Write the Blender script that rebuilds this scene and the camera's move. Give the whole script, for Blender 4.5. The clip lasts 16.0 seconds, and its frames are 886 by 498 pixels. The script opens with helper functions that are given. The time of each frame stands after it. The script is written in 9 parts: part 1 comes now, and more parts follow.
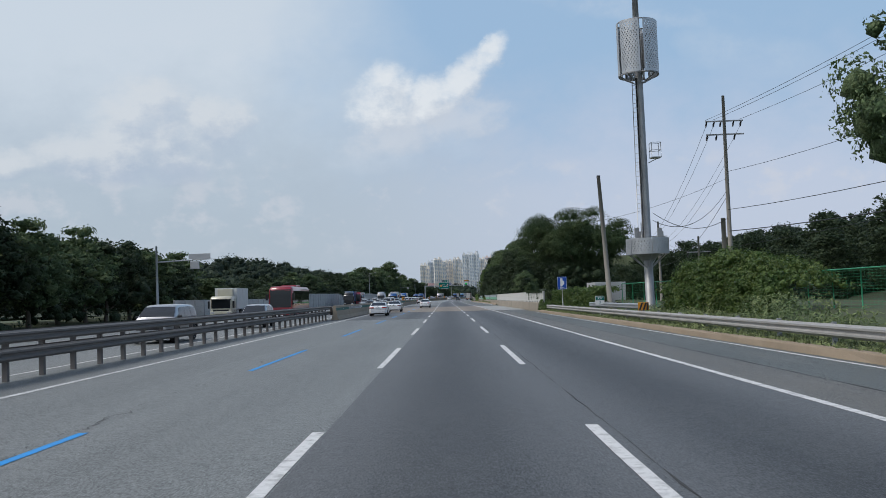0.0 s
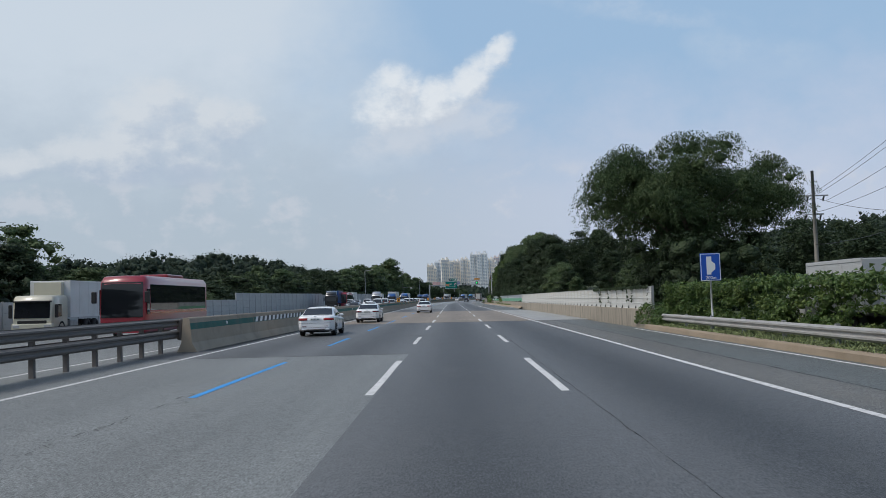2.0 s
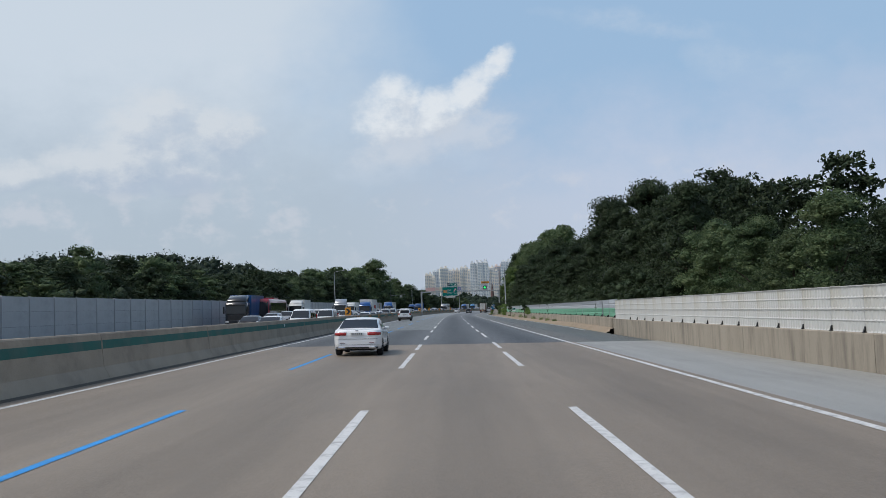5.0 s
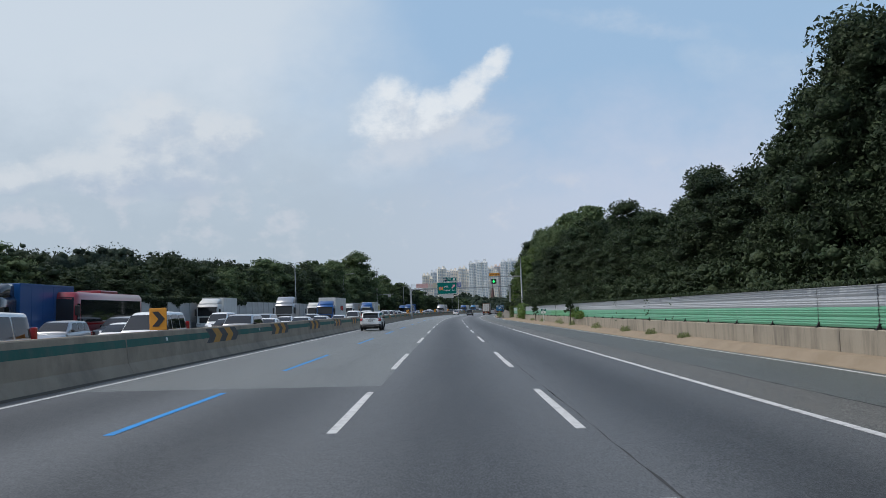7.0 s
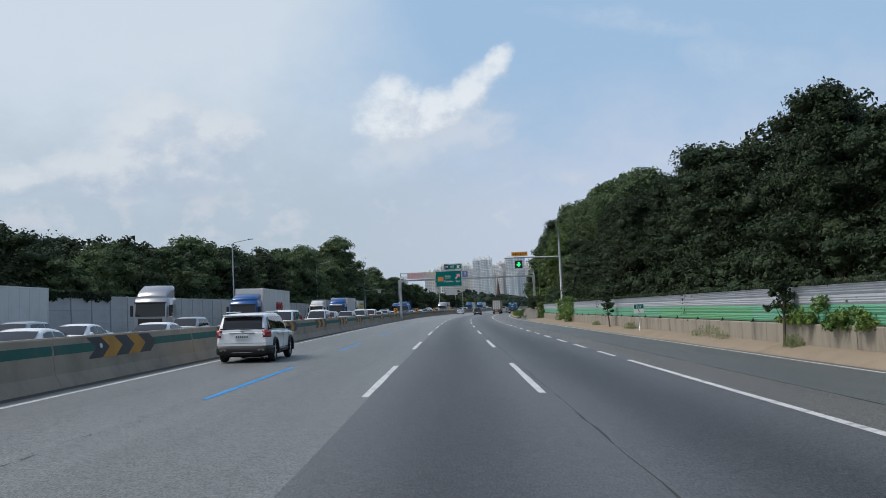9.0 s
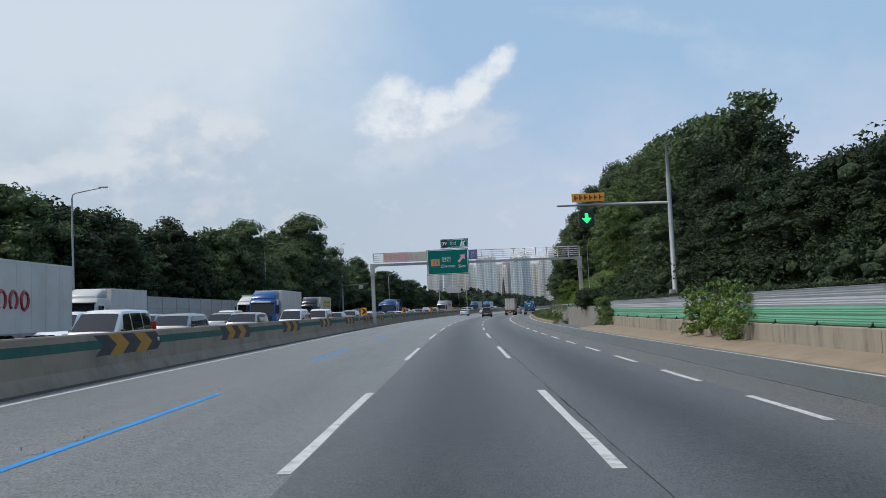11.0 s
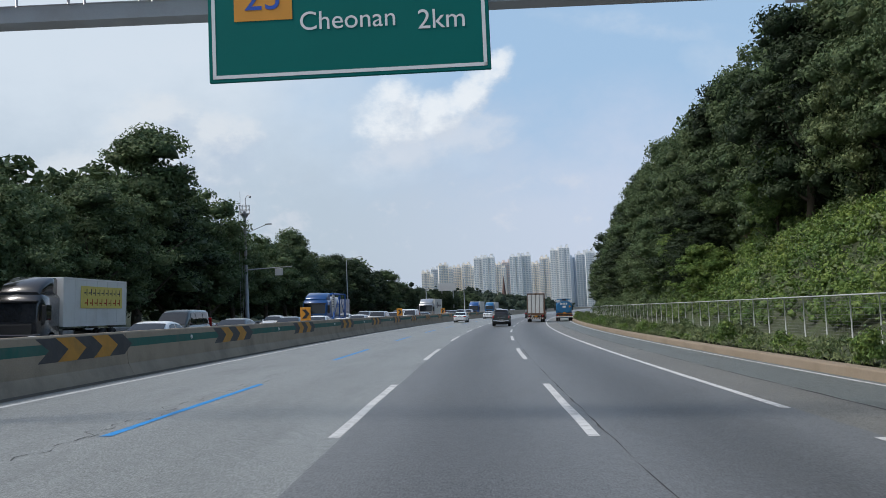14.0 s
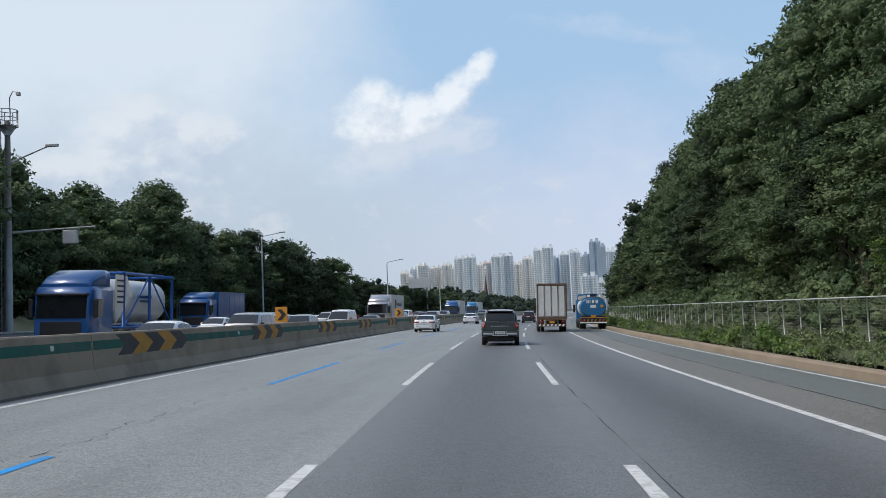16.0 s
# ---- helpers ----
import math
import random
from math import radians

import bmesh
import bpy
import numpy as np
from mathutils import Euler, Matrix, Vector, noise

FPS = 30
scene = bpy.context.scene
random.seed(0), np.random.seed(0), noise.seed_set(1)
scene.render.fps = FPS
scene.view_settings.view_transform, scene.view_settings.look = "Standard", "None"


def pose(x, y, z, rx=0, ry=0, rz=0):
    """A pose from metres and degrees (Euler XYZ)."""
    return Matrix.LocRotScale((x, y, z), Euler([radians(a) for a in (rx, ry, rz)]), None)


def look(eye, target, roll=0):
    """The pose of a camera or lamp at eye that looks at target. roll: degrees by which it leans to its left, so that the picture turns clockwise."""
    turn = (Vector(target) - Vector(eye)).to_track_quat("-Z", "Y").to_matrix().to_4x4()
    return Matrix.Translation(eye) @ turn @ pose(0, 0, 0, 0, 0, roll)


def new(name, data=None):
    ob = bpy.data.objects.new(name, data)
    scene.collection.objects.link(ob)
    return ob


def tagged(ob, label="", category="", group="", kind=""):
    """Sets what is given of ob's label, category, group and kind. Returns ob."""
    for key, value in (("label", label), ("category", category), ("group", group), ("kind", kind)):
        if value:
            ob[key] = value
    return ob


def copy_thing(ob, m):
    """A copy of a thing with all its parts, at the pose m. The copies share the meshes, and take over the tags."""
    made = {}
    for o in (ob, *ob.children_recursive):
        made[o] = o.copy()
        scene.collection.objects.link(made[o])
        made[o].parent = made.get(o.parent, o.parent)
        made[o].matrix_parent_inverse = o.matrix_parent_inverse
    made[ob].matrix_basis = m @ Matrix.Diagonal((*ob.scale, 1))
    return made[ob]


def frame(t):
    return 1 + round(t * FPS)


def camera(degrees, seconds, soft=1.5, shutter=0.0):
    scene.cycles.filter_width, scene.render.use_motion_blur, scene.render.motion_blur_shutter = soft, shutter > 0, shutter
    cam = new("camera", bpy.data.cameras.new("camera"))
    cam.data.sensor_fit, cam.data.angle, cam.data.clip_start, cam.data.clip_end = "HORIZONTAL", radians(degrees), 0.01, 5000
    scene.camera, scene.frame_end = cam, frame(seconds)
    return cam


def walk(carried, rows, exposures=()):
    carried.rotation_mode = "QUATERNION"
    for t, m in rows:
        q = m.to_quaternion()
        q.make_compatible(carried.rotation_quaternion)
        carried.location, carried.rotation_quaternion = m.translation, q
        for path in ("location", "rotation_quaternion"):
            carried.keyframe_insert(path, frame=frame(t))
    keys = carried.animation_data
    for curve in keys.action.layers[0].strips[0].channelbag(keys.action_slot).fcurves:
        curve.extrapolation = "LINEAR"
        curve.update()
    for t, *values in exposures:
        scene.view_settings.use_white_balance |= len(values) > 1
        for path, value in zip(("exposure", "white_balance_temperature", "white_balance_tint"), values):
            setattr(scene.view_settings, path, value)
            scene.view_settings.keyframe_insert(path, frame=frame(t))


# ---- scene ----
cam = camera(51.86, 16.0, soft=0.7)
PATH = [
    (0.0, pose(-0.009, 9.857, 1.733, 93.056, 2.271, 0.266)),
    (0.5, pose(0.029, 21.538, 1.733, 93.076, 2.280, 0.426)),
    (1.0, pose(-0.019, 33.246, 1.733, 93.126, 2.157, 0.488)),
    (1.5, pose(-0.049, 45.087, 1.734, 93.090, 2.146, 0.587)),
    (2.0, pose(-0.113, 57.222, 1.735, 93.138, 2.180, 0.723)),
    (2.5, pose(-0.203, 69.710, 1.736, 93.514, 2.338, 0.756)),
    (3.0, pose(-0.251, 82.560, 1.737, 93.899, 2.175, 0.797)),
    (3.5, pose(-0.271, 95.749, 1.737, 93.904, 2.012, 0.752)),
    (4.0, pose(-0.269, 109.155, 1.737, 93.708, 1.932, 0.725)),
    (6.5, pose(-0.189, 179.250, 1.734, 93.969, 2.460, 0.585)),
    (7.0, pose(-0.210, 193.021, 1.733, 93.906, 2.405, 0.573)),
    (7.5, pose(-0.196, 206.706, 1.732, 93.868, 2.535, 0.614)),
    (8.0, pose(-0.243, 220.179, 1.732, 93.899, 2.642, 0.664)),
    (8.5, pose(-0.230, 233.307, 1.731, 93.770, 2.714, 0.721)),
    (9.0, pose(-0.279, 246.201, 1.731, 93.823, 2.753, 0.794)),
    (9.5, pose(-0.364, 259.090, 1.732, 93.801, 2.830, 0.789)),
    (10.0, pose(-0.361, 272.166, 1.731, 93.743, 2.779, 0.849)),
    (12.5, pose(0.021, 341.754, 1.722, 94.020, 2.533, 1.128)),
    (13.0, pose(0.110, 355.372, 1.722, 93.959, 2.396, 1.058)),
    (13.5, pose(0.171, 368.847, 1.724, 93.996, 2.391, 0.937)),
    (14.0, pose(0.315, 382.150, 1.726, 94.001, 2.448, 0.769)),
    (14.5, pose(0.584, 395.260, 1.726, 94.125, 2.578, 0.622)),
    (15.0, pose(0.959, 408.236, 1.725, 94.083, 2.542, 0.368)),
    (15.5, pose(1.457, 421.155, 1.724, 94.113, 2.521, 0.021)),
    (16.0, pose(1.971, 434.071, 1.725, 94.068, 2.318, -0.440)),
]
walk(cam, PATH, [(0.0, 0.0), (7.0, 0.03), (10.0, 0.08), (13.0, 0.11), (16.0, 0.22)])

# ---- sky and sun ----
SUN_UP, SUN_FROM = radians(54), radians(-108)   # height, and bearing from +y towards +x: the sun stands to the left
world = bpy.data.worlds.new("sky")
scene.world = world
world.use_nodes = True
wn, wl = world.node_tree.nodes, world.node_tree.links
wn.clear()


def wnode(kind, **kw):
    n = wn.new(kind)
    for k, v in kw.items():
        n.inputs[k].default_value = v
    return n


def wmath(op, a, b=0.0, c=None, clamp=False):
    n = wn.new("ShaderNodeMath")
    n.operation, n.use_clamp = op, clamp
    for i, v in enumerate((a, b) if c is None else (a, b, c)):
        if hasattr(v, "is_linked"):
            wl.new(v, n.inputs[i])
        else:
            n.inputs[i].default_value = v
    return n.outputs[0]


def wmix(fac, a, b):
    n = wn.new("ShaderNodeMix")
    n.data_type = "RGBA"
    for sock, v in ((n.inputs[0], fac), (n.inputs[6], a), (n.inputs[7], b)):
        if hasattr(v, "is_linked"):
            wl.new(v, sock)
        else:
            sock.default_value = v
    return n.outputs[2]


sky = wn.new("ShaderNodeTexSky")
sky.sky_type, sky.sun_disc = "NISHITA", False
sky.sun_elevation, sky.sun_rotation = SUN_UP, SUN_FROM
sky.air_density, sky.dust_density, sky.ozone_density = 1.2, 2.0, 1.6
geo = wn.new("ShaderNodeTexCoord")
sep = wn.new("ShaderNodeSeparateXYZ")
wl.new(geo.outputs["Generated"], sep.inputs[0])
dx, dy, dz = sep.outputs
# bearing and height of each sky direction, in degrees
bear = wmath("MULTIPLY", wmath("ARCTAN2", dx, dy), 57.2958)
high = wmath("MULTIPLY", wmath("ARCSINE", dz), 57.2958)


def sky_vec(ox=0.0, oy=0.0, tall=1.35):
    c = wn.new("ShaderNodeCombineXYZ")
    wl.new(wmath("ADD", bear, ox), c.inputs[0])
    wl.new(wmath("MULTIPLY", wmath("ADD", high, oy), tall), c.inputs[1])
    return c.outputs[0]


def wnoise(vec, scale, detail, rough=0.55, lac=2.1):
    n = wn.new("ShaderNodeTexNoise")
    n.inputs["Scale"].default_value, n.inputs["Detail"].default_value = scale, detail
    n.inputs["Roughness"].default_value, n.inputs["Lacunarity"].default_value = rough, lac
    wl.new(vec, n.inputs["Vector"])
    return wmath("SUBTRACT", n.outputs["Fac"], 0.5)


def wstep(v, lo, hi, a=0.0, b=1.0):
    n = wn.new("ShaderNodeMapRange")
    n.interpolation_type = "SMOOTHSTEP"
    for key, val in (("From Min", lo), ("From Max", hi), ("To Min", a), ("To Max", b)):
        n.inputs[key].default_value = val
    wl.new(v, n.inputs["Value"])
    return n.outputs[0]


def cloud_body(ox, oy, rows):
    """Rounded cloud bodies: bearing, height, half width, half height and lean, in degrees."""
    v = sky_vec(ox, oy)
    x0 = wmath("ADD", wmath("ADD", bear, ox), wmath("MULTIPLY", wnoise(v, 0.19, 7, 0.62), 2.6))
    y0 = wmath("ADD", wmath("ADD", high, oy), wmath("MULTIPLY", wnoise(sky_vec(ox + 40.0, oy), 0.24, 7, 0.62), 2.0))
    out = None
    for b, h, wide, tall, lean in rows:
        x, y = wmath("SUBTRACT", x0, b), wmath("SUBTRACT", y0, h)
        y = wmath("SUBTRACT", y, wmath("MULTIPLY", x, lean))
        d = wmath("ADD", wmath("POWER", wmath("MULTIPLY", wmath("ABSOLUTE", x), 1 / wide), 2.0), wmath("POWER", wmath("MULTIPLY", wmath("ABSOLUTE", y), 1 / tall), 2.0))
        d = wmath("SUBTRACT", 1.0, d, clamp=True)
        out = d if out is None else wmath("MAXIMUM", out, d)
    return out


def heap(rows, ox=0.0, oy=0.0):
    """How dense a heaped cloud is: its bodies, billows and frayed edges."""
    v = sky_vec(ox, oy)
    vor = wn.new("ShaderNodeTexVoronoi")
    vor.feature = "SMOOTH_F1"
    vor.inputs["Scale"].default_value, vor.inputs["Smoothness"].default_value = 0.62, 0.6
    wl.new(v, vor.inputs["Vector"])
    d = wmath("ADD", cloud_body(ox, oy, rows), wmath("MULTIPLY", wnoise(v, 0.42, 9, 0.62), 1.7))
    return wmath("ADD", d, wmath("MULTIPLY", wmath("SUBTRACT", 0.5, vor.outputs["Distance"]), 0.42))


flat = sky_vec()
wide_n = wnoise(flat, 0.06, 5, 0.5)
ragged = wnoise(flat, 0.22, 8, 0.6)
# milky veil: pale high on the left, blue high on the right, grey towards the horizon
low_col = wmix(wstep(bear, -12.0, 14.0), (3.35, 4.0, 4.75, 1), (4.0, 4.55, 5.7, 1))
top_col = wmix(wstep(wmath("ADD", bear, wmath("MULTIPLY", wide_n, 26.0)), -14.0, 1.0), (4.7, 5.3, 5.95, 1), (2.55, 3.80, 5.38, 1))
veil_col = wmix(wstep(wmath("ADD", high, wmath("MULTIPLY", ragged, 9.0)), 5.0, 16.0), low_col, top_col)
col = wmix(wstep(high, 20.0, 42.0, 0.92, 0.28), sky.outputs[0], veil_col)
# thin streaks and small puffs above the horizon
streak = wmath("MULTIPLY", cloud_body(0, 0, ((12.5, 16.8, 7.5, 0.9, -0.2), (19.0, 13.8, 5.0, 1.6, -0.2), (-1.5, 9.2, 7.0, 1.3, 0.1), (-13.0, 15.6, 12.0, 2.4, 0.05))), wstep(ragged, -0.12, 0.22))
col = wmix(wmath("MULTIPLY", streak, 0.40), col, (4.8, 5.25, 5.9, 1))
puff = wmath("MULTIPLY", wstep(wmath("ADD", wnoise(flat, 0.42, 6, 0.55), wmath("MULTIPLY", wide_n, 0.6)), 0.02, 0.22), wmath("MULTIPLY", wstep(high, 2.0, 5.0), wstep(high, 6.5, 10.0, 1.0, 0.0)))
col = wmix(wmath("MULTIPLY", puff, 0.5), col, (4.75, 4.95, 5.45, 1))
# two heaped clouds, lit from the upper left
for rows, lit_col, dim_col, amount in (
        (((-18.0, 9.6, 8.0, 2.4, 0.06), (-18.2, 11.8, 3.6, 2.6, 0.1), (-21.5, 9.2, 5.0, 2.0, 0.1), (-14.0, 11.2, 3.0, 2.0, 0.0), (-26.0, 8.6, 3.0, 1.4, 0.0)), (5.0, 5.35, 5.75, 1), (3.1, 3.75, 4.75, 1), 0.78),
        (((-17.0, 8.0, 3.6, 0.8, 0.02),), (3.3, 3.95, 4.9, 1), (2.9, 3.5, 4.6, 1), 0.6),
        (((-2.0, 10.3, 5.0, 1.7, 0.1), (1.0, 11.0, 4.5, 1.6, 0.1)), (4.9, 5.2, 5.7, 1), (4.3, 4.75, 5.4, 1), 0.6),
        (((-3.4, 12.5, 3.0, 2.5, 0.1), (-0.6, 12.4, 3.2, 2.0, 0.25), (1.6, 13.4, 2.4, 1.9, 0.5), (3.0, 14.6, 1.9, 1.4, 0.8)), (5.9, 6.2, 6.5, 1), (4.2, 4.65, 5.3, 1), 0.9)):
    dense, towards = heap(rows), heap(rows, -0.7, 1.1)
    cover = wmath("MULTIPLY", wstep(dense, 0.05, 1.10), wmath("MULTIPLY", cloud_body(0, 0, rows), 2.2, clamp=True))
    glow = wmath("ADD", 0.55, wmath("MULTIPLY", wmath("SUBTRACT", dense, towards), 1.25), clamp=True)
    col = wmix(wmath("MULTIPLY", cover, amount), col, wmix(glow, dim_col, lit_col))
bg = wnode("ShaderNodeBackground", Strength=0.129)
wl.new(col, bg.inputs["Color"])
wl.new(bg.outputs[0], wn.new("ShaderNodeOutputWorld").inputs[0])

lamp = bpy.data.lights.new("sun", "SUN")
lamp.energy, lamp.angle, lamp.color = 2.0, radians(16), (1.0, 0.95, 0.88)
sun = new("sun", lamp)
sun.matrix_world = look((0, 0, 80), Vector((0, 0, 80)) - Vector((math.sin(SUN_FROM) * math.cos(SUN_UP), math.cos(SUN_FROM) * math.cos(SUN_UP), math.sin(SUN_UP))))
scene.view_settings.exposure = 0.0

# ---- materials ----


def mat(name, col, rough=0.6, metal=0.0, var=0.15, scale=3.0, fine=40.0, bump=0.0, coat=0.0, streak=None, island=0.0, obj=0.0, spec=0.5, dirt=None, dirt_scale=0.6, dirt_amt=0.5, uv=False, trans=0.0):
    """A painted, cast or grown surface: base colour with a coarse and a fine variation, stains of another colour, and fine relief."""
    m = bpy.data.materials.new(name)
    m.use_nodes = True
    n, l = m.node_tree.nodes, m.node_tree.links
    p = n["Principled BSDF"]
    p.inputs["Roughness"].default_value, p.inputs["Metallic"].default_value = rough, metal
    p.inputs["Coat Weight"].default_value, p.inputs["Coat Roughness"].default_value = coat, 0.08
    p.inputs["Specular IOR Level"].default_value = spec
    tc = n.new("ShaderNodeTexCoord")
    vec = tc.outputs["UV"] if uv else tc.outputs["Object"]
    if streak:
        mp = n.new("ShaderNodeMapping")
        mp.inputs["Scale"].default_value = streak
        l.new(vec, mp.inputs[0])
        vec = mp.outputs[0]

    def noise(s, d=4, r=0.55):
        t = n.new("ShaderNodeTexNoise")
        t.inputs["Scale"].default_value, t.inputs["Detail"].default_value, t.inputs["Roughness"].default_value = s, d, r
        l.new(vec, t.inputs["Vector"])
        return t.outputs["Fac"]

    def mth(op, a, b):
        t = n.new("ShaderNodeMath")
        t.operation = op
        for i, v in enumerate((a, b)):
            if hasattr(v, "is_linked"):
                l.new(v, t.inputs[i])
            else:
                t.inputs[i].default_value = v
        return t.outputs[0]

    coarse, grain = noise(scale), noise(fine, 3)
    f = mth("ADD", mth("MULTIPLY", mth("SUBTRACT", coarse, 0.5), 2.6 * var), mth("MULTIPLY", mth("SUBTRACT", grain, 0.5), 1.6 * var))
    if island:
        g = n.new("ShaderNodeNewGeometry")
        f = mth("ADD", f, mth("MULTIPLY", mth("SUBTRACT", g.outputs["Random Per Island"], 0.5), island))
    if obj:
        g = n.new("ShaderNodeObjectInfo")
        f = mth("ADD", f, mth("MULTIPLY", mth("SUBTRACT", g.outputs["Random"], 0.5), obj))
    hsv = n.new("ShaderNodeMix")
    hsv.data_type, hsv.blend_type = "RGBA", "MULTIPLY"
    hsv.inputs[0].default_value = 1.0
    hsv.inputs[6].default_value = (*col, 1)
    l.new(mth("ADD", f, 1.0), hsv.inputs[7])
    out = hsv.outputs[2]
    if dirt:
        d = n.new("ShaderNodeMapRange")
        d.inputs["From Min"].default_value, d.inputs["From Max"].default_value = 0.48, 0.72
        d.inputs["To Max"].default_value = dirt_amt
        l.new(noise(dirt_scale, 7, 0.65), d.inputs["Value"])
        mx = n.new("ShaderNodeMix")
        mx.data_type = "RGBA"
        l.new(d.outputs[0], mx.inputs[0])
        l.new(out, mx.inputs[6])
        mx.inputs[7].default_value = (*dirt, 1)
        out = mx.outputs[2]
    l.new(out, p.inputs["Base Color"])
    if bump:
        b = n.new("ShaderNodeBump")
        b.inputs["Strength"].default_value, b.inputs["Distance"].default_value = bump, 0.02
        l.new(grain, b.inputs["Height"])
        l.new(b.outputs[0], p.inputs["Normal"])
    if trans:
        t = n.new("ShaderNodeBsdfTranslucent")
        l.new(out, t.inputs["Color"])
        ms = n.new("ShaderNodeMixShader")
        ms.inputs[0].default_value = trans
        l.new(p.outputs[0], ms.inputs[1])
        l.new(t.outputs[0], ms.inputs[2])
        l.new(ms.outputs[0], n["Material Output"].inputs[0])
    return m


def foliage(name, col, rough=0.6, var=0.35, leaf=7.0, clump=0.5, island=0.5, obj=0.3, trans=0.15, spec=0.2, relief=0.09):
    """Leaves: tone from clump to clump and leaf to leaf, and the relief of overlapping blades."""
    m = bpy.data.materials.new(name)
    m.use_nodes = True
    n, l = m.node_tree.nodes, m.node_tree.links
    p = n["Principled BSDF"]
    p.inputs["Roughness"].default_value, p.inputs["Specular IOR Level"].default_value = rough, spec
    tc = n.new("ShaderNodeTexCoord")

    def mth(op, a, b):
        q = n.new("ShaderNodeMath")
        q.operation = op
        for i, v in enumerate((a, b)):
            if hasattr(v, "is_linked"):
                l.new(v, q.inputs[i])
            else:
                q.inputs[i].default_value = v
        return q.outputs[0]

    def centred(v, k):
        return mth("MULTIPLY", mth("SUBTRACT", v, 0.5), k)

    big = n.new("ShaderNodeTexNoise")
    big.inputs["Scale"].default_value, big.inputs["Detail"].default_value = clump, 5
    l.new(tc.outputs["Object"], big.inputs["Vector"])
    cell = n.new("ShaderNodeTexVoronoi")
    cell.inputs["Scale"].default_value = leaf
    l.new(tc.outputs["Object"], cell.inputs["Vector"])
    tone = n.new("ShaderNodeSeparateColor")
    l.new(cell.outputs["Color"], tone.inputs[0])
    g, o = n.new("ShaderNodeNewGeometry"), n.new("ShaderNodeObjectInfo")
    f = mth("ADD", centred(big.outputs["Fac"], 3.0 * var), centred(tone.outputs[0], 1.6 * var))
    f = mth("ADD", f, centred(g.outputs["Random Per Island"], island))
    f = mth("ADD", f, centred(o.outputs["Random"], obj))
    hue = n.new("ShaderNodeHueSaturation")
    hue.inputs["Color"].default_value = (*col, 1)
    l.new(mth("ADD", 0.5, centred(mth("ADD", big.outputs["Fac"], centred(g.outputs["Random Per Island"], 0.4)), -0.10)), hue.inputs["Hue"])
    l.new(mth("MAXIMUM", mth("ADD", f, 1.0), 0.3), hue.inputs["Value"])
    l.new(hue.outputs[0], p.inputs["Base Color"])
    b = n.new("ShaderNodeBump")
    b.inputs["Strength"].default_value, b.inputs["Distance"].default_value = 1.0, relief
    l.new(mth("SUBTRACT", mth("MULTIPLY", tone.outputs[1], 0.5), cell.outputs["Distance"]), b.inputs["Height"])
    l.new(b.outputs[0], p.inputs["Normal"])
    t = n.new("ShaderNodeBsdfTranslucent")
    l.new(hue.outputs[0], t.inputs["Color"])
    ms = n.new("ShaderNodeMixShader")
    ms.inputs[0].default_value = trans
    l.new(p.outputs[0], ms.inputs[1])
    l.new(t.outputs[0], ms.inputs[2])
    l.new(ms.outputs[0], n["Material Output"].inputs[0])
    return m


def glass(name, tint, rough=0.03):
    m = mat(name, tint, rough=rough, var=0.03, spec=0.5)
    return m


def lit(name, col, power):
    m = bpy.data.materials.new(name)
    m.use_nodes = True
    p = m.node_tree.nodes["Principled BSDF"]
    p.inputs["Base Color"].default_value = (*col, 1)
    p.inputs["Emission Color"].default_value, p.inputs["Emission Strength"].default_value = (*col, 1), power
    return m


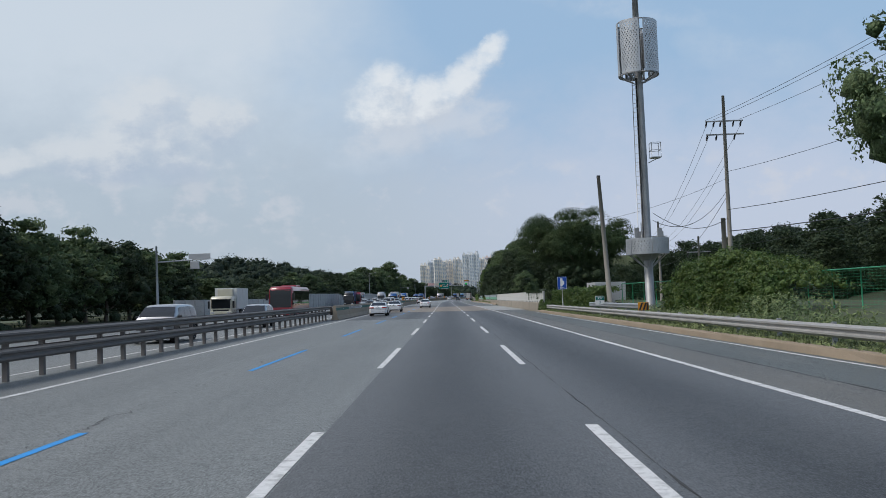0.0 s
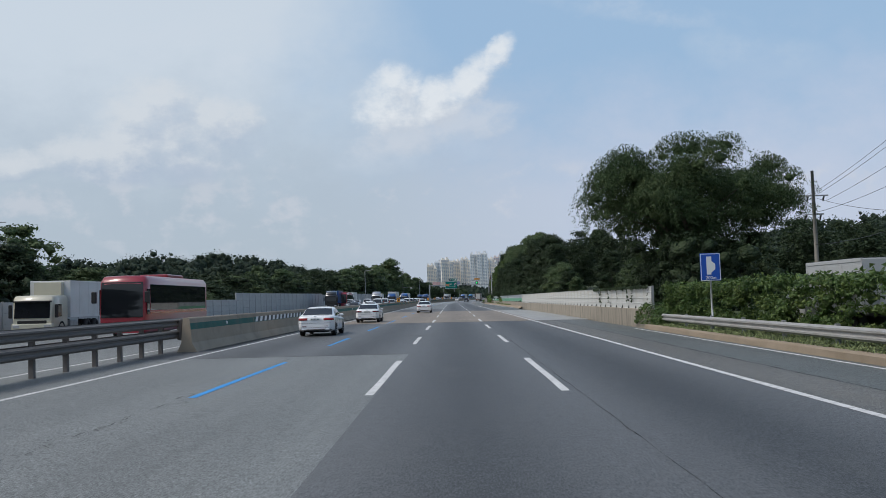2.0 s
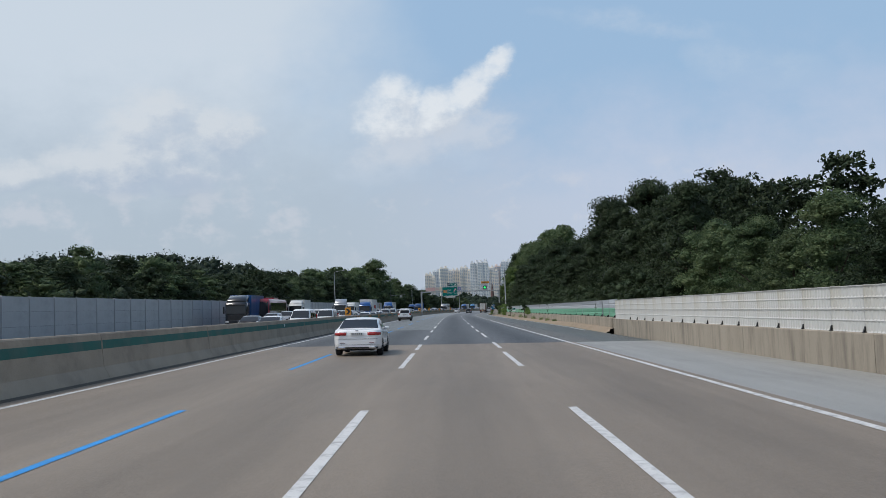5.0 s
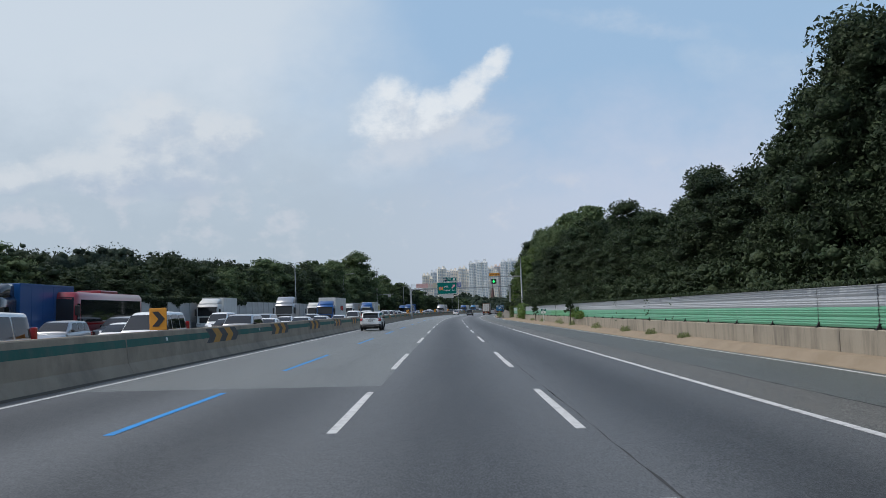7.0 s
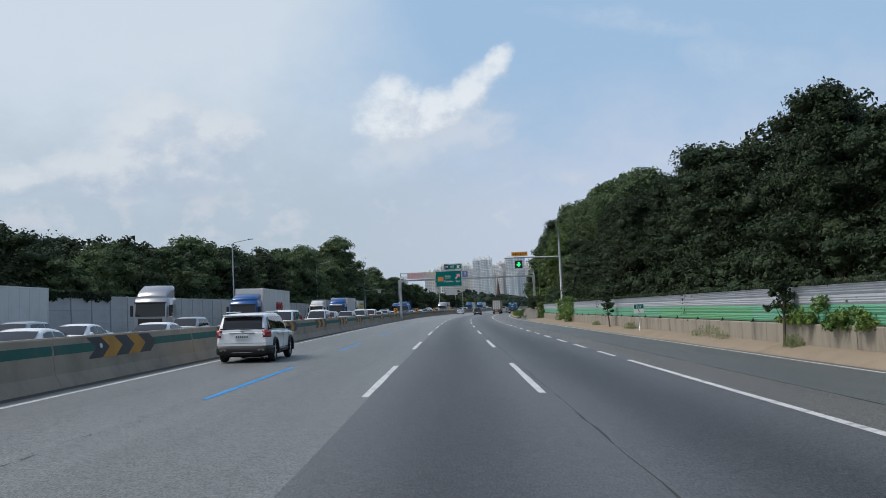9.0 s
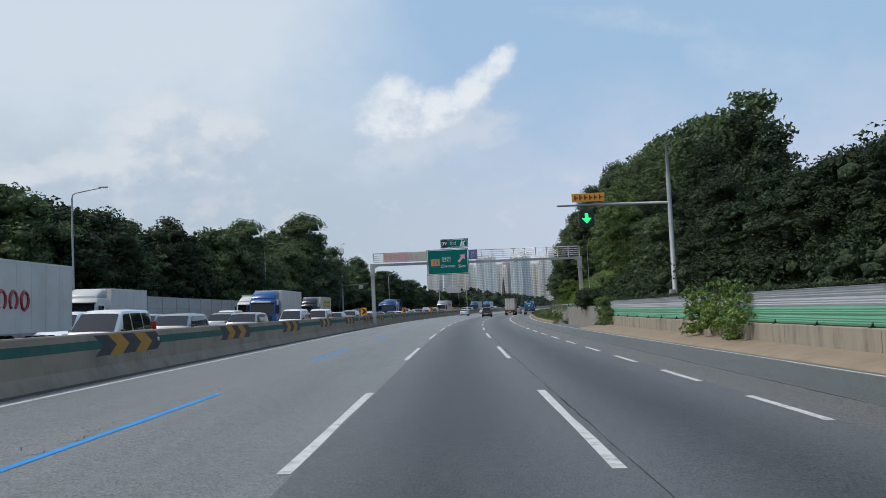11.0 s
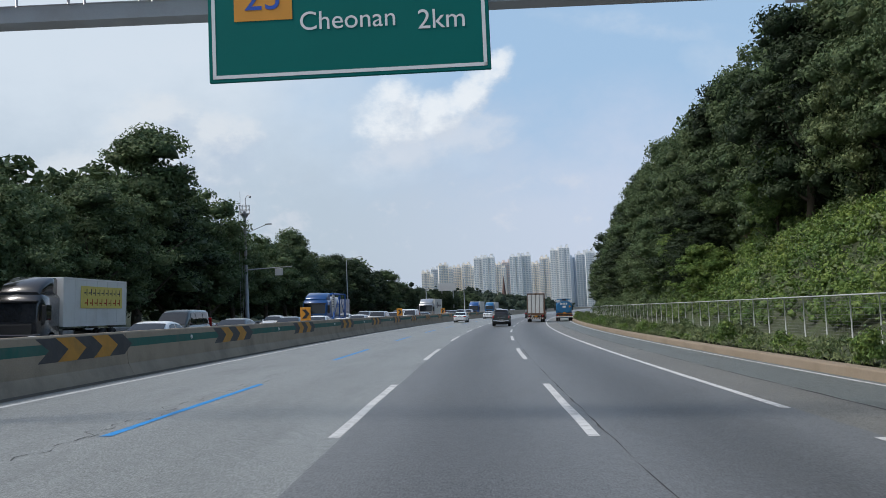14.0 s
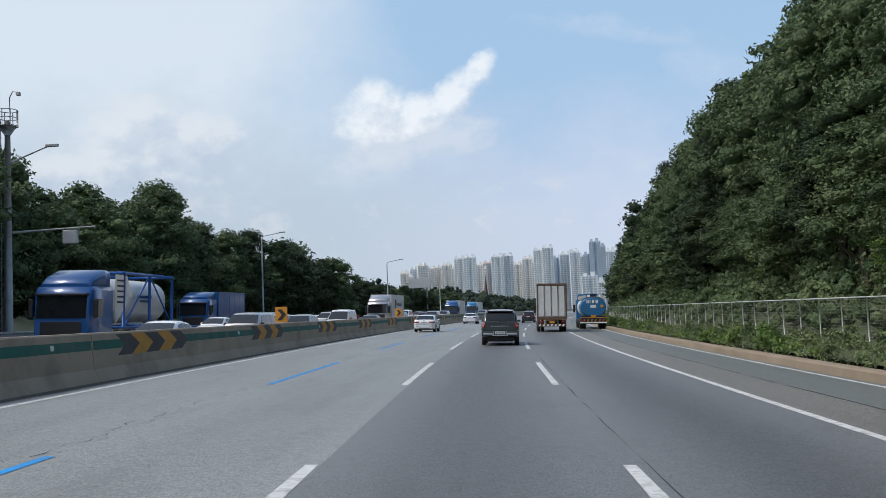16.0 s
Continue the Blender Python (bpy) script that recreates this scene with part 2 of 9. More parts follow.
def asphalt(name, col, worn, bands=0.0, pale=0.0, grain=0.5, blotch=0.16, fresh=0.0):
    """Worn paving in (u, s): aggregate grain, long wear streaks, oil bands down the lane middles, blotches of another tone."""
    m = bpy.data.materials.new(name)
    m.use_nodes = True
    n, l = m.node_tree.nodes, m.node_tree.links
    p = n["Principled BSDF"]
    p.inputs["Roughness"].default_value, p.inputs["Specular IOR Level"].default_value = 0.58, 0.5
    tc = n.new("ShaderNodeTexCoord")
    sp = n.new("ShaderNodeSeparateXYZ")
    l.new(tc.outputs["UV"], sp.inputs[0])

    def nz(scale, detail, rough, stretch=(1, 1, 1)):
        mp = n.new("ShaderNodeMapping")
        mp.inputs["Scale"].default_value = stretch
        l.new(tc.outputs["UV"], mp.inputs[0])
        t = n.new("ShaderNodeTexNoise")
        t.inputs["Scale"].default_value, t.inputs["Detail"].default_value, t.inputs["Roughness"].default_value = scale, detail, rough
        l.new(mp.outputs[0], t.inputs["Vector"])
        return t.outputs["Fac"]

    def mt(op, a, b=0.0, clamp=False):
        t = n.new("ShaderNodeMath")
        t.operation, t.use_clamp = op, clamp
        for i, v in enumerate((a, b)):
            if hasattr(v, "is_linked"):
                l.new(v, t.inputs[i])
            else:
                t.inputs[i].default_value = v
        return t.outputs[0]

    stone = nz(62.0, 2, 0.8)
    f = mt("MULTIPLY", mt("SUBTRACT", stone, 0.5), grain * 2.2)
    f = mt("ADD", f, mt("MULTIPLY", mt("SUBTRACT", nz(24.0, 4, 0.75), 0.5), grain * 1.5))
    f = mt("ADD", f, mt("MULTIPLY", mt("SUBTRACT", nz(6.0, 5, 0.7, (1, 0.6, 1)), 0.5), grain * 0.7))
    f = mt("ADD", f, mt("MULTIPLY", mt("SUBTRACT", nz(2.2, 5, 0.6, (1, 0.035, 1)), 0.5), blotch * 2.2))
    f = mt("ADD", f, mt("MULTIPLY", mt("SUBTRACT", nz(0.35, 6, 0.6, (1, 0.3, 1)), 0.5), blotch * 2.0))
    f = mt("ADD", f, mt("MULTIPLY", mt("SUBTRACT", nz(46.0, 2, 0.6, (1, 0.22, 1)), 0.5), grain * 1.6))
    if bands:
        wave = mt("COSINE", mt("MULTIPLY", sp.outputs[0], 2 * math.pi / 3.6))
        wob = mt("ADD", 0.55, mt("MULTIPLY", nz(0.5, 4, 0.6, (0.4, 0.06, 1)), 0.9))
        f = mt("SUBTRACT", f, mt("MULTIPLY", mt("MULTIPLY", wave, wob), bands))
    if pale:
        r = n.new("ShaderNodeMapRange")
        r.inputs["From Min"].default_value, r.inputs["From Max"].default_value = 290.0, 410.0
        r.inputs["To Min"].default_value, r.inputs["To Max"].default_value = 0.0, pale
        l.new(sp.outputs[1], r.inputs["Value"])
        f = mt("ADD", f, r.outputs[0])
    mul = n.new("ShaderNodeMix")
    mul.data_type, mul.blend_type = "RGBA", "MULTIPLY"
    mul.inputs[0].default_value = 1.0
    mul.inputs[6].default_value = (*col, 1)
    l.new(mt("MAXIMUM", mt("ADD", f, 1.0), 0.25), mul.inputs[7])
    mx = n.new("ShaderNodeMix")
    mx.data_type = "RGBA"
    d = n.new("ShaderNodeMapRange")
    d.inputs["From Min"].default_value, d.inputs["From Max"].default_value, d.inputs["To Max"].default_value = 0.52, 0.72, 0.5
    l.new(nz(0.9, 8, 0.7, (1, 0.22, 1)), d.inputs["Value"])
    l.new(d.outputs[0], mx.inputs[0])
    l.new(mul.outputs[2], mx.inputs[6])
    mx.inputs[7].default_value = (*worn, 1)
    l.new(mx.outputs[2], p.inputs["Base Color"])
    b = n.new("ShaderNodeBump")
    b.inputs["Strength"].default_value, b.inputs["Distance"].default_value = 0.55, 0.012
    l.new(stone, b.inputs["Height"])
    l.new(b.outputs[0], p.inputs["Normal"])
    return m


ASPHALT_DARK = asphalt("asphalt_dark", (0.072, 0.075, 0.077), (0.090, 0.092, 0.091), 0.38, 0.80, 1.7)
ASPHALT_LIGHT = asphalt("asphalt_light", (0.152, 0.160, 0.156), (0.120, 0.125, 0.123), 0.06, 0.50, 1.6, 0.2)
ASPHALT_SHOULDER = asphalt("asphalt_shoulder", (0.102, 0.111, 0.106), (0.132, 0.126, 0.110), 0.0, 0.40, 1.9, 0.26)
ASPHALT_STRIP = asphalt("asphalt_strip", (0.125, 0.122, 0.111), (0.15, 0.138, 0.118), 0.0, 0.40, 1.9, 0.26)
DECK_TAN = asphalt("deck_tan", (0.205, 0.166, 0.126), (0.150, 0.128, 0.104), 0.10, 0.0, 0.35, 0.24)
DECK_WHITE = asphalt("deck_white", (0.30, 0.30, 0.285), (0.21, 0.205, 0.19), 0.0, 0.0, 0.3, 0.2)
TAR = mat("tar_seam", (0.046, 0.046, 0.046), 0.8, var=0.3)
PAINT_WHITE = mat("road_paint_white", (0.62, 0.62, 0.61), 0.7, var=0.14, scale=2.5, fine=30, dirt=(0.16, 0.16, 0.16), dirt_scale=5, dirt_amt=0.75)
PAINT_BLUE = mat("road_paint_blue", (0.008, 0.25, 0.62), 0.65, var=0.16, scale=2.5, fine=30, dirt=(0.10, 0.15, 0.2), dirt_scale=4, dirt_amt=0.5)
CONCRETE = mat("concrete", (0.36, 0.295, 0.222), 0.9, var=0.14, scale=0.9, fine=25, bump=0.4, dirt=(0.13, 0.115, 0.10), dirt_scale=0.55, dirt_amt=0.6)
CONCRETE_WALL = mat("concrete_stained", (0.31, 0.275, 0.222), 0.9, var=0.13, scale=0.8, fine=25, bump=0.4, streak=(1.6, 1.6, 0.3), dirt=(0.105, 0.095, 0.082), dirt_scale=0.9, dirt_amt=0.8)
CONCRETE_TAN = mat("concrete_tan", (0.27, 0.215, 0.155), 0.92, var=0.15, scale=0.7, fine=22, bump=0.5, dirt=(0.20, 0.155, 0.10), dirt_scale=0.5, dirt_amt=0.6)
STRIPE_GREEN = mat("barrier_stripe_green", (0.012, 0.115, 0.09), 0.7, var=0.2, scale=1.2, dirt=(0.12, 0.13, 0.115), dirt_scale=0.9, dirt_amt=0.55)
CHEVRON_DARK = mat("chevron_dark", (0.035, 0.035, 0.042), 0.6, var=0.2, dirt=(0.10, 0.09, 0.08), dirt_scale=2.0, dirt_amt=0.4)
CHEVRON_YELLOW = mat("chevron_yellow", (0.50, 0.235, 0.022), 0.6, var=0.16, dirt=(0.22, 0.13, 0.04), dirt_scale=2.0, dirt_amt=0.5)
GALV = mat("galvanised_steel", (0.46, 0.47, 0.48), 0.42, 0.75, var=0.14, scale=1.4, fine=18, bump=0.08)
GALV_DULL = mat("galvanised_steel_dull", (0.33, 0.335, 0.34), 0.55, 0.55, var=0.18, scale=1.1, fine=16, bump=0.1, dirt=(0.12, 0.11, 0.10), dirt_scale=0.9, dirt_amt=0.5)
STEEL_GREY = mat("painted_steel_grey", (0.33, 0.35, 0.365), 0.5, 0.1, var=0.1, scale=0.9, dirt=(0.17, 0.15, 0.13), dirt_scale=0.7, dirt_amt=0.35)
PANEL_WHITE = mat("noise_panel_white", (0.50, 0.51, 0.50), 0.6, var=0.12, scale=0.7, dirt=(0.36, 0.33, 0.25), dirt_scale=0.4, dirt_amt=0.6)
PANEL_SILVER = mat("noise_panel_silver", (0.40, 0.43, 0.47), 0.55, 0.05, var=0.1, scale=0.6, streak=(1, 1, 3), dirt=(0.28, 0.29, 0.30), dirt_scale=0.6, dirt_amt=0.4)
PANEL_MINT = mat("noise_panel_mint", (0.12, 0.36, 0.225), 0.5, 0.1, var=0.12, scale=0.5, obj=0.0, dirt=(0.28, 0.42, 0.35), dirt_scale=0.3, dirt_amt=0.5)
PANEL_GREEN = mat("noise_panel_green", (0.11, 0.36, 0.17), 0.5, 0.1, var=0.16, scale=0.5, dirt=(0.2, 0.3, 0.22), dirt_scale=0.5, dirt_amt=0.5)
PANEL_GREY = mat("noise_panel_grey", (0.385, 0.388, 0.39), 0.7, var=0.10, scale=0.4, streak=(1, 1, 2), dirt=(0.24, 0.24, 0.24), dirt_scale=0.3, dirt_amt=0.5)
SOIL = mat("soil_grass", (0.058, 0.070, 0.034), 0.95, var=0.35, scale=0.5, fine=6, bump=0.6, dirt=(0.07, 0.11, 0.03), dirt_scale=0.2, dirt_amt=0.8)
LEAF_DARK = foliage("leaves_dark", (0.037, 0.058, 0.028), var=0.30, leaf=6.0)
LEAF_WILLOW = foliage("leaves_willow", (0.052, 0.082, 0.034), var=0.32, leaf=6.0, trans=0.2)
LEAF_MID = foliage("leaves_mid", (0.098, 0.142, 0.066), var=0.32, leaf=6.0, trans=0.22)
LEAF_IVY = foliage("leaves_ivy", (0.135, 0.215, 0.050), 0.5, 0.28, 6.0, 0.6, 0.6, 0.1, 0.2, 0.35)
LEAF_HEDGE = foliage("leaves_hedge", (0.078, 0.128, 0.034), 0.5, 0.30, 7.0, 0.7, 0.6, 0.2, 0.2, 0.3)
WOOD_FLOOR = mat("wood_floor_green", (0.030, 0.042, 0.022), 0.95, var=0.35, scale=0.15, fine=1.5)
CONCRETE_DIRTY = mat("concrete_dirty", (0.205, 0.194, 0.174), 0.92, var=0.16, scale=0.8, fine=25, bump=0.4, streak=(1.6, 1.6, 0.22), dirt=(0.10, 0.09, 0.078), dirt_scale=1.1, dirt_amt=0.7)
RAIL_DARK = mat("rail_dark", (0.150, 0.138, 0.130), 0.66, 0.15, var=0.2, scale=0.9, fine=14, bump=0.1, streak=(1, 1, 4), dirt=(0.09, 0.08, 0.07), dirt_scale=0.9, dirt_amt=0.55)
RAIL_STEEL = mat("rail_weathered", (0.36, 0.355, 0.345), 0.62, 0.3, var=0.16, scale=0.9, fine=14, bump=0.1, streak=(1, 1, 4), dirt=(0.17, 0.15, 0.125), dirt_scale=0.9, dirt_amt=0.55)
LEAF_PALE = foliage("leaves_pale", (0.150, 0.200, 0.088), 0.55, 0.26, 6.0, 0.6, 0.6, 0.2, 0.2, 0.25)
# far leaves: the bluish haze of distance is mixed into their colour
LEAF_FAR_HAZE = foliage("leaves_far_haze", (0.036, 0.054, 0.036), 0.7, 0.26, 2.2, 0.10, 0.5, 0.0, 0.08, 0.12, 0.3)
GRASS = mat("grass_blades", (0.165, 0.20, 0.09), 0.7, var=0.25, scale=0.6, island=0.9, trans=0.2, spec=0.2)
BARK = mat("bark", (0.09, 0.072, 0.055), 0.95, var=0.3, scale=2, fine=14, bump=0.7, streak=(1, 1, 0.25))
POLE_CONC = mat("pole_concrete", (0.235, 0.222, 0.198), 0.9, var=0.1, scale=0.7, dirt=(0.19, 0.17, 0.14), dirt_scale=0.6, dirt_amt=0.5)
BLACK = mat("black_plastic", (0.011, 0.011, 0.012), 0.5, var=0.15)
RUBBER = mat("rubber", (0.02, 0.02, 0.021), 0.85, var=0.2, fine=30)
RIM = mat("alloy", (0.58, 0.59, 0.60), 0.3, 0.35, var=0.06)
CHROME = mat("chrome", (0.75, 0.76, 0.78), 0.12, 1.0, var=0.03)
GLASS_CAR = glass("tinted_glass", (0.012, 0.014, 0.017))
GLASS_PALE = glass("windscreen_glass", (0.022, 0.026, 0.031))
CAR_WHITE = mat("car_paint_white", (0.80, 0.81, 0.82), 0.3, var=0.02, coat=0.8)
CAR_GREY = mat("car_paint_grey_green", (0.032, 0.042, 0.042), 0.3, 0.3, var=0.04, coat=0.9)
CAR_SILVER = mat("car_paint_silver", (0.40, 0.41, 0.43), 0.3, 0.6, var=0.03, coat=0.7)
CAR_BLACK = mat("car_paint_black", (0.012, 0.013, 0.016), 0.25, 0.1, var=0.04, coat=0.9)
CAR_BLUE = mat("truck_paint_blue", (0.008, 0.075, 0.25), 0.32, 0.1, var=0.06, coat=0.6)
CAR_TANK = mat("tank_paint_blue", (0.008, 0.135, 0.32), 0.34, 0.05, var=0.07, coat=0.5, dirt=(0.08, 0.15, 0.22), dirt_scale=1.2, dirt_amt=0.3)
CAR_RED = mat("bus_paint_red", (0.27, 0.022, 0.035), 0.32, 0.0, var=0.05, coat=0.6)
CAR_CREAM = mat("truck_paint_cream", (0.52, 0.50, 0.40), 0.35, var=0.05, coat=0.4)
BOX_WHITE = mat("box_body_white", (0.60, 0.61, 0.60), 0.45, var=0.05, scale=0.8, dirt=(0.36, 0.35, 0.32), dirt_scale=0.7, dirt_amt=0.4)
BOX_GREY = mat("box_body_grey", (0.40, 0.41, 0.42), 0.5, var=0.06, scale=0.8, dirt=(0.27, 0.27, 0.26), dirt_scale=0.7, dirt_amt=0.4)
RUST = mat("rusted_steel", (0.13, 0.075, 0.05), 0.85, var=0.35, scale=3, fine=25, bump=0.3)
LAMP_RED = mat("lamp_red", (0.36, 0.012, 0.012), 0.2, var=0.1, coat=0.8)
LAMP_DARKRED = mat("lamp_dark_red", (0.13, 0.006, 0.012), 0.2, var=0.1, coat=0.8)
LAMP_CLEAR = mat("lamp_clear", (0.62, 0.63, 0.64), 0.15, 0.4, var=0.1, coat=0.8)
PLATE = mat("plate_white", (0.70, 0.71, 0.70), 0.45, var=0.03)
INK = mat("ink_dark", (0.02, 0.02, 0.025), 0.6, var=0.05)
SIGN_GREEN = mat("sign_green", (0.0, 0.135, 0.118), 0.55, var=0.05, scale=0.8, spec=0.15)
SIGN_WHITE = mat("sign_white", (0.72, 0.73, 0.73), 0.5, var=0.03)
SIGN_BLUE = mat("sign_blue", (0.006, 0.075, 0.42), 0.5, var=0.05)
SIGN_NAVY = mat("sign_navy", (0.012, 0.016, 0.045), 0.5, var=0.05)
SIGN_ORANGE = mat("sign_orange", (0.62, 0.26, 0.02), 0.5, var=0.05)
SIGN_PINK = mat("sign_pink", (0.70, 0.36, 0.42), 0.5, var=0.05)
FENCE_GREEN = mat("fence_green", (0.03, 0.24, 0.12), 0.5, 0.1, var=0.1)
FENCE_PALE = mat("fence_pale", (0.54, 0.56, 0.55), 0.5, 0.2, var=0.1)
BANNER_PINK = mat("banner_pink", (0.74, 0.50, 0.48), 0.8, var=0.12, scale=1.5, trans=0.35)
BANNER_GREY = mat("banner_grey", (0.64, 0.61, 0.56), 0.8, var=0.1, trans=0.35)
BANNER_GOLD = mat("banner_gold", (0.66, 0.61, 0.46), 0.8, var=0.1, trans=0.35)
BANNER_RED = mat("banner_red", (0.70, 0.40, 0.38), 0.8, var=0.1, trans=0.3)
BANNER_BLUE = mat("banner_blue", (0.17, 0.21, 0.42), 0.8, var=0.1, trans=0.3)

# ---- the line of the road: stations s along our lane, u to its right, z over its surface ----
BEND_AT = [-20, 28, 75, 123, 171, 218, 266, 314, 362, 409, 457, 600, 640, 700]
BEND = [0.023, 0.014, -0.041, -0.041, -0.027, 0.016, 0.059, 0.066, 0.316, 0.598, 0.727, 0.727, 0.3, 0.0]
_s = np.arange(-400, 1500, 2.0)
_k = np.interp(_s, BEND_AT, BEND) * 1e-3
_k[_s < -20] = 0
_t = np.concatenate([[0], np.cumsum(_k[1:] + _k[:-1])])
_t -= np.interp(-20, _s, _t)
_x = np.concatenate([[0], np.cumsum(np.sin(_t[1:]) + np.sin(_t[:-1]))])
_y = np.concatenate([[0], np.cumsum(np.cos(_t[1:]) + np.cos(_t[:-1]))])
_x -= np.interp(-20, _s, _x)
_y += -20 - np.interp(-20, _s, _y)


def fall(s):
    return np.interp(s, [0, 440], [0.0087, 0.0334])


def R(s, u, z=0.0):
    """World place of station s, u metres right of our lane's middle, z over the road."""
    t = np.interp(s, _s, _t)
    x = np.interp(s, _s, _x) + u * np.cos(t)
    y = np.interp(s, _s, _y) - u * np.sin(t)
    return np.stack(np.broadcast_arrays(x, y, z - fall(s) * np.clip(u, -45, 16)), -1)


def RM(s, u, z=0.0, turn=0.0, lean=False):
    """Pose on the road: turn in degrees from the way ahead (180: facing us); lean: tilted with the road's cross fall."""
    p = R(s, u, z)
    return pose(*[float(v) for v in p], 0, 0, -math.degrees(float(np.interp(s, _s, _t)))) @ pose(0, 0, 0, 0, math.degrees(math.atan(float(fall(s)))) if lean else 0, 0) @ pose(0, 0, 0, 0, 0, turn)


# ---- mesh helpers ----


def raw_mesh(name, verts, faces, mats, uv=None, smooth=False, mat_index=None):
    """A mesh from arrays; faces all quads (n, 4) or a list of polygons."""
    me = bpy.data.meshes.new(name)
    if isinstance(faces, np.ndarray):
        verts = np.asarray(verts, np.float32)
        nf, k = faces.shape
        me.vertices.add(len(verts))
        me.vertices.foreach_set("co", verts.ravel())
        me.loops.add(nf * k)
        me.loops.foreach_set("vertex_index", faces.astype(np.int32).ravel())
        me.polygons.add(nf)
        me.polygons.foreach_set("loop_start", np.arange(0, nf * k, k, dtype=np.int32))
        me.update(calc_edges=True)
    else:
        me.from_pydata([tuple(map(float, v)) for v in verts], [], faces)
        me.update()
    for m in mats if isinstance(mats, (list, tuple)) else [mats]:
        me.materials.append(m)
    if mat_index is not None:
        me.polygons.foreach_set("material_index", np.asarray(mat_index, np.int32))
    if smooth:
        me.polygons.foreach_set("use_smooth", np.ones(len(me.polygons), bool))
    if uv is not None:
        lay = me.uv_layers.new(name="UVMap")
        idx = np.zeros(len(me.loops), np.int32)
        me.loops.foreach_get("vertex_index", idx)
        lay.data.foreach_set("uv", np.asarray(uv, np.float32)[idx].ravel())
    return me


def finish(ob, parent=None, label="", category="", group="", kind=""):
    if parent is not None:
        ob.parent = parent
    return tagged(ob, label, category, group, kind)


def part(name, bm, material, parent=None, label="", smooth=False, at=None, **tags):
    """Links a bmesh as ONE mesh object, under a thing or a part where one is given."""
    me = bpy.data.meshes.new(name)
    bm.to_mesh(me)
    bm.free()
    for m in material if isinstance(material, (list, tuple)) else [material]:
        me.materials.append(m)
    if smooth:
        me.polygons.foreach_set("use_smooth", np.ones(len(me.polygons), bool))
    ob = new(name, me)
    if at is not None:
        ob.matrix_basis = at
    return finish(ob, parent, label, **tags)


def thing(name, m, label, category, group="", kind=""):
    e = new(name)
    e.empty_display_size = 0.2
    e.matrix_basis = m
    return tagged(e, label, category, group, kind)


def box(bm, lo, hi, bevel=0.0, mat_i=0, m=None, seg=1):
    r = bmesh.ops.create_cube(bm, size=1.0)
    c, d = [(a + b) / 2 for a, b in zip(lo, hi)], [b - a for a, b in zip(lo, hi)]
    for v in r["verts"]:
        v.co = Vector([v.co[i] * d[i] + c[i] for i in range(3)])
    faces = {f for v in r["verts"] for f in v.link_faces}
    if bevel:
        edges = {e for f in faces for e in f.edges}
        q = bmesh.ops.bevel(bm, geom=list(edges), offset=bevel, segments=seg, affect="EDGES", profile=0.5)
        faces = {f for v in r["verts"] if v.is_valid for f in v.link_faces} | set(q["faces"])
    verts = {v for f in faces if f.is_valid for v in f.verts}
    for f in faces:
        if f.is_valid:
            f.material_index = mat_i
    if m is not None:
        for v in verts:
            v.co = m @ v.co
    return verts


def tube(bm, pts, rad, n=8, cap=True, mat_i=0):
    """A round bar through points; rad may be a list."""
    pts = [Vector([float(c) for c in p]) for p in pts]
    rads = rad if isinstance(rad, (list, tuple)) else [rad] * len(pts)
    rings = []
    for i, p in enumerate(pts):
        a, b = pts[max(i - 1, 0)], pts[min(i + 1, len(pts) - 1)]
        d = (b - a).normalized()
        x = d.cross(Vector((0, 0, 1)) if abs(d.z) < 0.9 else Vector((0, 1, 0))).normalized()
        y = d.cross(x)
        rings.append([bm.verts.new(p + (x * math.cos(k * 2 * math.pi / n) + y * math.sin(k * 2 * math.pi / n)) * rads[i]) for k in range(n)])
    for r0, r1 in zip(rings, rings[1:]):
        for k in range(n):
            f = bm.faces.new((r0[k], r0[(k + 1) % n], r1[(k + 1) % n], r1[k]))
            f.material_index, f.smooth = mat_i, True
    if cap:
        for r, rev in ((rings[0], False), (rings[-1], True)):
            f = bm.faces.new(list(reversed(r)) if rev else r)
            f.material_index = mat_i


def poly(bm, pts, mat_i=0):
    f = bm.faces.new([bm.verts.new(Vector([float(c) for c in p])) for p in pts])
    f.material_index = mat_i
    return f


def prism(bm, outline, y0, y1, mat_i=0):
    """A flat outline in x and z, given thickness from y0 to y1."""
    a = [bm.verts.new((x, y0, z)) for x, z in outline]
    b = [bm.verts.new((x, y1, z)) for x, z in outline]
    n = len(outline)
    for k in range(n):
        bm.faces.new((a[k], a[(k + 1) % n], b[(k + 1) % n], b[k])).material_index = mat_i
    bm.faces.new(list(reversed(a))).material_index = mat_i
    bm.faces.new(b).material_index = mat_i


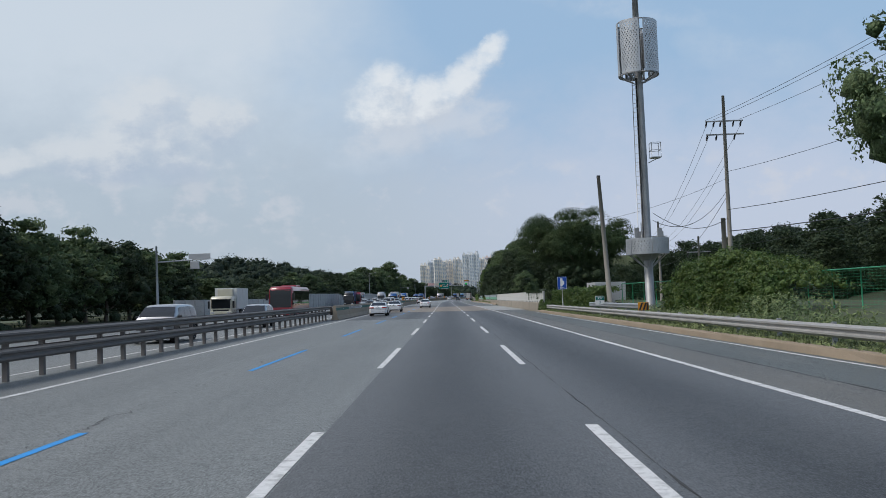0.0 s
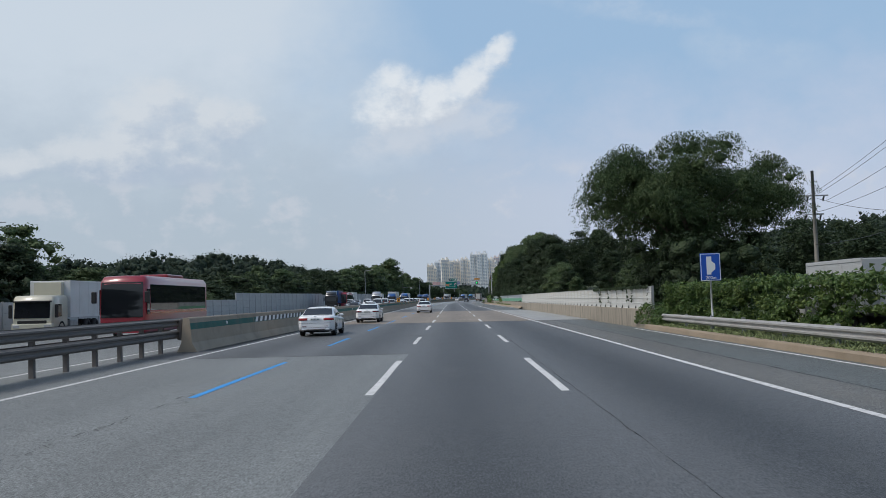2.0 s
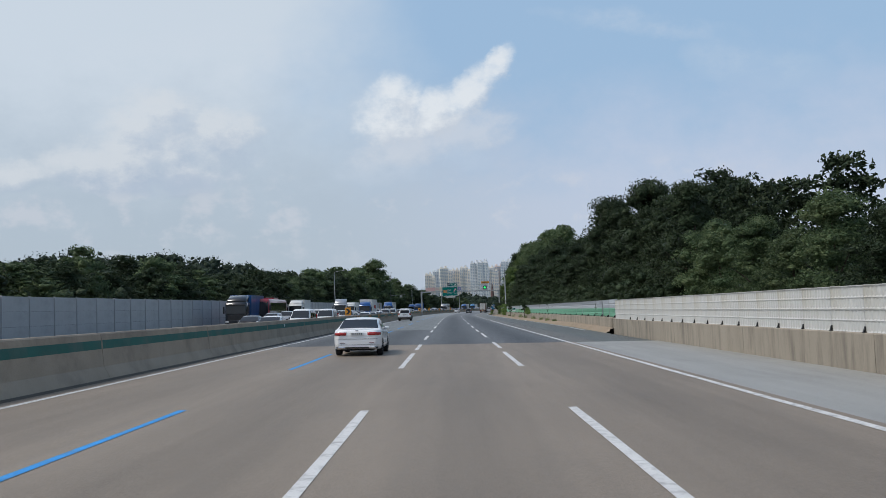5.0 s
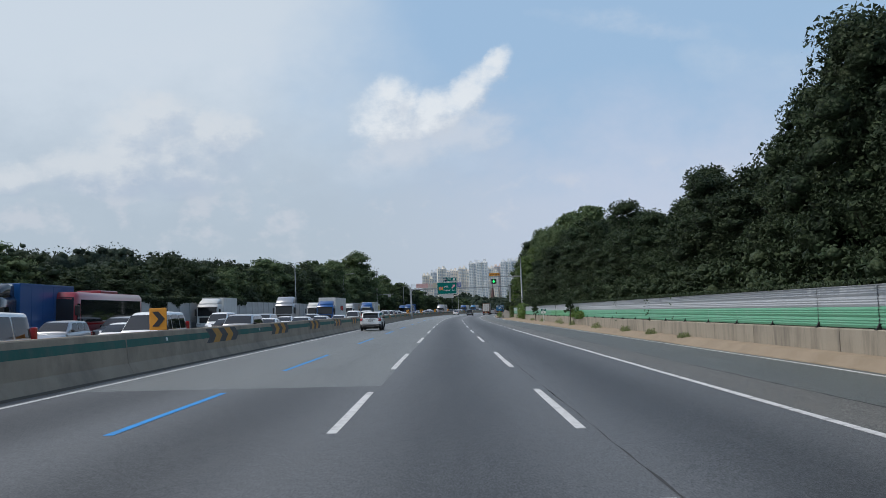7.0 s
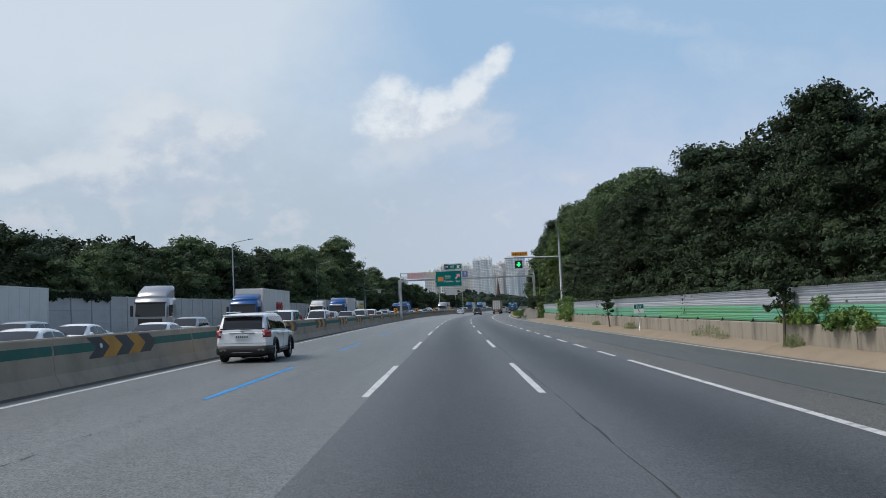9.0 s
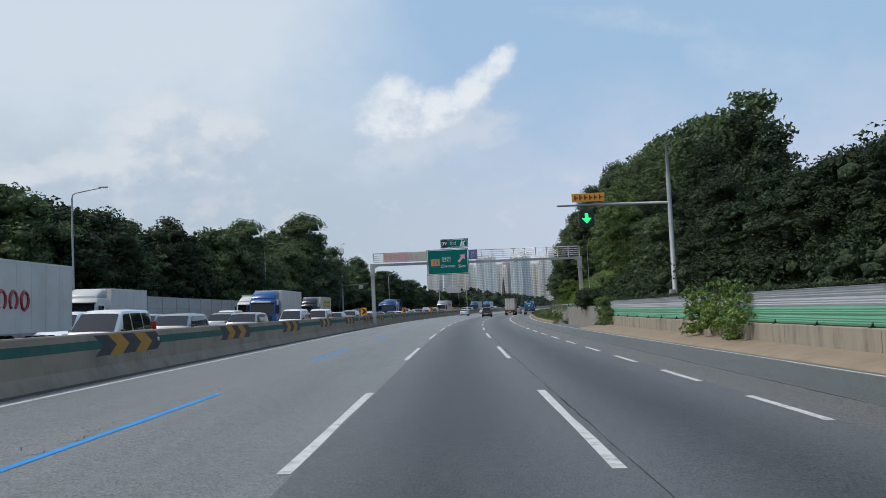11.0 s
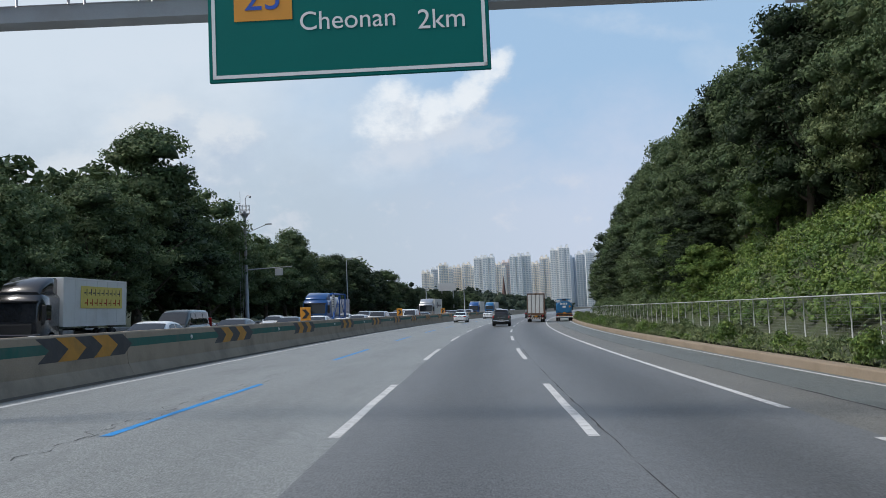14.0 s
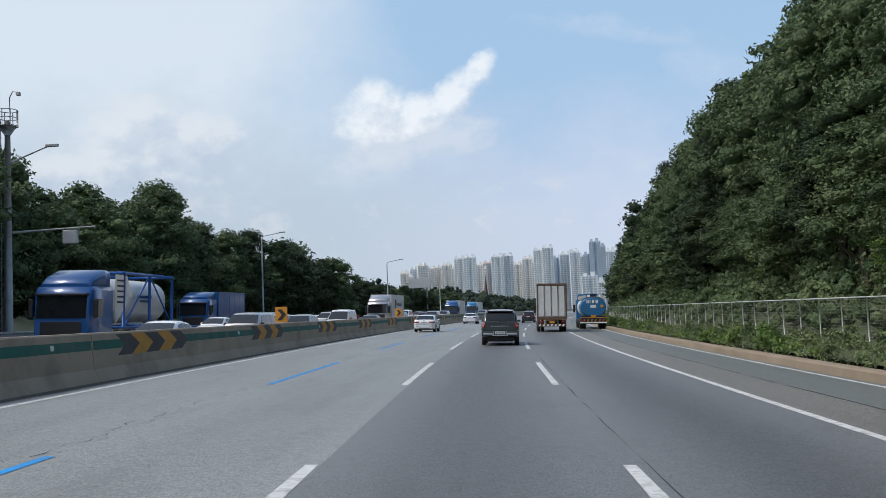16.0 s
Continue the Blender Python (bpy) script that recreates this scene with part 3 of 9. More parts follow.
def ribbon(name, s0, s1, profile, material, ds=4.0, closed=False, parent=None, label="", jit=0.0, kind="structure", smooth=False, category="", uvs=True):
    """A strip along the road. profile: (u, z) points, or a function of s that gives them."""
    n = max(1, int(math.ceil((s1 - s0) / ds)))
    ss = np.linspace(s0, s1, n + 1)
    prof = [np.array(profile(s) if callable(profile) else profile, float) for s in ss]
    k = len(prof[0])
    rng = np.random.RandomState(int(abs(s0 * 13 + s1 * 7 + k)) % 100000)
    verts, uv = [], []
    for s, p in zip(ss, prof):
        u = p[:, 0] + (rng.randn(k) * jit if jit else 0)
        verts.append(R(np.full(k, s), u, p[:, 1]))
        uv.append(np.stack([u, np.full(k, s)], -1))
    verts, uv = np.concatenate(verts), np.concatenate(uv)
    kk = k if closed else k - 1
    i, j = np.meshgrid(np.arange(n), np.arange(kk), indexing="ij")
    a, b = i * k + j, i * k + (j + 1) % k
    faces = np.stack([a, b, b + k, a + k], -1).reshape(-1, 4)
    if closed:
        faces = [list(map(int, f)) for f in faces] + [list(range(k))[::-1], [n * k + q for q in range(k)]]
    ob = new(name, raw_mesh(name, verts, faces, material, uv if uvs else None, smooth))
    return finish(ob, parent, label, category, kind="" if parent else kind)


def letters(text, size, material, parent, m, name="lettering", depth=0.004):
    """Writing with the built-in font, made into a mesh. m: pose in the parent; it reads along x with its face towards -y."""
    cu = bpy.data.curves.new(name, "FONT")
    cu.body, cu.size, cu.extrude, cu.align_x, cu.align_y = text, size, depth, "CENTER", "CENTER"
    tmp = new("tmp", cu)
    me = bpy.data.meshes.new_from_object(tmp.evaluated_get(bpy.context.evaluated_depsgraph_get()))
    bpy.data.objects.remove(tmp)
    me.materials.clear()
    me.materials.append(material)
    ob = new(name, me)
    ob.parent = parent
    ob.matrix_basis = m @ pose(0, 0, 0, 90, 0, 0)
    return ob

# ---- ground and carriageways ----
bm = bmesh.new()
bmesh.ops.create_grid(bm, x_segments=60, y_segments=60, size=4200)
for v in bm.verts:
    v.co.z = -2.2
    v.co.y += 900
part("ground", bm, SOIL, label="wide flat earth and grass reaching the horizon", category="ground", kind="structure")

JOINT, DECK_END, PATCH_A, PATCH_B = 124.1, 182.4, 86.5, 214.7
LINE_L, LINE_R, SEAM_L = -8.92, 5.53, -1.70


def edge_u(s):
    """The white line along the outer edge of the hard shoulder."""
    return float(np.interp(s, [40, 100, 125, 200, 218, 268, 330, 362, 400, 430, 700], [8.95, 8.95, 9.0, 9.6, 10.1, 10.1, 9.8, 9.4, 9.1, 9.0, 8.9]))


def surf(name, s0, s1, u0, u1, material, label, ds=4.0, z=0.0):
    prof = lambda s: [(a(s) if callable(a) else a, z) for a in (u0, *( [lambda q, f=f: (u0(q) if callable(u0) else u0) * (1 - f) + (u1(q) if callable(u1) else u1) * f for f in (0.34, 0.67)]), u1)]
    ribbon(name, s0, s1, prof, material, ds, label=label, category="road")


FAR = 1100
surf("road_inner_lanes", -60, PATCH_A, -10.9, SEAM_L, ASPHALT_LIGHT, "worn light grey asphalt of the two inner lanes")
surf("road_inner_lanes", PATCH_A, JOINT, -10.9, SEAM_L, ASPHALT_DARK, "darker resurfaced asphalt of the inner lanes")
surf("road_deck", JOINT + 0.25, DECK_END, -10.9, LINE_R + 0.3, DECK_TAN, "tan concrete bridge deck across the lanes")
surf("road_inner_lanes", DECK_END, PATCH_B, -10.9, SEAM_L, ASPHALT_DARK, "darker resurfaced asphalt of the inner lanes")
surf("road_inner_lanes", PATCH_B, FAR, -10.9, SEAM_L, ASPHALT_LIGHT, "worn light grey asphalt of the two inner lanes")
surf("road_outer_lanes", -60, JOINT, SEAM_L, LINE_R + 0.12, ASPHALT_DARK, "dark grey asphalt of the two outer lanes")
surf("road_outer_lanes", DECK_END, FAR, SEAM_L, LINE_R + 0.12, ASPHALT_DARK, "dark grey asphalt of the two outer lanes")
surf("road_strip", -60, JOINT, LINE_R + 0.12, 6.95, ASPHALT_STRIP, "paler asphalt strip beside the edge line")
surf("road_strip", DECK_END, FAR, LINE_R + 0.12, 7.05, ASPHALT_STRIP, "paler asphalt strip beside the edge line")
surf("road_shoulder", -60, JOINT, 6.95, lambda s: edge_u(s) + 0.35, ASPHALT_SHOULDER, "grey-green asphalt hard shoulder")
surf("road_shoulder", JOINT + 0.25, DECK_END, LINE_R + 0.3, lambda s: edge_u(s) + 1.0, DECK_WHITE, "pale concrete shoulder of the bridge")
surf("road_shoulder", DECK_END, FAR, 7.05, lambda s: edge_u(s) + 0.35, ASPHALT_SHOULDER, "grey-green asphalt hard shoulder")
surf("road_opposite", -60, FAR, -29.2, -10.9, ASPHALT_LIGHT, "grey asphalt of the opposite carriageway")
# steel expansion joint across the deck's start
ribbon("expansion_joint", JOINT, JOINT + 0.25, [(-10.9, 0.004), (-4, 0.004), (4, 0.004), (9.8, 0.004)], TAR, 0.3, label="dark steel expansion joint across the road", category="joint")
ribbon("expansion_joint_lip", JOINT - 0.16, JOINT, [(-10.9, 0.006), (-4, 0.006), (4, 0.006), (9.8, 0.006)], CONCRETE_DIRTY, 0.3, label="pale mortar lip along the expansion joint", category="joint")


def painted(name, s0, s1, u, w, material, label, parent=None, ds=2.5, z=0.006):
    c = (lambda s: u(s)) if callable(u) else (lambda s: u)
    return ribbon(name, s0, s1, lambda s: [(c(s) - w / 2, z), (c(s) + w / 2, z)], material, ds, parent=parent, label=label, jit=0.006, category="road marking")


painted("lane_line", -40, FAR, LINE_L, 0.16, PAINT_WHITE, "solid white line along the median")
painted("lane_line", -40, 275.3, LINE_R, 0.17, PAINT_WHITE, "solid white line along the hard shoulder")
painted("lane_line", 400.5, FAR, LINE_R, 0.17, PAINT_WHITE, "solid white line along the hard shoulder")
painted("lane_line", -40, 104, lambda s: edge_u(s), 0.13, PAINT_WHITE, "thin worn white line at the outer edge")
painted("lane_line", 205, FAR, lambda s: edge_u(s), 0.13, PAINT_WHITE, "thin worn white line at the outer edge")
for u in (-11.7, -26.2):
    painted("lane_line", -40, FAR, u, 0.15, PAINT_WHITE, "solid white line of the opposite carriageway")
DASHES = [(-8, 2), (12.7, 22.0), (32.9, 42.0), (53.5, 62.5), (74.0, 83.2), (92.6, 99.2), (109.0, 116.4), (124.5, 132.7), (144.0, 152.9), (164.2, 173.4),
          (206.3, 213.0), (220.8, 230.8), (243.6, 253.5), (264.8, 275.0), (286.9, 296.1), (309.5, 319.0), (331.5, 341.5), (354.3, 364.5), (374.6, 384.5),
          (394.9, 404.0), (415.0, 424.4), (435.7, 444.6), (456.0, 465.5), (476.5, 486.0), (497, 506.5), (517.5, 527), (538, 547.5), (558, 568), (578, 588), (598, 608), (620, 630), (645, 655), (670, 680)]
for a, b in DASHES:
    for u in (-1.8, 1.8):
        painted("lane_dash", a, b, u, 0.16, PAINT_WHITE, "white lane dash with worn edges")
    painted("lane_dash_blue", a + 0.3, b + 0.6, -5.15, 0.15, PAINT_BLUE, "bright blue bus lane dash")
    for u in (-15.3, -18.9, -22.5):
        painted("lane_dash", a, b, u, 0.15, PAINT_WHITE, "white lane dash of the opposite carriageway")
# repainted dashes past the bridge, shifted from lane to lane
for a, b, u in ((176.5, 182.5, -1.8), (189.7, 197.4, -1.8), (177.0, 184.1, 1.86), (192.3, 201.4, 1.86)):
    painted("lane_dash", a, b, u, 0.16, PAINT_WHITE, "white lane dash with worn edges")
painted("lane_dash_blue", 189.5, 199.2, -5.25, 0.15, PAINT_BLUE, "bright blue bus lane dash")
for u in (-15.3, -18.9, -22.5):
    painted("lane_dash", 187.0, 196.0, u, 0.15, PAINT_WHITE, "white lane dash of the opposite carriageway")
s = 277.8
while s < 399:
    painted("lane_dash_short", s, s + float(np.interp(s, [278, 355], [3.5, 4.2])), LINE_R, 0.17, PAINT_WHITE, "short white dash along the exit lane")
    s += float(np.interp(s, [278, 355], [6.9, 7.9]))
# tar seams and cracks between the paving strips
for u, a, b, w in ((2.02, -40, JOINT, 0.011), (2.02, 200, 640, 0.011), (7.0, -40, JOINT, 0.045), (7.05, 205, 640, 0.045)):
    ribbon("tar_seam", a, b, lambda s, u=u, w=w: [(u - w / 2 + 0.02 * noise.noise(Vector((s * 0.5, u, 0))), 0.004), (u + w / 2 + 0.02 * noise.noise(Vector((s * 0.7, u, 0))), 0.004)], TAR, 0.8, jit=0.012, label="dark irregular tar seam in the asphalt", category="seam")
ribbon("patch_edge", PATCH_A - 0.12, PATCH_A, [(-9.4, 0.004), (-6, 0.004), (-3.5, 0.004), (SEAM_L, 0.004)], TAR, 0.06, jit=0.03, label="dark cut edge of a resurfaced patch", category="seam")
# pale scuffs on the approach slab
for s0, u0, l0, w0 in ((100.8, -3.0, 0.5, 2.0), (103.0, 0.9, 0.35, 0.9), (105.0, 3.6, 0.7, 1.7), (108.0, -3.6, 0.4, 0.6), (100.5, -5.8, 0.3, 0.9)):
    ribbon("scuff_mark", s0, s0 + l0, [(u0 + q * w0 / 8, 0.004) for q in range(9)], mat("scuff", (0.125, 0.127, 0.126), 0.9, var=0.3, scale=4) if "scuff" not in bpy.data.materials else bpy.data.materials["scuff"], l0 / 4, jit=0.05, label="pale grey scuff on the asphalt", category="mark")

SCUFF_PALE = mat("scuff_pale", (0.42, 0.37, 0.30), 0.9, var=0.3, scale=4)
for s0, u0, w0 in ((130.2, 0.25, 0.42), (130.3, 0.85, 0.4), (131.6, 0.2, 0.45), (131.7, 0.8, 0.5), (133.0, 0.3, 0.4), (133.2, 0.85, 0.4)):
    ribbon("scuff_mark", s0, s0 + 0.16, [(u0 + q * w0 / 8, 0.005) for q in range(9)], SCUFF_PALE, 0.04, jit=0.02, label="short pale scuff across the bridge deck", category="mark")

# ---- the median: steel guardrail, then concrete barrier ----
RAIL_END = 91.8
W_BEAM = [(0.0, 0.0), (0.03, 0.03), (0.075, 0.055), (0.075, 0.10), (0.02, 0.135), (0.02, 0.175), (0.075, 0.21), (0.075, 0.255), (0.03, 0.28), (0.0, 0.31)]


def w_beam(name, s0, s1, u, z, material, parent, label, side=1, deep=1.0, tall=1.0, ds=4.0):
    pr = [(u + side * (a * deep), z + b * tall) for a, b in W_BEAM] + [(u + side * (a * deep - 0.012), z + b * tall) for a, b in reversed(W_BEAM)]
    return ribbon(name, s0, s1, pr, material, ds, closed=True, parent=parent, label=label)


def post_mesh(name, tall, a, b, material, bevel=0.008):
    bm = bmesh.new()
    box(bm, (-a / 2, -b / 2, 0), (a / 2, b / 2, tall), bevel)
    me = bpy.data.meshes.new(name)
    bm.to_mesh(me)
    bm.free()
    me.materials.append(material)
    return me


median_rail = thing("median_guardrail", Matrix(), "double-height steel median guardrail on square posts", "guardrail", kind="structure")
for side, u in ((1, -10.56), (-1, -10.98)):
    w_beam("beam", -40, RAIL_END, u, 0.93, RAIL_DARK, median_rail, "upper corrugated steel beam", side)
    w_beam("beam", -40, RAIL_END, u, 0.50, RAIL_DARK, median_rail, "lower corrugated steel beam", side)
pm = post_mesh("post", 1.2, 0.14, 0.12, RAIL_DARK)
s = -38.0
while s < RAIL_END:
    o = new("post", pm)
    o.parent, o.matrix_basis = median_rail, RM(s, -10.8, -0.05)
    s += 2.0
bm = bmesh.new()
box(bm, (0.22, -0.5, 0.42), (0.42, 0.12, 1.22), 0.06, seg=2)
part("end_shoe", bm, RAIL_DARK, median_rail, "dark steel end shoe", at=RM(RAIL_END - 0.1, -10.8, 0))

BARRIER = [(-10.46, 0.0), (-10.42, 0.08), (-10.30, 0.34), (-10.22, 1.22), (-10.19, 1.26), (-10.01, 1.26), (-9.98, 1.22), (-9.90, 0.34), (-9.76, 0.08), (-9.72, 0.0)]


def face_u(z):
    return float(np.interp(z, [0, 0.08, 0.34, 1.22], [-9.72, -9.76, -9.90, -9.98]))


barrier = thing("median_barrier", Matrix(), "stained concrete median barrier in long cast lengths", "barrier", kind="structure")
cuts = [90.8, 101.5]
while cuts[-1] < 620:
    cuts.append(cuts[-1] + 12.0 + 3.0 * noise.noise(Vector((cuts[-1], 0, 0))))
for a, b in zip(cuts, cuts[1:]):
    ribbon("length", a + 0.012, b - 0.012, BARRIER, CONCRETE, 4.0, closed=True, parent=barrier)
ribbon("length", cuts[-1], FAR, BARRIER, CONCRETE, 10.0, closed=True, parent=barrier)
for a, b in [(c + 0.05, d - 0.05) for c, d in zip(cuts, cuts[1:])]:
    ribbon("green_stripe", a, b, [(face_u(0.82) + 0.004, 0.82), (face_u(1.06) + 0.004, 1.06)], STRIPE_GREEN, 3.0, parent=barrier, label="worn dark green painted stripe")
# dirt strip along the barrier's foot
ribbon("gutter_dirt", RAIL_END, 640, lambda s: [(-9.73, 0.012), (-9.40 + 0.10 * noise.noise(Vector((s * 0.3, 0, 0))), 0.004)], mat("gutter_dirt", (0.085, 0.075, 0.06), 0.95, var=0.35, scale=1.5), 1.5, label="dark grit gathered along the barrier", category="dirt")


def arrow_strip(s0, s1, z0, z1, material, parent, point=0.62, label=""):
    """One chevron pointing ahead, painted on the barrier's face."""
    zm = (z0 + z1) / 2
    pts = []
    for a in (s0, s1):
        pts.append([(a, z1), (a + point, zm), (a, z0)])
    verts, faces = [], []
    for st in pts:
        for s_, z_ in st:
            verts.append(R(s_, face_u(z_) + 0.009, z_))
    faces = [[0, 1, 4, 3], [1, 2, 5, 4]]
    ob = new("chevron", raw_mesh("chevron", verts, faces, material))
    return finish(ob, parent, label)


for k in range(32):
    s0 = 230.2 + 13.42 * k
    s0 += float(np.interp(s0, [243, 300, 345, 385, 404, 425, 458], [0, 1.2, 0, -0.8, -1.8, -1.3, 0.3]))
    if s0 > 600:
        break
    if 394 < s0 + 3 < 399:
        continue
    for q in range(5):
        arrow_strip(s0 + 1.02 * q, s0 + 1.02 * (q + 1), 0.62, 1.2, CHEVRON_YELLOW if q % 2 else CHEVRON_DARK, barrier, label="amber painted chevron" if q % 2 else "black painted chevron")
for q in range(26):
    s0 = 101.8 + q * 0.53
    ob = new("bar", raw_mesh("bar", [R(s0, face_u(0.84) + 0.01, 0.84), R(s0 + 0.53, face_u(0.84) + 0.01, 0.84), R(s0 + 0.80, face_u(1.08) + 0.01, 1.08), R(s0 + 0.27, face_u(1.08) + 0.01, 1.08)], [[0, 1, 2, 3]], CHEVRON_DARK if q % 2 else SIGN_WHITE))
    finish(ob, barrier, "slanted black bar" if q % 2 else "slanted white bar")
# round white reflectors on the barrier
for k, s0 in enumerate((96.2, 145.0, 190, 225.0, 240.6, 272, 296, 330, 366, 386.5, 414.0, 427.2, 442.6, 455.0, 470.3, 486)):
    bm = bmesh.new()
    bmesh.ops.create_cone(bm, cap_ends=True, segments=14, radius1=0.075, radius2=0.06, depth=0.04)
    part("reflector", bm, SIGN_WHITE, barrier, "round white reflector", at=RM(s0, face_u(0.95) + 0.02, 0.95) @ pose(0, 0, 0, 0, 90, 0))


def chevron_board(s0, u=-10.1, z=1.26):
    b = thing("chevron_board", RM(s0, u, z), "amber board with a black arrow on the median barrier", "sign", "chevron boards")
    bm = bmesh.new()
    box(bm, (-0.3, -0.02, 0.02), (0.3, 0.02, 0.78), 0.012)
    part("board", bm, SIGN_ORANGE, b)
    bm = bmesh.new()
    for q in (0,):
        prism(bm, [(-0.2, 0.66), (0.02, 0.66), (0.24, 0.40), (0.02, 0.14), (-0.2, 0.14), (0.02, 0.40)], -0.032, -0.02)
    part("arrow", bm, INK, b)
    bm = bmesh.new()
    tube(bm, [(0, 0.04, -0.02), (0, 0.04, 0.6)], 0.03)
    part("post", bm, GALV, b)


for s0 in (224.6, 391.3, 434.4, 478.0, 520.0):
    chevron_board(s0)

# ---- the right-hand side: kerb, verge, walls ----


def kerb(s0, s1, w=0.35, tall=0.22):
    ribbon("kerb", s0, s1, lambda s: [(edge_u(s) + 0.3, -0.05), (edge_u(s) + 0.34, tall - 0.04), (edge_u(s) + 0.38, tall), (edge_u(s) + 0.3 + w, tall), (edge_u(s) + 0.32 + w, -0.05)], CONCRETE_TAN, 2.0, closed=True, label="weathered tan concrete kerb along the shoulder", category="kerb", jit=0.012)


kerb(-40, 103)
kerb(399.5, 640, 0.5, 0.26)
ribbon("verge", -40, 104, lambda s: [(edge_u(s) + 0.6, 0.16), (10.6, 0.22), (12.0, 0.55), (16, 0.9), (30, 0.6), (60, -2.4)], SOIL, 3.0, jit=0.03, label="grassy verge behind the kerb", category="verge")
ribbon("verge", 104, 200, lambda s: [(10.4, -0.3), (12.0, 0.3), (16, 0.6), (30, 0.4), (60, -2.4)], SOIL, 3.0, jit=0.03, label="overgrown ground behind the parapet", category="verge")


def wall_u(s):
    return float(np.interp(s, [100, 125, 190, 205, 218, 330, 376], [9.72, 9.75, 10.0, 10.9, 11.2, 11.5, 11.9]))


# bridge parapet with white noise panels
parapet = thing("parapet", Matrix(), "rain-stained concrete parapet wall beside the shoulder", "wall", kind="structure")
PARA = lambda s: [(wall_u(s), -0.1), (wall_u(s), 0.93), (wall_u(s) + 0.03, 0.96), (wall_u(s) + 0.27, 0.96), (wall_u(s) + 0.3, -0.3)]
cuts = [103.5, 108.8, 119.0]
while cuts[-1] < 196:
    cuts.append(cuts[-1] + 10.0)
for a, b in zip(cuts, cuts[1:]):
    ribbon("length", a + 0.015, b - 0.015, PARA, CONCRETE_WALL, 3.0, closed=True, parent=parapet)
noise_wall = thing("noise_wall", Matrix(), "white noise wall of dimpled panels on the parapet", "noise wall", kind="structure")


def dimple_panel():
    """A white panel 2 m long with rows of shallow square dimples, front towards -x."""
    bm = bmesh.new()
    nx, nz = 10, 4
    L, Z = 1.97, 1.16
    for i in range(nx):
        for j in range(nz):
            y0, y1, z0, z1 = i * L / nx, (i + 1) * L / nx, j * Z / nz, (j + 1) * Z / nz
            ins = 0.045
            o = [bm.verts.new((0, y, z)) for y, z in ((y0, z0), (y1, z0), (y1, z1), (y0, z1))]
            q = [bm.verts.new((0.028, y, z)) for y, z in ((y0 + ins, z0 + ins), (y1 - ins, z0 + ins), (y1 - ins, z1 - ins), (y0 + ins, z1 - ins))]
            for k in range(4):
                bm.faces.new((o[k], q[k], q[(k + 1) % 4], o[(k + 1) % 4]))
            bm.faces.new(list(reversed(q)))
    bmesh.ops.remove_doubles(bm, verts=bm.verts, dist=0.001)
    box(bm, (0.03, 0, 0), (0.1, L, Z), 0.0)
    box(bm, (-0.012, 0, Z), (0.11, L, Z + 0.02), 0.0)
    box(bm, (-0.010, 0, Z / 2 - 0.012), (0.02, L, Z / 2 + 0.012), 0.0)
    me = bpy.data.meshes.new("panel")
    bm.to_mesh(me)
    bm.free()
    me.materials.append(PANEL_WHITE)
    return me


pm = dimple_panel()
bm = bmesh.new()
prism(bm, [(-0.06, 0.0), (0.02, 0.0), (0.02, 0.15), (-0.01, 0.15)], -0.03, 0.03)
box(bm, (-0.065, -0.07, 0), (0.01, 0.07, 0.016))
bracket = bpy.data.meshes.new("foot_bracket")
bm.to_mesh(bracket)
bm.free()
bracket.materials.append(BLACK)
postm = post_mesh("post", 1.2, 0.12, 0.06, GALV_DULL)
s = 103.6
while s < 194:
    o = new("panel", pm)
    o.parent, o.matrix_basis = noise_wall, RM(s, wall_u(s) + 0.08, 0.96)
    o = new("post", postm)
    o.parent, o.matrix_basis = noise_wall, RM(s - 0.015, wall_u(s) + 0.16, 0.95)
    o = new("foot_bracket", bracket)
    o.parent, o.matrix_basis = noise_wall, RM(s - 0.015, wall_u(s) + 0.07, 0.962)
    s += 2.0

# low wall with mint and silver noise panels, behind a tan sloping verge
parapet2 = thing("parapet_low", Matrix(), "rain-stained low concrete wall with vertical streaks", "wall", kind="structure")
PARA2 = lambda s: [(wall_u(s), 0.0), (wall_u(s), 0.97), (wall_u(s) + 0.03, 1.0), (wall_u(s) + 0.3, 1.0), (wall_u(s) + 0.3, 0.0)]
cuts = [197.0]
while cuts[-1] < 366:
    cuts.append(cuts[-1] + 7.5)
cuts.append(375.0)
for a, b in zip(cuts, cuts[1:]):
    ribbon("length", a + 0.02, b - 0.02, PARA2, CONCRETE_WALL, 3.0, closed=True, parent=parapet2)
ribbon("verge_slab", 197, 375.2, lambda s: [(edge_u(s) + 0.33, 0.0), (edge_u(s) + 0.36, 0.06), (edge_u(s) + 0.55, 0.12), (max(wall_u(s) - 0.5, edge_u(s) + 0.6), 0.26), (wall_u(s) + 0.02, 0.32)], CONCRETE_TAN, 2.0, jit=0.012, label="tan concrete slab sloping up to the low wall", category="verge")
noise_wall2 = thing("noise_wall_striped", Matrix(), "silver and mint ribbed metal noise wall", "noise wall", kind="structure")


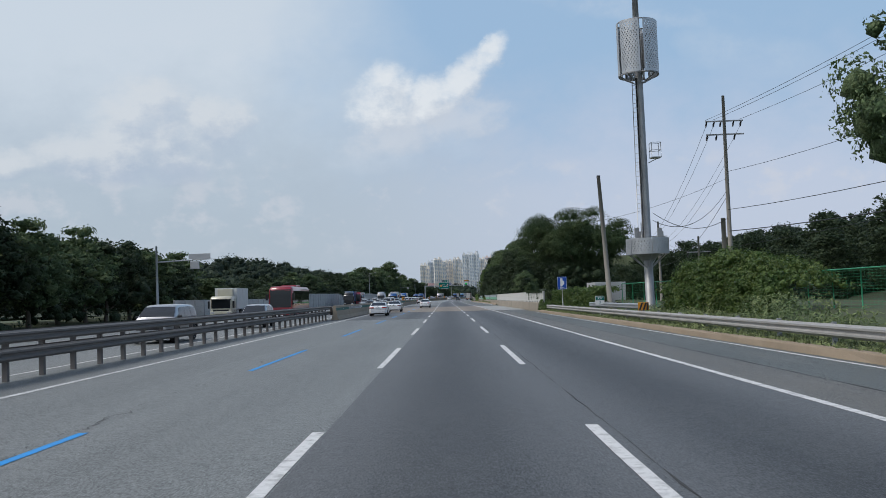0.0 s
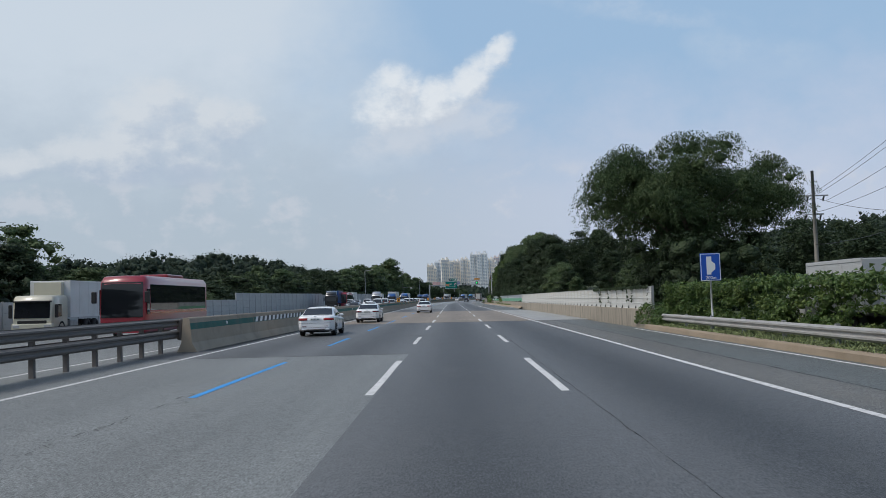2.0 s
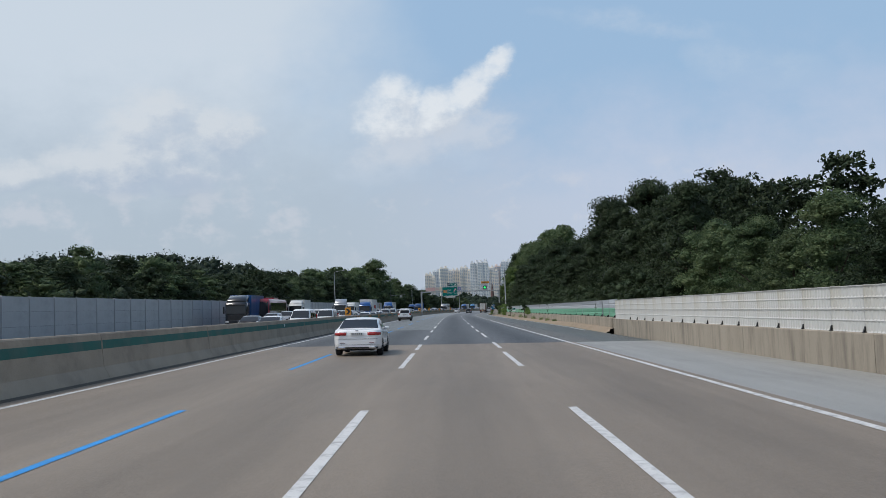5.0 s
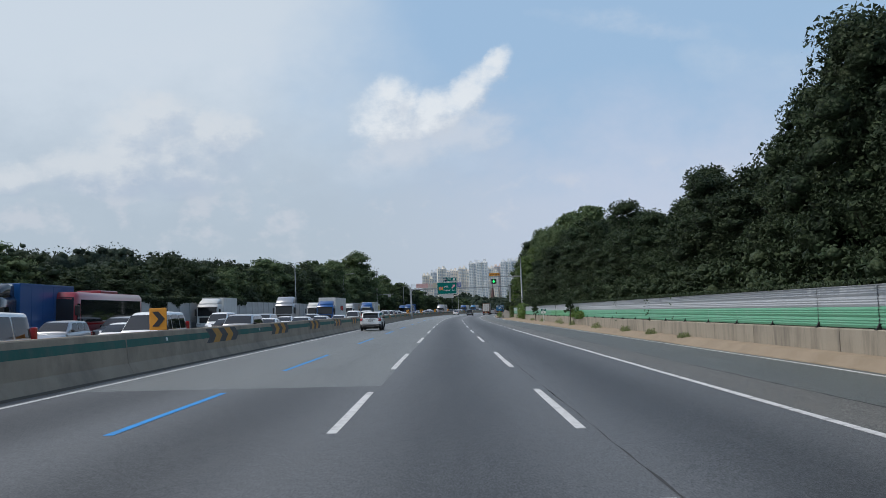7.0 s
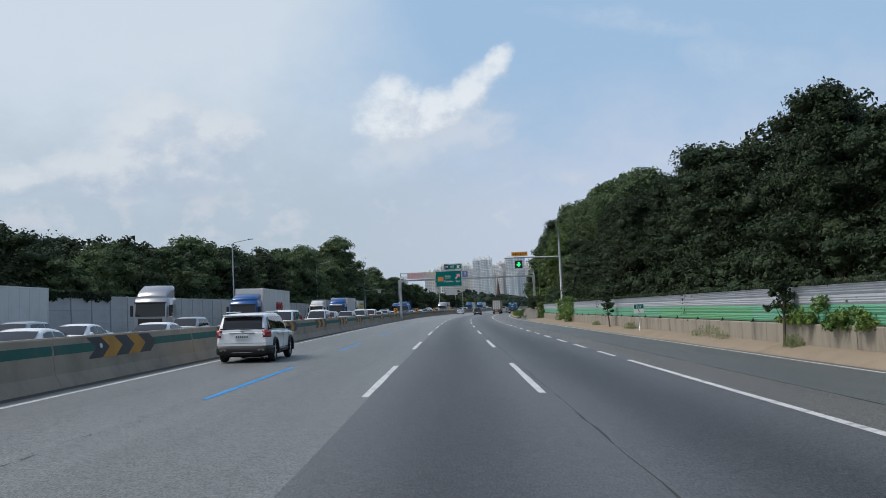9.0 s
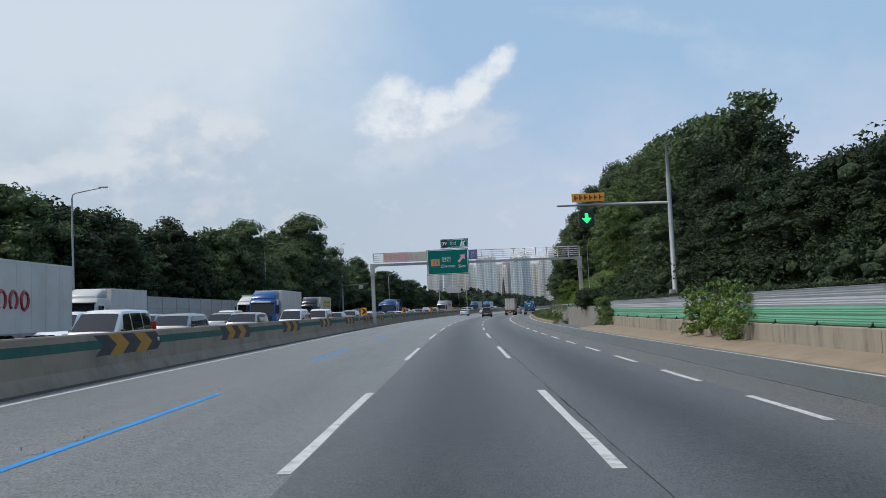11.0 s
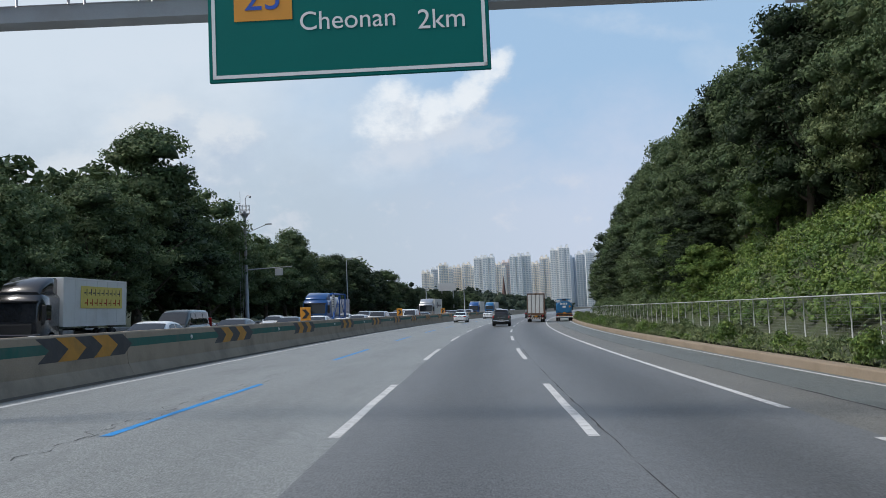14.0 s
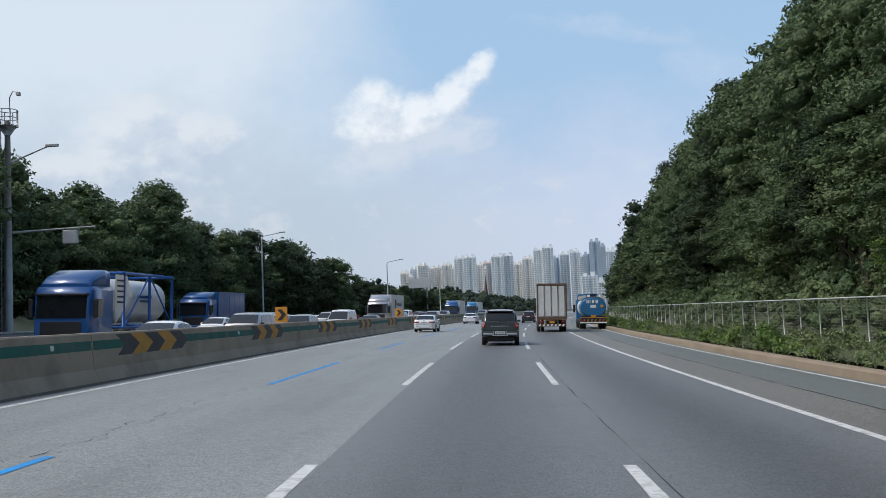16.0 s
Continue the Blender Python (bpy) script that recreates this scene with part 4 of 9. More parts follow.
def ribbed_panel(name, mats):
    """A panel 4 m long: two ribbed boards below, two above, front towards -x."""
    bm = bmesh.new()
    L = 3.992
    for row in range(4):
        z0 = row * 0.29
        zs = np.linspace(0, 0.285, 9)
        prof = [(0.012 * (1 if k in (0, 8) else (-1 if 2 <= k % 8 <= 6 and k % 2 == 0 else 0)), z0 + z) for k, z in enumerate(zs)]
        a = [bm.verts.new((x, 0, z)) for x, z in prof]
        b = [bm.verts.new((x, L, z)) for x, z in prof]
        for k in range(8):
            bm.faces.new((a[k], a[k + 1], b[k + 1], b[k])).material_index = 0 if row < 2 else 1
    box(bm, (0.03, 0, 0), (0.10, L, 1.15), 0, 1)
    box(bm, (-0.02, 0, 1.15), (0.11, L, 1.175), 0, 1)
    me = bpy.data.meshes.new(name)
    bm.to_mesh(me)
    bm.free()
    for m in mats:
        me.materials.append(m)
    return me


mint, green = ribbed_panel("panel", (PANEL_MINT, PANEL_SILVER)), ribbed_panel("panel", (PANEL_GREEN, PANEL_SILVER))
postm = post_mesh("post", 1.2, 0.14, 0.07, STEEL_GREY)
s = 197.2
k = 0
while s < 373:
    o = new("panel", green if 281 < s < 294 else mint)
    o.parent, o.matrix_basis = noise_wall2, RM(s, wall_u(s + 2) + 0.10, 1.03) @ pose(0, 0, 0, 0, 0, -math.degrees((wall_u(s + 4) - wall_u(s)) / 4))
    o = new("post", postm)
    o.parent, o.matrix_basis = noise_wall2, RM(s - 0.03, wall_u(s) + 0.26, 0.98)
    bm = bmesh.new()
    prism(bm, [(-0.10, 0.0), (0.06, 0.0), (0.06, 0.16), (0.0, 0.16)], -0.035, 0.035)
    box(bm, (-0.11, -0.08, 0), (0.05, 0.08, 0.018))
    part("foot_bracket", bm, BLACK, noise_wall2, "dark bolt bracket", at=RM(s - 0.03, wall_u(s) + 0.1, 1.0))
    s += 4.0

# flared concrete retaining block before the fence
bm = bmesh.new()
surf("road_shoulder", 375, 405, lambda s: edge_u(s) + 0.35, 12.2, ASPHALT_SHOULDER, "worn asphalt apron before the retaining wall", 2.0, -0.004)
prof = [(376.0, 11.9, 1.86), (397.0, 11.2, 1.84), (398.2, 11.0, 1.65), (404.2, 10.3, 0.02)]
top, foot, back = [], [], []
for s_, u_, z_ in prof:
    top.append(bm.verts.new(R(s_, u_, z_)))
    foot.append(bm.verts.new(R(s_, u_ - 0.42 * z_ / 2.0, -0.02)))
    back.append(bm.verts.new(R(s_, u_ + 1.1, z_ - 0.02)))
for i in range(3):
    bm.faces.new((foot[i], foot[i + 1], top[i + 1], top[i]))
    bm.faces.new((top[i], top[i + 1], back[i + 1], back[i]))
bm.faces.new((foot[0], top[0], back[0]))
base = [bm.verts.new(R(s_, u_ + 1.1, -0.1)) for s_, u_, z_ in prof]
for i in range(3):
    bm.faces.new((back[i], back[i + 1], base[i + 1], base[i]))
bm.faces.new((foot[3], base[3], back[3], top[3]))
wall_block = part("retaining_wall", bm, CONCRETE_DIRTY, label="grey cast concrete retaining wall with a sloping end", category="wall", kind="structure")
# flat strips on the wall face: the joints' shade is put into their colour
bm = bmesh.new()
for s_ in (383.5, 391.0):
    f = lambda z, d: R(s_ + d, float(np.interp(s_, [376, 397, 398.2], [11.9, 11.2, 11.0])) - 0.42 * (2 - z) / 2 - 0.012, z)
    poly(bm, [f(0.05, 0), f(0.05, 0.02), f(1.8, 0.02), f(1.8, 0)])
part("groove", bm, mat("groove_shade_and_scratch", (0.10, 0.095, 0.085), 0.9), wall_block, "casting joints with their shade painted dark")
bm = bmesh.new()
f = lambda s_, z: R(s_, float(np.interp(s_, [376, 397, 398.2], [11.9, 11.2, 11.0])) - 0.42 * (2 - z) / 2 - 0.014, z)
for a_, b_, z0, z1 in ((391.0, 391.6, 1.22, 1.25), (391.3, 392.2, 1.14, 1.165), (391.9, 392.5, 1.26, 1.285), (386.2, 387.0, 1.2, 1.22), (386.5, 387.3, 1.12, 1.14)):
    poly(bm, [f(a_, z0), f(b_, z0), f(b_, z1), f(a_, z1)])
part("emblem", bm, bpy.data.materials["groove_shade_and_scratch"], wall_block, "dark scratched emblem strokes")


# right guardrail with timber-coloured foot, doubled for a stretch
rail = thing("guardrail", Matrix(), "galvanised steel guardrail along the verge", "guardrail", kind="structure")
w_beam("beam", -40, 102.0, 10.0, 0.40, RAIL_STEEL, rail, "long corrugated beam", -1, 1.2, 1.15)
pm = post_mesh("post", 0.85, 0.12, 0.12, GALV_DULL)
s = -38.0
while s < 102:
    o = new("post", pm)
    o.parent, o.matrix_basis = rail, RM(s, 10.12, -0.05)
    s += 4.0
rail2 = thing("guardrail_upper", Matrix(), "second raised guardrail beam with a striped end", "guardrail", kind="structure")
w_beam("beam", 57.6, 76.0, 10.25, 0.82, GALV, rail2, "raised corrugated beam", -1, 1.2, 1.0)
for s_ in (58.5, 62.5, 66.5, 70.5, 74.5):
    o = new("post", post_mesh("post", 1.15, 0.12, 0.12, GALV_DULL))
    o.parent, o.matrix_basis = rail2, RM(s_, 10.36, 0)
hz = thing("hazard_plate", RM(57.4, 10.12, 0.78), "yellow and black striped plate on the guardrail end", "sign")
bm = bmesh.new()
box(bm, (-0.28, -0.02, 0), (0.28, 0.02, 0.42), 0.01)
part("plate", bm, SIGN_ORANGE, hz)
bm = bmesh.new()
for q in range(3):
    x0 = -0.26 + q * 0.2
    prism(bm, [(x0, 0.01), (x0 + 0.09, 0.01), (min(x0 + 0.25, 0.27), 0.41), (min(x0 + 0.16, 0.2), 0.41)], -0.03, -0.02)
part("stripes", bm, INK, hz)

# broken cracking along the old joint between the inner lanes
CRACK = mat("crack_dark", (0.085, 0.088, 0.087), 0.95, var=0.3)
r_ = random.Random(3)
for a, b in ((-20, PATCH_A), (PATCH_B, 520)):
    v, f = [], []
    s = a
    while s < b:
        ln, u = 0.15 + 0.5 * r_.random(), -5.42 + r_.gauss(0, 0.11)
        du, w = r_.gauss(0, 0.10), 0.004 + 0.009 * r_.random()
        k = len(v)
        v += [R(s, u - w, 0.005), R(s + ln / 2, u + du - w * 1.4, 0.005), R(s + ln, u + du * 0.3 - w * 0.4, 0.005), R(s + ln, u + du * 0.3 + w * 0.4, 0.005), R(s + ln / 2, u + du + w * 1.4, 0.005), R(s, u + w, 0.005)]
        f.append([k + q for q in range(6)])
        s += 0.25 + 0.5 * r_.random()
    tagged(new("joint_cracks", raw_mesh("joint_cracks", v, f, CRACK)), "broken cracking along the old paving joint", "cracks", kind="stuff")

# ---- sign gantry over our carriageway ----
GS = 396.5
gantry = thing("sign_gantry", RM(GS, 0), "grey steel gantry with a railed walkway across the lanes", "gantry")
ZB = 6.45   # underside of the beam, over the road at our lane
dl, dr = float(fall(GS)) * 10.1, -float(fall(GS)) * 12.7


def gbox(name, lo, hi, bevel, material, label="", parent=gantry, smooth=False):
    bm = bmesh.new()
    box(bm, lo, hi, bevel, seg=2)
    return part(name, bm, material, parent, label, smooth)


gbox("post", (-9.83, -0.19, -0.2), (-9.45, 0.19, 5.75), 0.02, STEEL_GREY, "square grey steel post")
gbox("post_head", (-9.87, -0.2, 5.8), (-9.41, 0.2, 6.98), 0.03, STEEL_GREY)
gbox("flange", (-9.99, -0.3, 5.72), (-9.29, 0.3, 5.8), 0.01, STEEL_GREY, "bolted flange plate")
gbox("post", (12.20, -0.19, 0.3), (12.58, 0.19, 5.55), 0.02, STEEL_GREY, "square grey steel post")
gbox("post_head", (12.16, -0.2, 5.6), (12.62, 0.2, 6.75), 0.03, STEEL_GREY)
gbox("flange", (12.04, -0.3, 5.52), (12.74, 0.3, 5.6), 0.01, STEEL_GREY, "bolted flange plate")
bm = bmesh.new()
prism(bm, [(-9.45, 6.45), (-9.0, 6.70), (5.6, 6.55), (5.6, 6.78), (-9.45, 6.97)], -0.2, 0.2)
part("beam", bm, STEEL_GREY, gantry, "box beam across the lanes")
bm = bmesh.new()
prism(bm, [(5.62, 6.55), (11.8, 6.50), (12.2, 6.28), (12.2, 6.74), (5.62, 6.78)], -0.2, 0.2)
part("beam", bm, STEEL_GREY, gantry, "box beam across the lanes")
gbox("splice", (5.45, -0.26, 6.46), (5.78, 0.26, 6.86), 0.02, STEEL_GREY, "bolted splice of the beam")
for y in (-0.3, 0.3):
    for k, dz in enumerate((0.18, 0.4, 0.62, 0.84, 1.08)):
        bm = bmesh.new()
        tube(bm, [(-9.5, y, 6.97 + dz), (12.4, y, 6.76 + dz)], 0.026 if k == 4 else 0.016, 6)
        part("rail", bm, GALV, gantry)
    for k in range(20):
        x = -9.5 + k * 21.9 / 19
        z = 6.98 - 0.22 * k / 19
        bm = bmesh.new()
        tube(bm, [(x, y, z - 0.05), (x, y, z + 1.08)], 0.024, 6)
        part("baluster", bm, GALV, gantry)
bm = bmesh.new()
for y in (-0.16, 0.16):
    tube(bm, [(13.25, y, 0.4), (13.25, y, 7.9)], 0.022, 6)
for k in range(24):
    tube(bm, [(13.25, -0.16, 0.6 + k * 0.3), (13.25, 0.16, 0.6 + k * 0.3)], 0.014, 5)
for k in range(6):
    c = [(13.25 + 0.62 * math.sin(a), 0.36 * math.cos(a), 2.6 + k * 0.95) for a in np.linspace(0, math.pi, 7)]
    tube(bm, c, 0.014, 5)
part("ladder", bm, GALV, gantry, "caged steel ladder")


def sign_plate(name, parent, x0, x1, z0, z1, y, fill, rim, corner=0.09):
    bm = bmesh.new()
    box(bm, (x0, y, z0), (x1, y + 0.05, z1), 0.012)
    pl = part(name, bm, fill, parent)
    bm = bmesh.new()
    w, i = 0.055, 0.06
    for a, b, c, d in ((x0 + i, x1 - i, z0 + i, z0 + i + w), (x0 + i, x1 - i, z1 - i - w, z1 - i), (x0 + i, x0 + i + w, z0 + i, z1 - i), (x1 - i - w, x1 - i, z0 + i, z1 - i)):
        box(bm, (a, y - 0.006, c), (b, y, d), 0.0)
    part("border", bm, rim, pl, "white border line")
    return pl


ds_ = thing("direction_sign", RM(GS, 0) @ pose(0, 0, 0, 0, 0, 0), "green direction sign with white lettering on the gantry", "sign")
main = sign_plate("main_board", ds_, -3.76, 0.66, 5.46, 8.16, -0.42, SIGN_GREEN, SIGN_WHITE)
letters("천안", 0.56, SIGN_WHITE, main, pose(-1.70, -0.426, 7.06))
letters("Cheonan", 0.42, SIGN_WHITE, main, pose(-1.55, -0.426, 6.36))
letters("2km", 0.44, SIGN_WHITE, main, pose(-0.08, -0.426, 6.29))
bm = bmesh.new()
box(bm, (-3.34, -0.43, 6.42), (-2.42, -0.42, 7.14), 0.0)
part("route_shield", bm, SIGN_ORANGE, main, "amber route number shield")
letters("23", 0.62, SIGN_BLUE, main, pose(-2.88, -0.434, 6.78))
bm = bmesh.new()
a = [(0.0, 0.0), (0.26, 0.0), (0.26, 0.62), (0.52, 0.62), (0.13, 1.05), (-0.26, 0.62), (0.0, 0.62)]
ca, sa = math.cos(radians(-40)), math.sin(radians(-40))
prism(bm, [(-0.42 + (x - 0.13) * ca - z * sa, 6.75 + (x - 0.13) * sa + z * ca) for x, z in a], -0.428, -0.42)
part("arrow", bm, SIGN_PINK, main, "pale pink slanted arrow")
top = sign_plate("exit_board", ds_, -2.24, 0.68, 8.26, 9.22, -0.40, SIGN_GREEN, SIGN_WHITE)
bm = bmesh.new()
box(bm, (-2.16, -0.41, 8.34), (-1.52, -0.40, 9.14), 0.0)
part("number_field", bm, SIGN_NAVY, top, "navy field with the exit number")
letters("39", 0.52, SIGN_WHITE, top, pose(-1.84, -0.414, 8.74))
letters("천안", 0.38, SIGN_WHITE, top, pose(-0.93, -0.41, 8.74))
bm = bmesh.new()
prism(bm, [(-0.18, 8.45), (0.0, 8.45), (0.06, 9.0), (-0.04, 9.0)], -0.408, -0.40)
prism(bm, [(0.08, 8.45), (0.30, 8.45), (0.22, 8.78), (0.42, 8.92), (0.34, 9.0), (0.14, 8.86), (0.12, 9.0), (0.10, 9.0)], -0.408, -0.40)
part("road_symbol", bm, SIGN_WHITE, top, "white symbol of a forking road")
for x in (-1.9, -1.2, -0.5, 0.2):
    gbox("bracket", (x - 0.03, -0.38, 8.1), (x + 0.03, -0.34, 8.4), 0.004, STEEL_GREY, "grey steel bracket", ds_)
for x in (-3.2, -1.5, 0.2):
    gbox("bracket", (x - 0.05, -0.37, 5.7), (x + 0.05, -0.22, 8.1), 0.004, STEEL_GREY, "grey steel bracket", ds_)
def banner(x0, x1, fill, bars, label):
    b = thing("banner", RM(GS, 0), label, "banner", "banners on the gantry")
    bm = bmesh.new()
    z0 = 7.05 - 0.0097 * (x0 + 10)
    z1 = 7.05 - 0.0097 * (x1 + 10)
    n = 8
    for i in range(n):
        xa, xb = x0 + (x1 - x0) * i / n, x0 + (x1 - x0) * (i + 1) / n
        ya, yb = -0.345 - 0.012 * math.sin(i * 1.9), -0.345 - 0.012 * math.sin((i + 1) * 1.9)
        poly(bm, [(xa, ya, z0 + 0.02 + (z1 - z0) * i / n), (xb, yb, z0 + 0.02 + (z1 - z0) * (i + 1) / n), (xb, yb, z0 + 1.05 + (z1 - z0) * (i + 1) / n), (xa, ya, z0 + 1.05 + (z1 - z0) * i / n)])
    bmesh.ops.remove_doubles(bm, verts=bm.verts, dist=0.001)
    part("cloth", bm, fill, b)
    bm = bmesh.new()
    nb = int((x1 - x0) / 0.5)
    for i in range(nb):
        xc = x0 + (i + 0.5) * (x1 - x0) / nb
        box(bm, (xc - 0.15, -0.368, z0 + 0.25), (xc - 0.09, -0.362, z0 + 0.82))
        box(bm, (xc + 0.06, -0.368, z0 + 0.25), (xc + 0.13, -0.362, z0 + 0.82))
        box(bm, (xc - 0.15, -0.368, z0 + (0.5 if i % 2 else 0.7)), (xc + 0.13, -0.362, z0 + (0.58 if i % 2 else 0.78)))
    part("lettering_bars", bm, bars, b, "plain bars of unreadable lettering")


banner(-8.4, -5.7, BANNER_PINK, BANNER_RED, "faded pink cloth banner tied to the gantry rail")
banner(-5.7, -4.6, BANNER_GREY, BANNER_RED, "greyish cloth banner tied to the gantry rail")
banner(-4.6, -3.0, BANNER_GOLD, BANNER_GREY, "faded yellow cloth banner tied to the gantry rail")
banner(0.7, 1.6, BANNER_BLUE, BANNER_GREY, "blue cloth banner tied to the gantry rail")

# ---- lane control signal over the hard shoulder ----
sig = thing("lane_signal", RM(351.5, 0), "grey cantilever mast with a lane signal", "signal")
bm = bmesh.new()
tube(bm, [(12.3, 0, 0.3), (12.3, 0, 8.4), (12.3, 0, 10.6)], [0.15, 0.12, 0.06], 10)
part("mast", bm, STEEL_GREY, sig)
bm = bmesh.new()
tube(bm, [(12.3, 0, 7.25), (9, 0, 7.32), (5.9, 0, 7.33)], [0.08, 0.07, 0.05], 8)
part("arm", bm, STEEL_GREY, sig)
bm = bmesh.new()
box(bm, (7.1, -0.22, 6.1), (7.95, 0.12, 6.98), 0.03)
hb = part("signal_head", bm, BLACK, sig, "black square signal head")
bm = bmesh.new()
prism(bm, [(7.43, 6.82), (7.62, 6.82), (7.62, 6.56), (7.8, 6.56), (7.525, 6.24), (7.25, 6.56), (7.43, 6.56)], -0.232, -0.222)
part("green_arrow", bm, lit("signal_green", (0.02, 0.75, 0.16), 1.4), hb, "lit green arrow pointing down")
bm = bmesh.new()
box(bm, (6.75, -0.16, 7.5), (8.6, -0.1, 7.98), 0.01)
ob_ = part("plate", bm, SIGN_ORANGE, sig, "amber text plate")
for k in range(6):
    x = 6.9 + k * 0.28
    bm = bmesh.new()
    box(bm, (x, -0.168, 7.6), (x + 0.07, -0.161, 7.88))
    box(bm, (x + 0.02, -0.168, 7.7), (x + 0.2, -0.161, 7.76))
    part("lettering_bar", bm, INK, ob_, "plain bar in place of lettering")
bm = bmesh.new()
box(bm, (12.0, -0.2, 1.6), (12.25, 0.15, 2.3), 0.02)
part("cabinet", bm, STEEL_GREY, sig, "small control cabinet")

# ---- telecom tower ----
tower = thing("telecom_tower", RM(69.4, 13.15, 0.5), "silver monopole telecom tower with two perforated drums", "tower")
bm = bmesh.new()
tube(bm, [(0, 0, -0.6), (0, 0, 8), (0, 0, 18.0), (0, 0, 21.0)], [0.29, 0.27, 0.23, 0.18], 20)
part("mast", bm, GALV_DULL, tower, "tapered galvanised mast")


def drum(z0, z1, r, panels, gap, parent):
    """Curved shields with punched round holes, set round the mast."""
    for k in range(panels):
        bm = bmesh.new()
        a0, a1 = 2 * math.pi * k / panels + gap, 2 * math.pi * (k + 1) / panels - gap
        nx, nz = 14, max(7, int((z1 - z0) / 0.14))
        for i in range(nx):
            for j in range(nz):
                hole = 1 <= j < nz - 1 and 1 <= i < nx - 1 and (i + j) % 2 == 0
                b0, b1 = a0 + (a1 - a0) * i / nx, a0 + (a1 - a0) * (i + 1) / nx
                c0, c1 = z0 + (z1 - z0) * j / nz, z0 + (z1 - z0) * (j + 1) / nz
                q = [(b0, c0), (b1, c0), (b1, c1), (b0, c1)]
                o = [bm.verts.new((r * math.sin(a), -r * math.cos(a), z)) for a, z in q]
                if not hole:
                    bm.faces.new(o)
                else:
                    bm_, cm = (b0 + b1) / 2, (c0 + c1) / 2
                    n_ = [bm.verts.new((r * math.sin(bm_ + (a - bm_) * 0.55), -r * math.cos(bm_ + (a - bm_) * 0.55), cm + (z - cm) * 0.6)) for a, z in q]
                    for e in range(4):
                        bm.faces.new((o[e], o[(e + 1) % 4], n_[(e + 1) % 4], n_[e]))
        bmesh.ops.remove_doubles(bm, verts=bm.verts, dist=0.002)
        ext = bmesh.ops.solidify(bm, geom=bm.faces[:], thickness=0.03)
        part("shield", bm, GALV, parent, "curved perforated shield")


drum(15.55, 19.0, 1.32, 5, 0.10, tower)
drum(3.7, 4.72, 1.38, 6, 0.02, tower)
bm = bmesh.new()
bmesh.ops.create_cone(bm, cap_ends=True, segments=24, radius1=0.33, radius2=0.85, depth=0.42, matrix=Matrix.Translation((0, 0, 3.5)))
part("collar", bm, GALV_DULL, tower, "flared steel collar")
for z0, z1 in ((15.0, 15.5), (2.9, 3.7)):
    for k in range(8):
        a = k * math.pi / 4
        bm = bmesh.new()
        tube(bm, [(0.3 * math.cos(a), 0.3 * math.sin(a), z0), (1.25 * math.cos(a), 1.25 * math.sin(a), z1)], 0.04, 5)
        part("strut", bm, GALV_DULL, tower)
for z in (15.5, 19.0):
    bm = bmesh.new()
    tube(bm, [(1.28 * math.cos(a), 1.28 * math.sin(a), z) for a in np.linspace(0, 2 * math.pi, 25)], 0.05, 5)
    part("ring", bm, GALV_DULL, tower, "steel ring")
for k in range(9):
    a = k * 2 * math.pi / 9 + 0.3
    gbox("antenna", (1.0 * math.cos(a) - 0.13, 1.0 * math.sin(a) - 0.08, 16.2), (1.0 * math.cos(a) + 0.13, 1.0 * math.sin(a) + 0.08, 18.6), 0.03, GALV_DULL, "grey panel antenna", tower)
for x, y, h in ((-0.8, -0.7, 5.4), (-0.3, 0.7, 5.25), (0.7, -0.6, 5.35), (0.95, 0.1, 5.2)):
    gbox("radio_box", (x - 0.14, y - 0.1, 4.5), (x + 0.14, y + 0.1, h), 0.02, GALV_DULL, "grey radio box", tower)
bm = bmesh.new()
tube(bm, [(-0.55, -0.95, 4.6), (-0.55, -0.95, 5.7)], 0.03, 6)
part("whip", bm, GALV_DULL, tower, "thin whip aerial")
bm = bmesh.new()
for x in (-0.62, -0.32):
    tube(bm, [(x, -0.3, 5.0), (x + 0.1, -0.28, 15.2)], 0.025, 6)
for k in range(30):
    z = 6.4 + k * 0.3
    tube(bm, [(-0.62 + 0.011 * (z - 6.2), -0.3, z), (-0.32 + 0.011 * (z - 6.2), -0.3, z)], 0.014, 5)
for k in range(7):
    z = 7 + k * 1.25
    tube(bm, [(-0.62 + 0.011 * (z - 6.2), -0.3, z), (-0.5, -0.75, z), (-0.32 + 0.011 * (z - 6.2), -0.3, z)], 0.014, 5)
part("ladder", bm, GALV, tower, "caged ladder")
bm = bmesh.new()
tube(bm, [(-0.3, -0.3, 4.4), (-0.25, -0.26, 15.3)], 0.06, 6)
part("cable", bm, BLACK, tower, "thick black cable")
bm = bmesh.new()
tube(bm, [(0.35, 0, 9.7), (1.0, 0, 10.0)], 0.03, 6)
box(bm, (0.5, -0.35, 10.0), (1.15, 0.35, 10.06))
for x, y in ((0.52, -0.33), (1.13, -0.33), (0.52, 0.33), (1.13, 0.33)):
    tube(bm, [(x, y, 10.0), (x, y, 11.0)], 0.02, 5)
for z in (10.5, 11.0):
    tube(bm, [(0.52, -0.33, z), (1.13, -0.33, z), (1.13, 0.33, z), (0.52, 0.33, z), (0.52, -0.33, z)], 0.018, 5)
part("rest_platform", bm, GALV, tower, "small railed rest platform")
bm = bmesh.new()
tube(bm, [(0, 0, 20.9), (0, 0, 24.2)], [0.03, 0.015], 6)
part("lightning_rod", bm, GALV_DULL, tower)

# ---- poles and wires ----


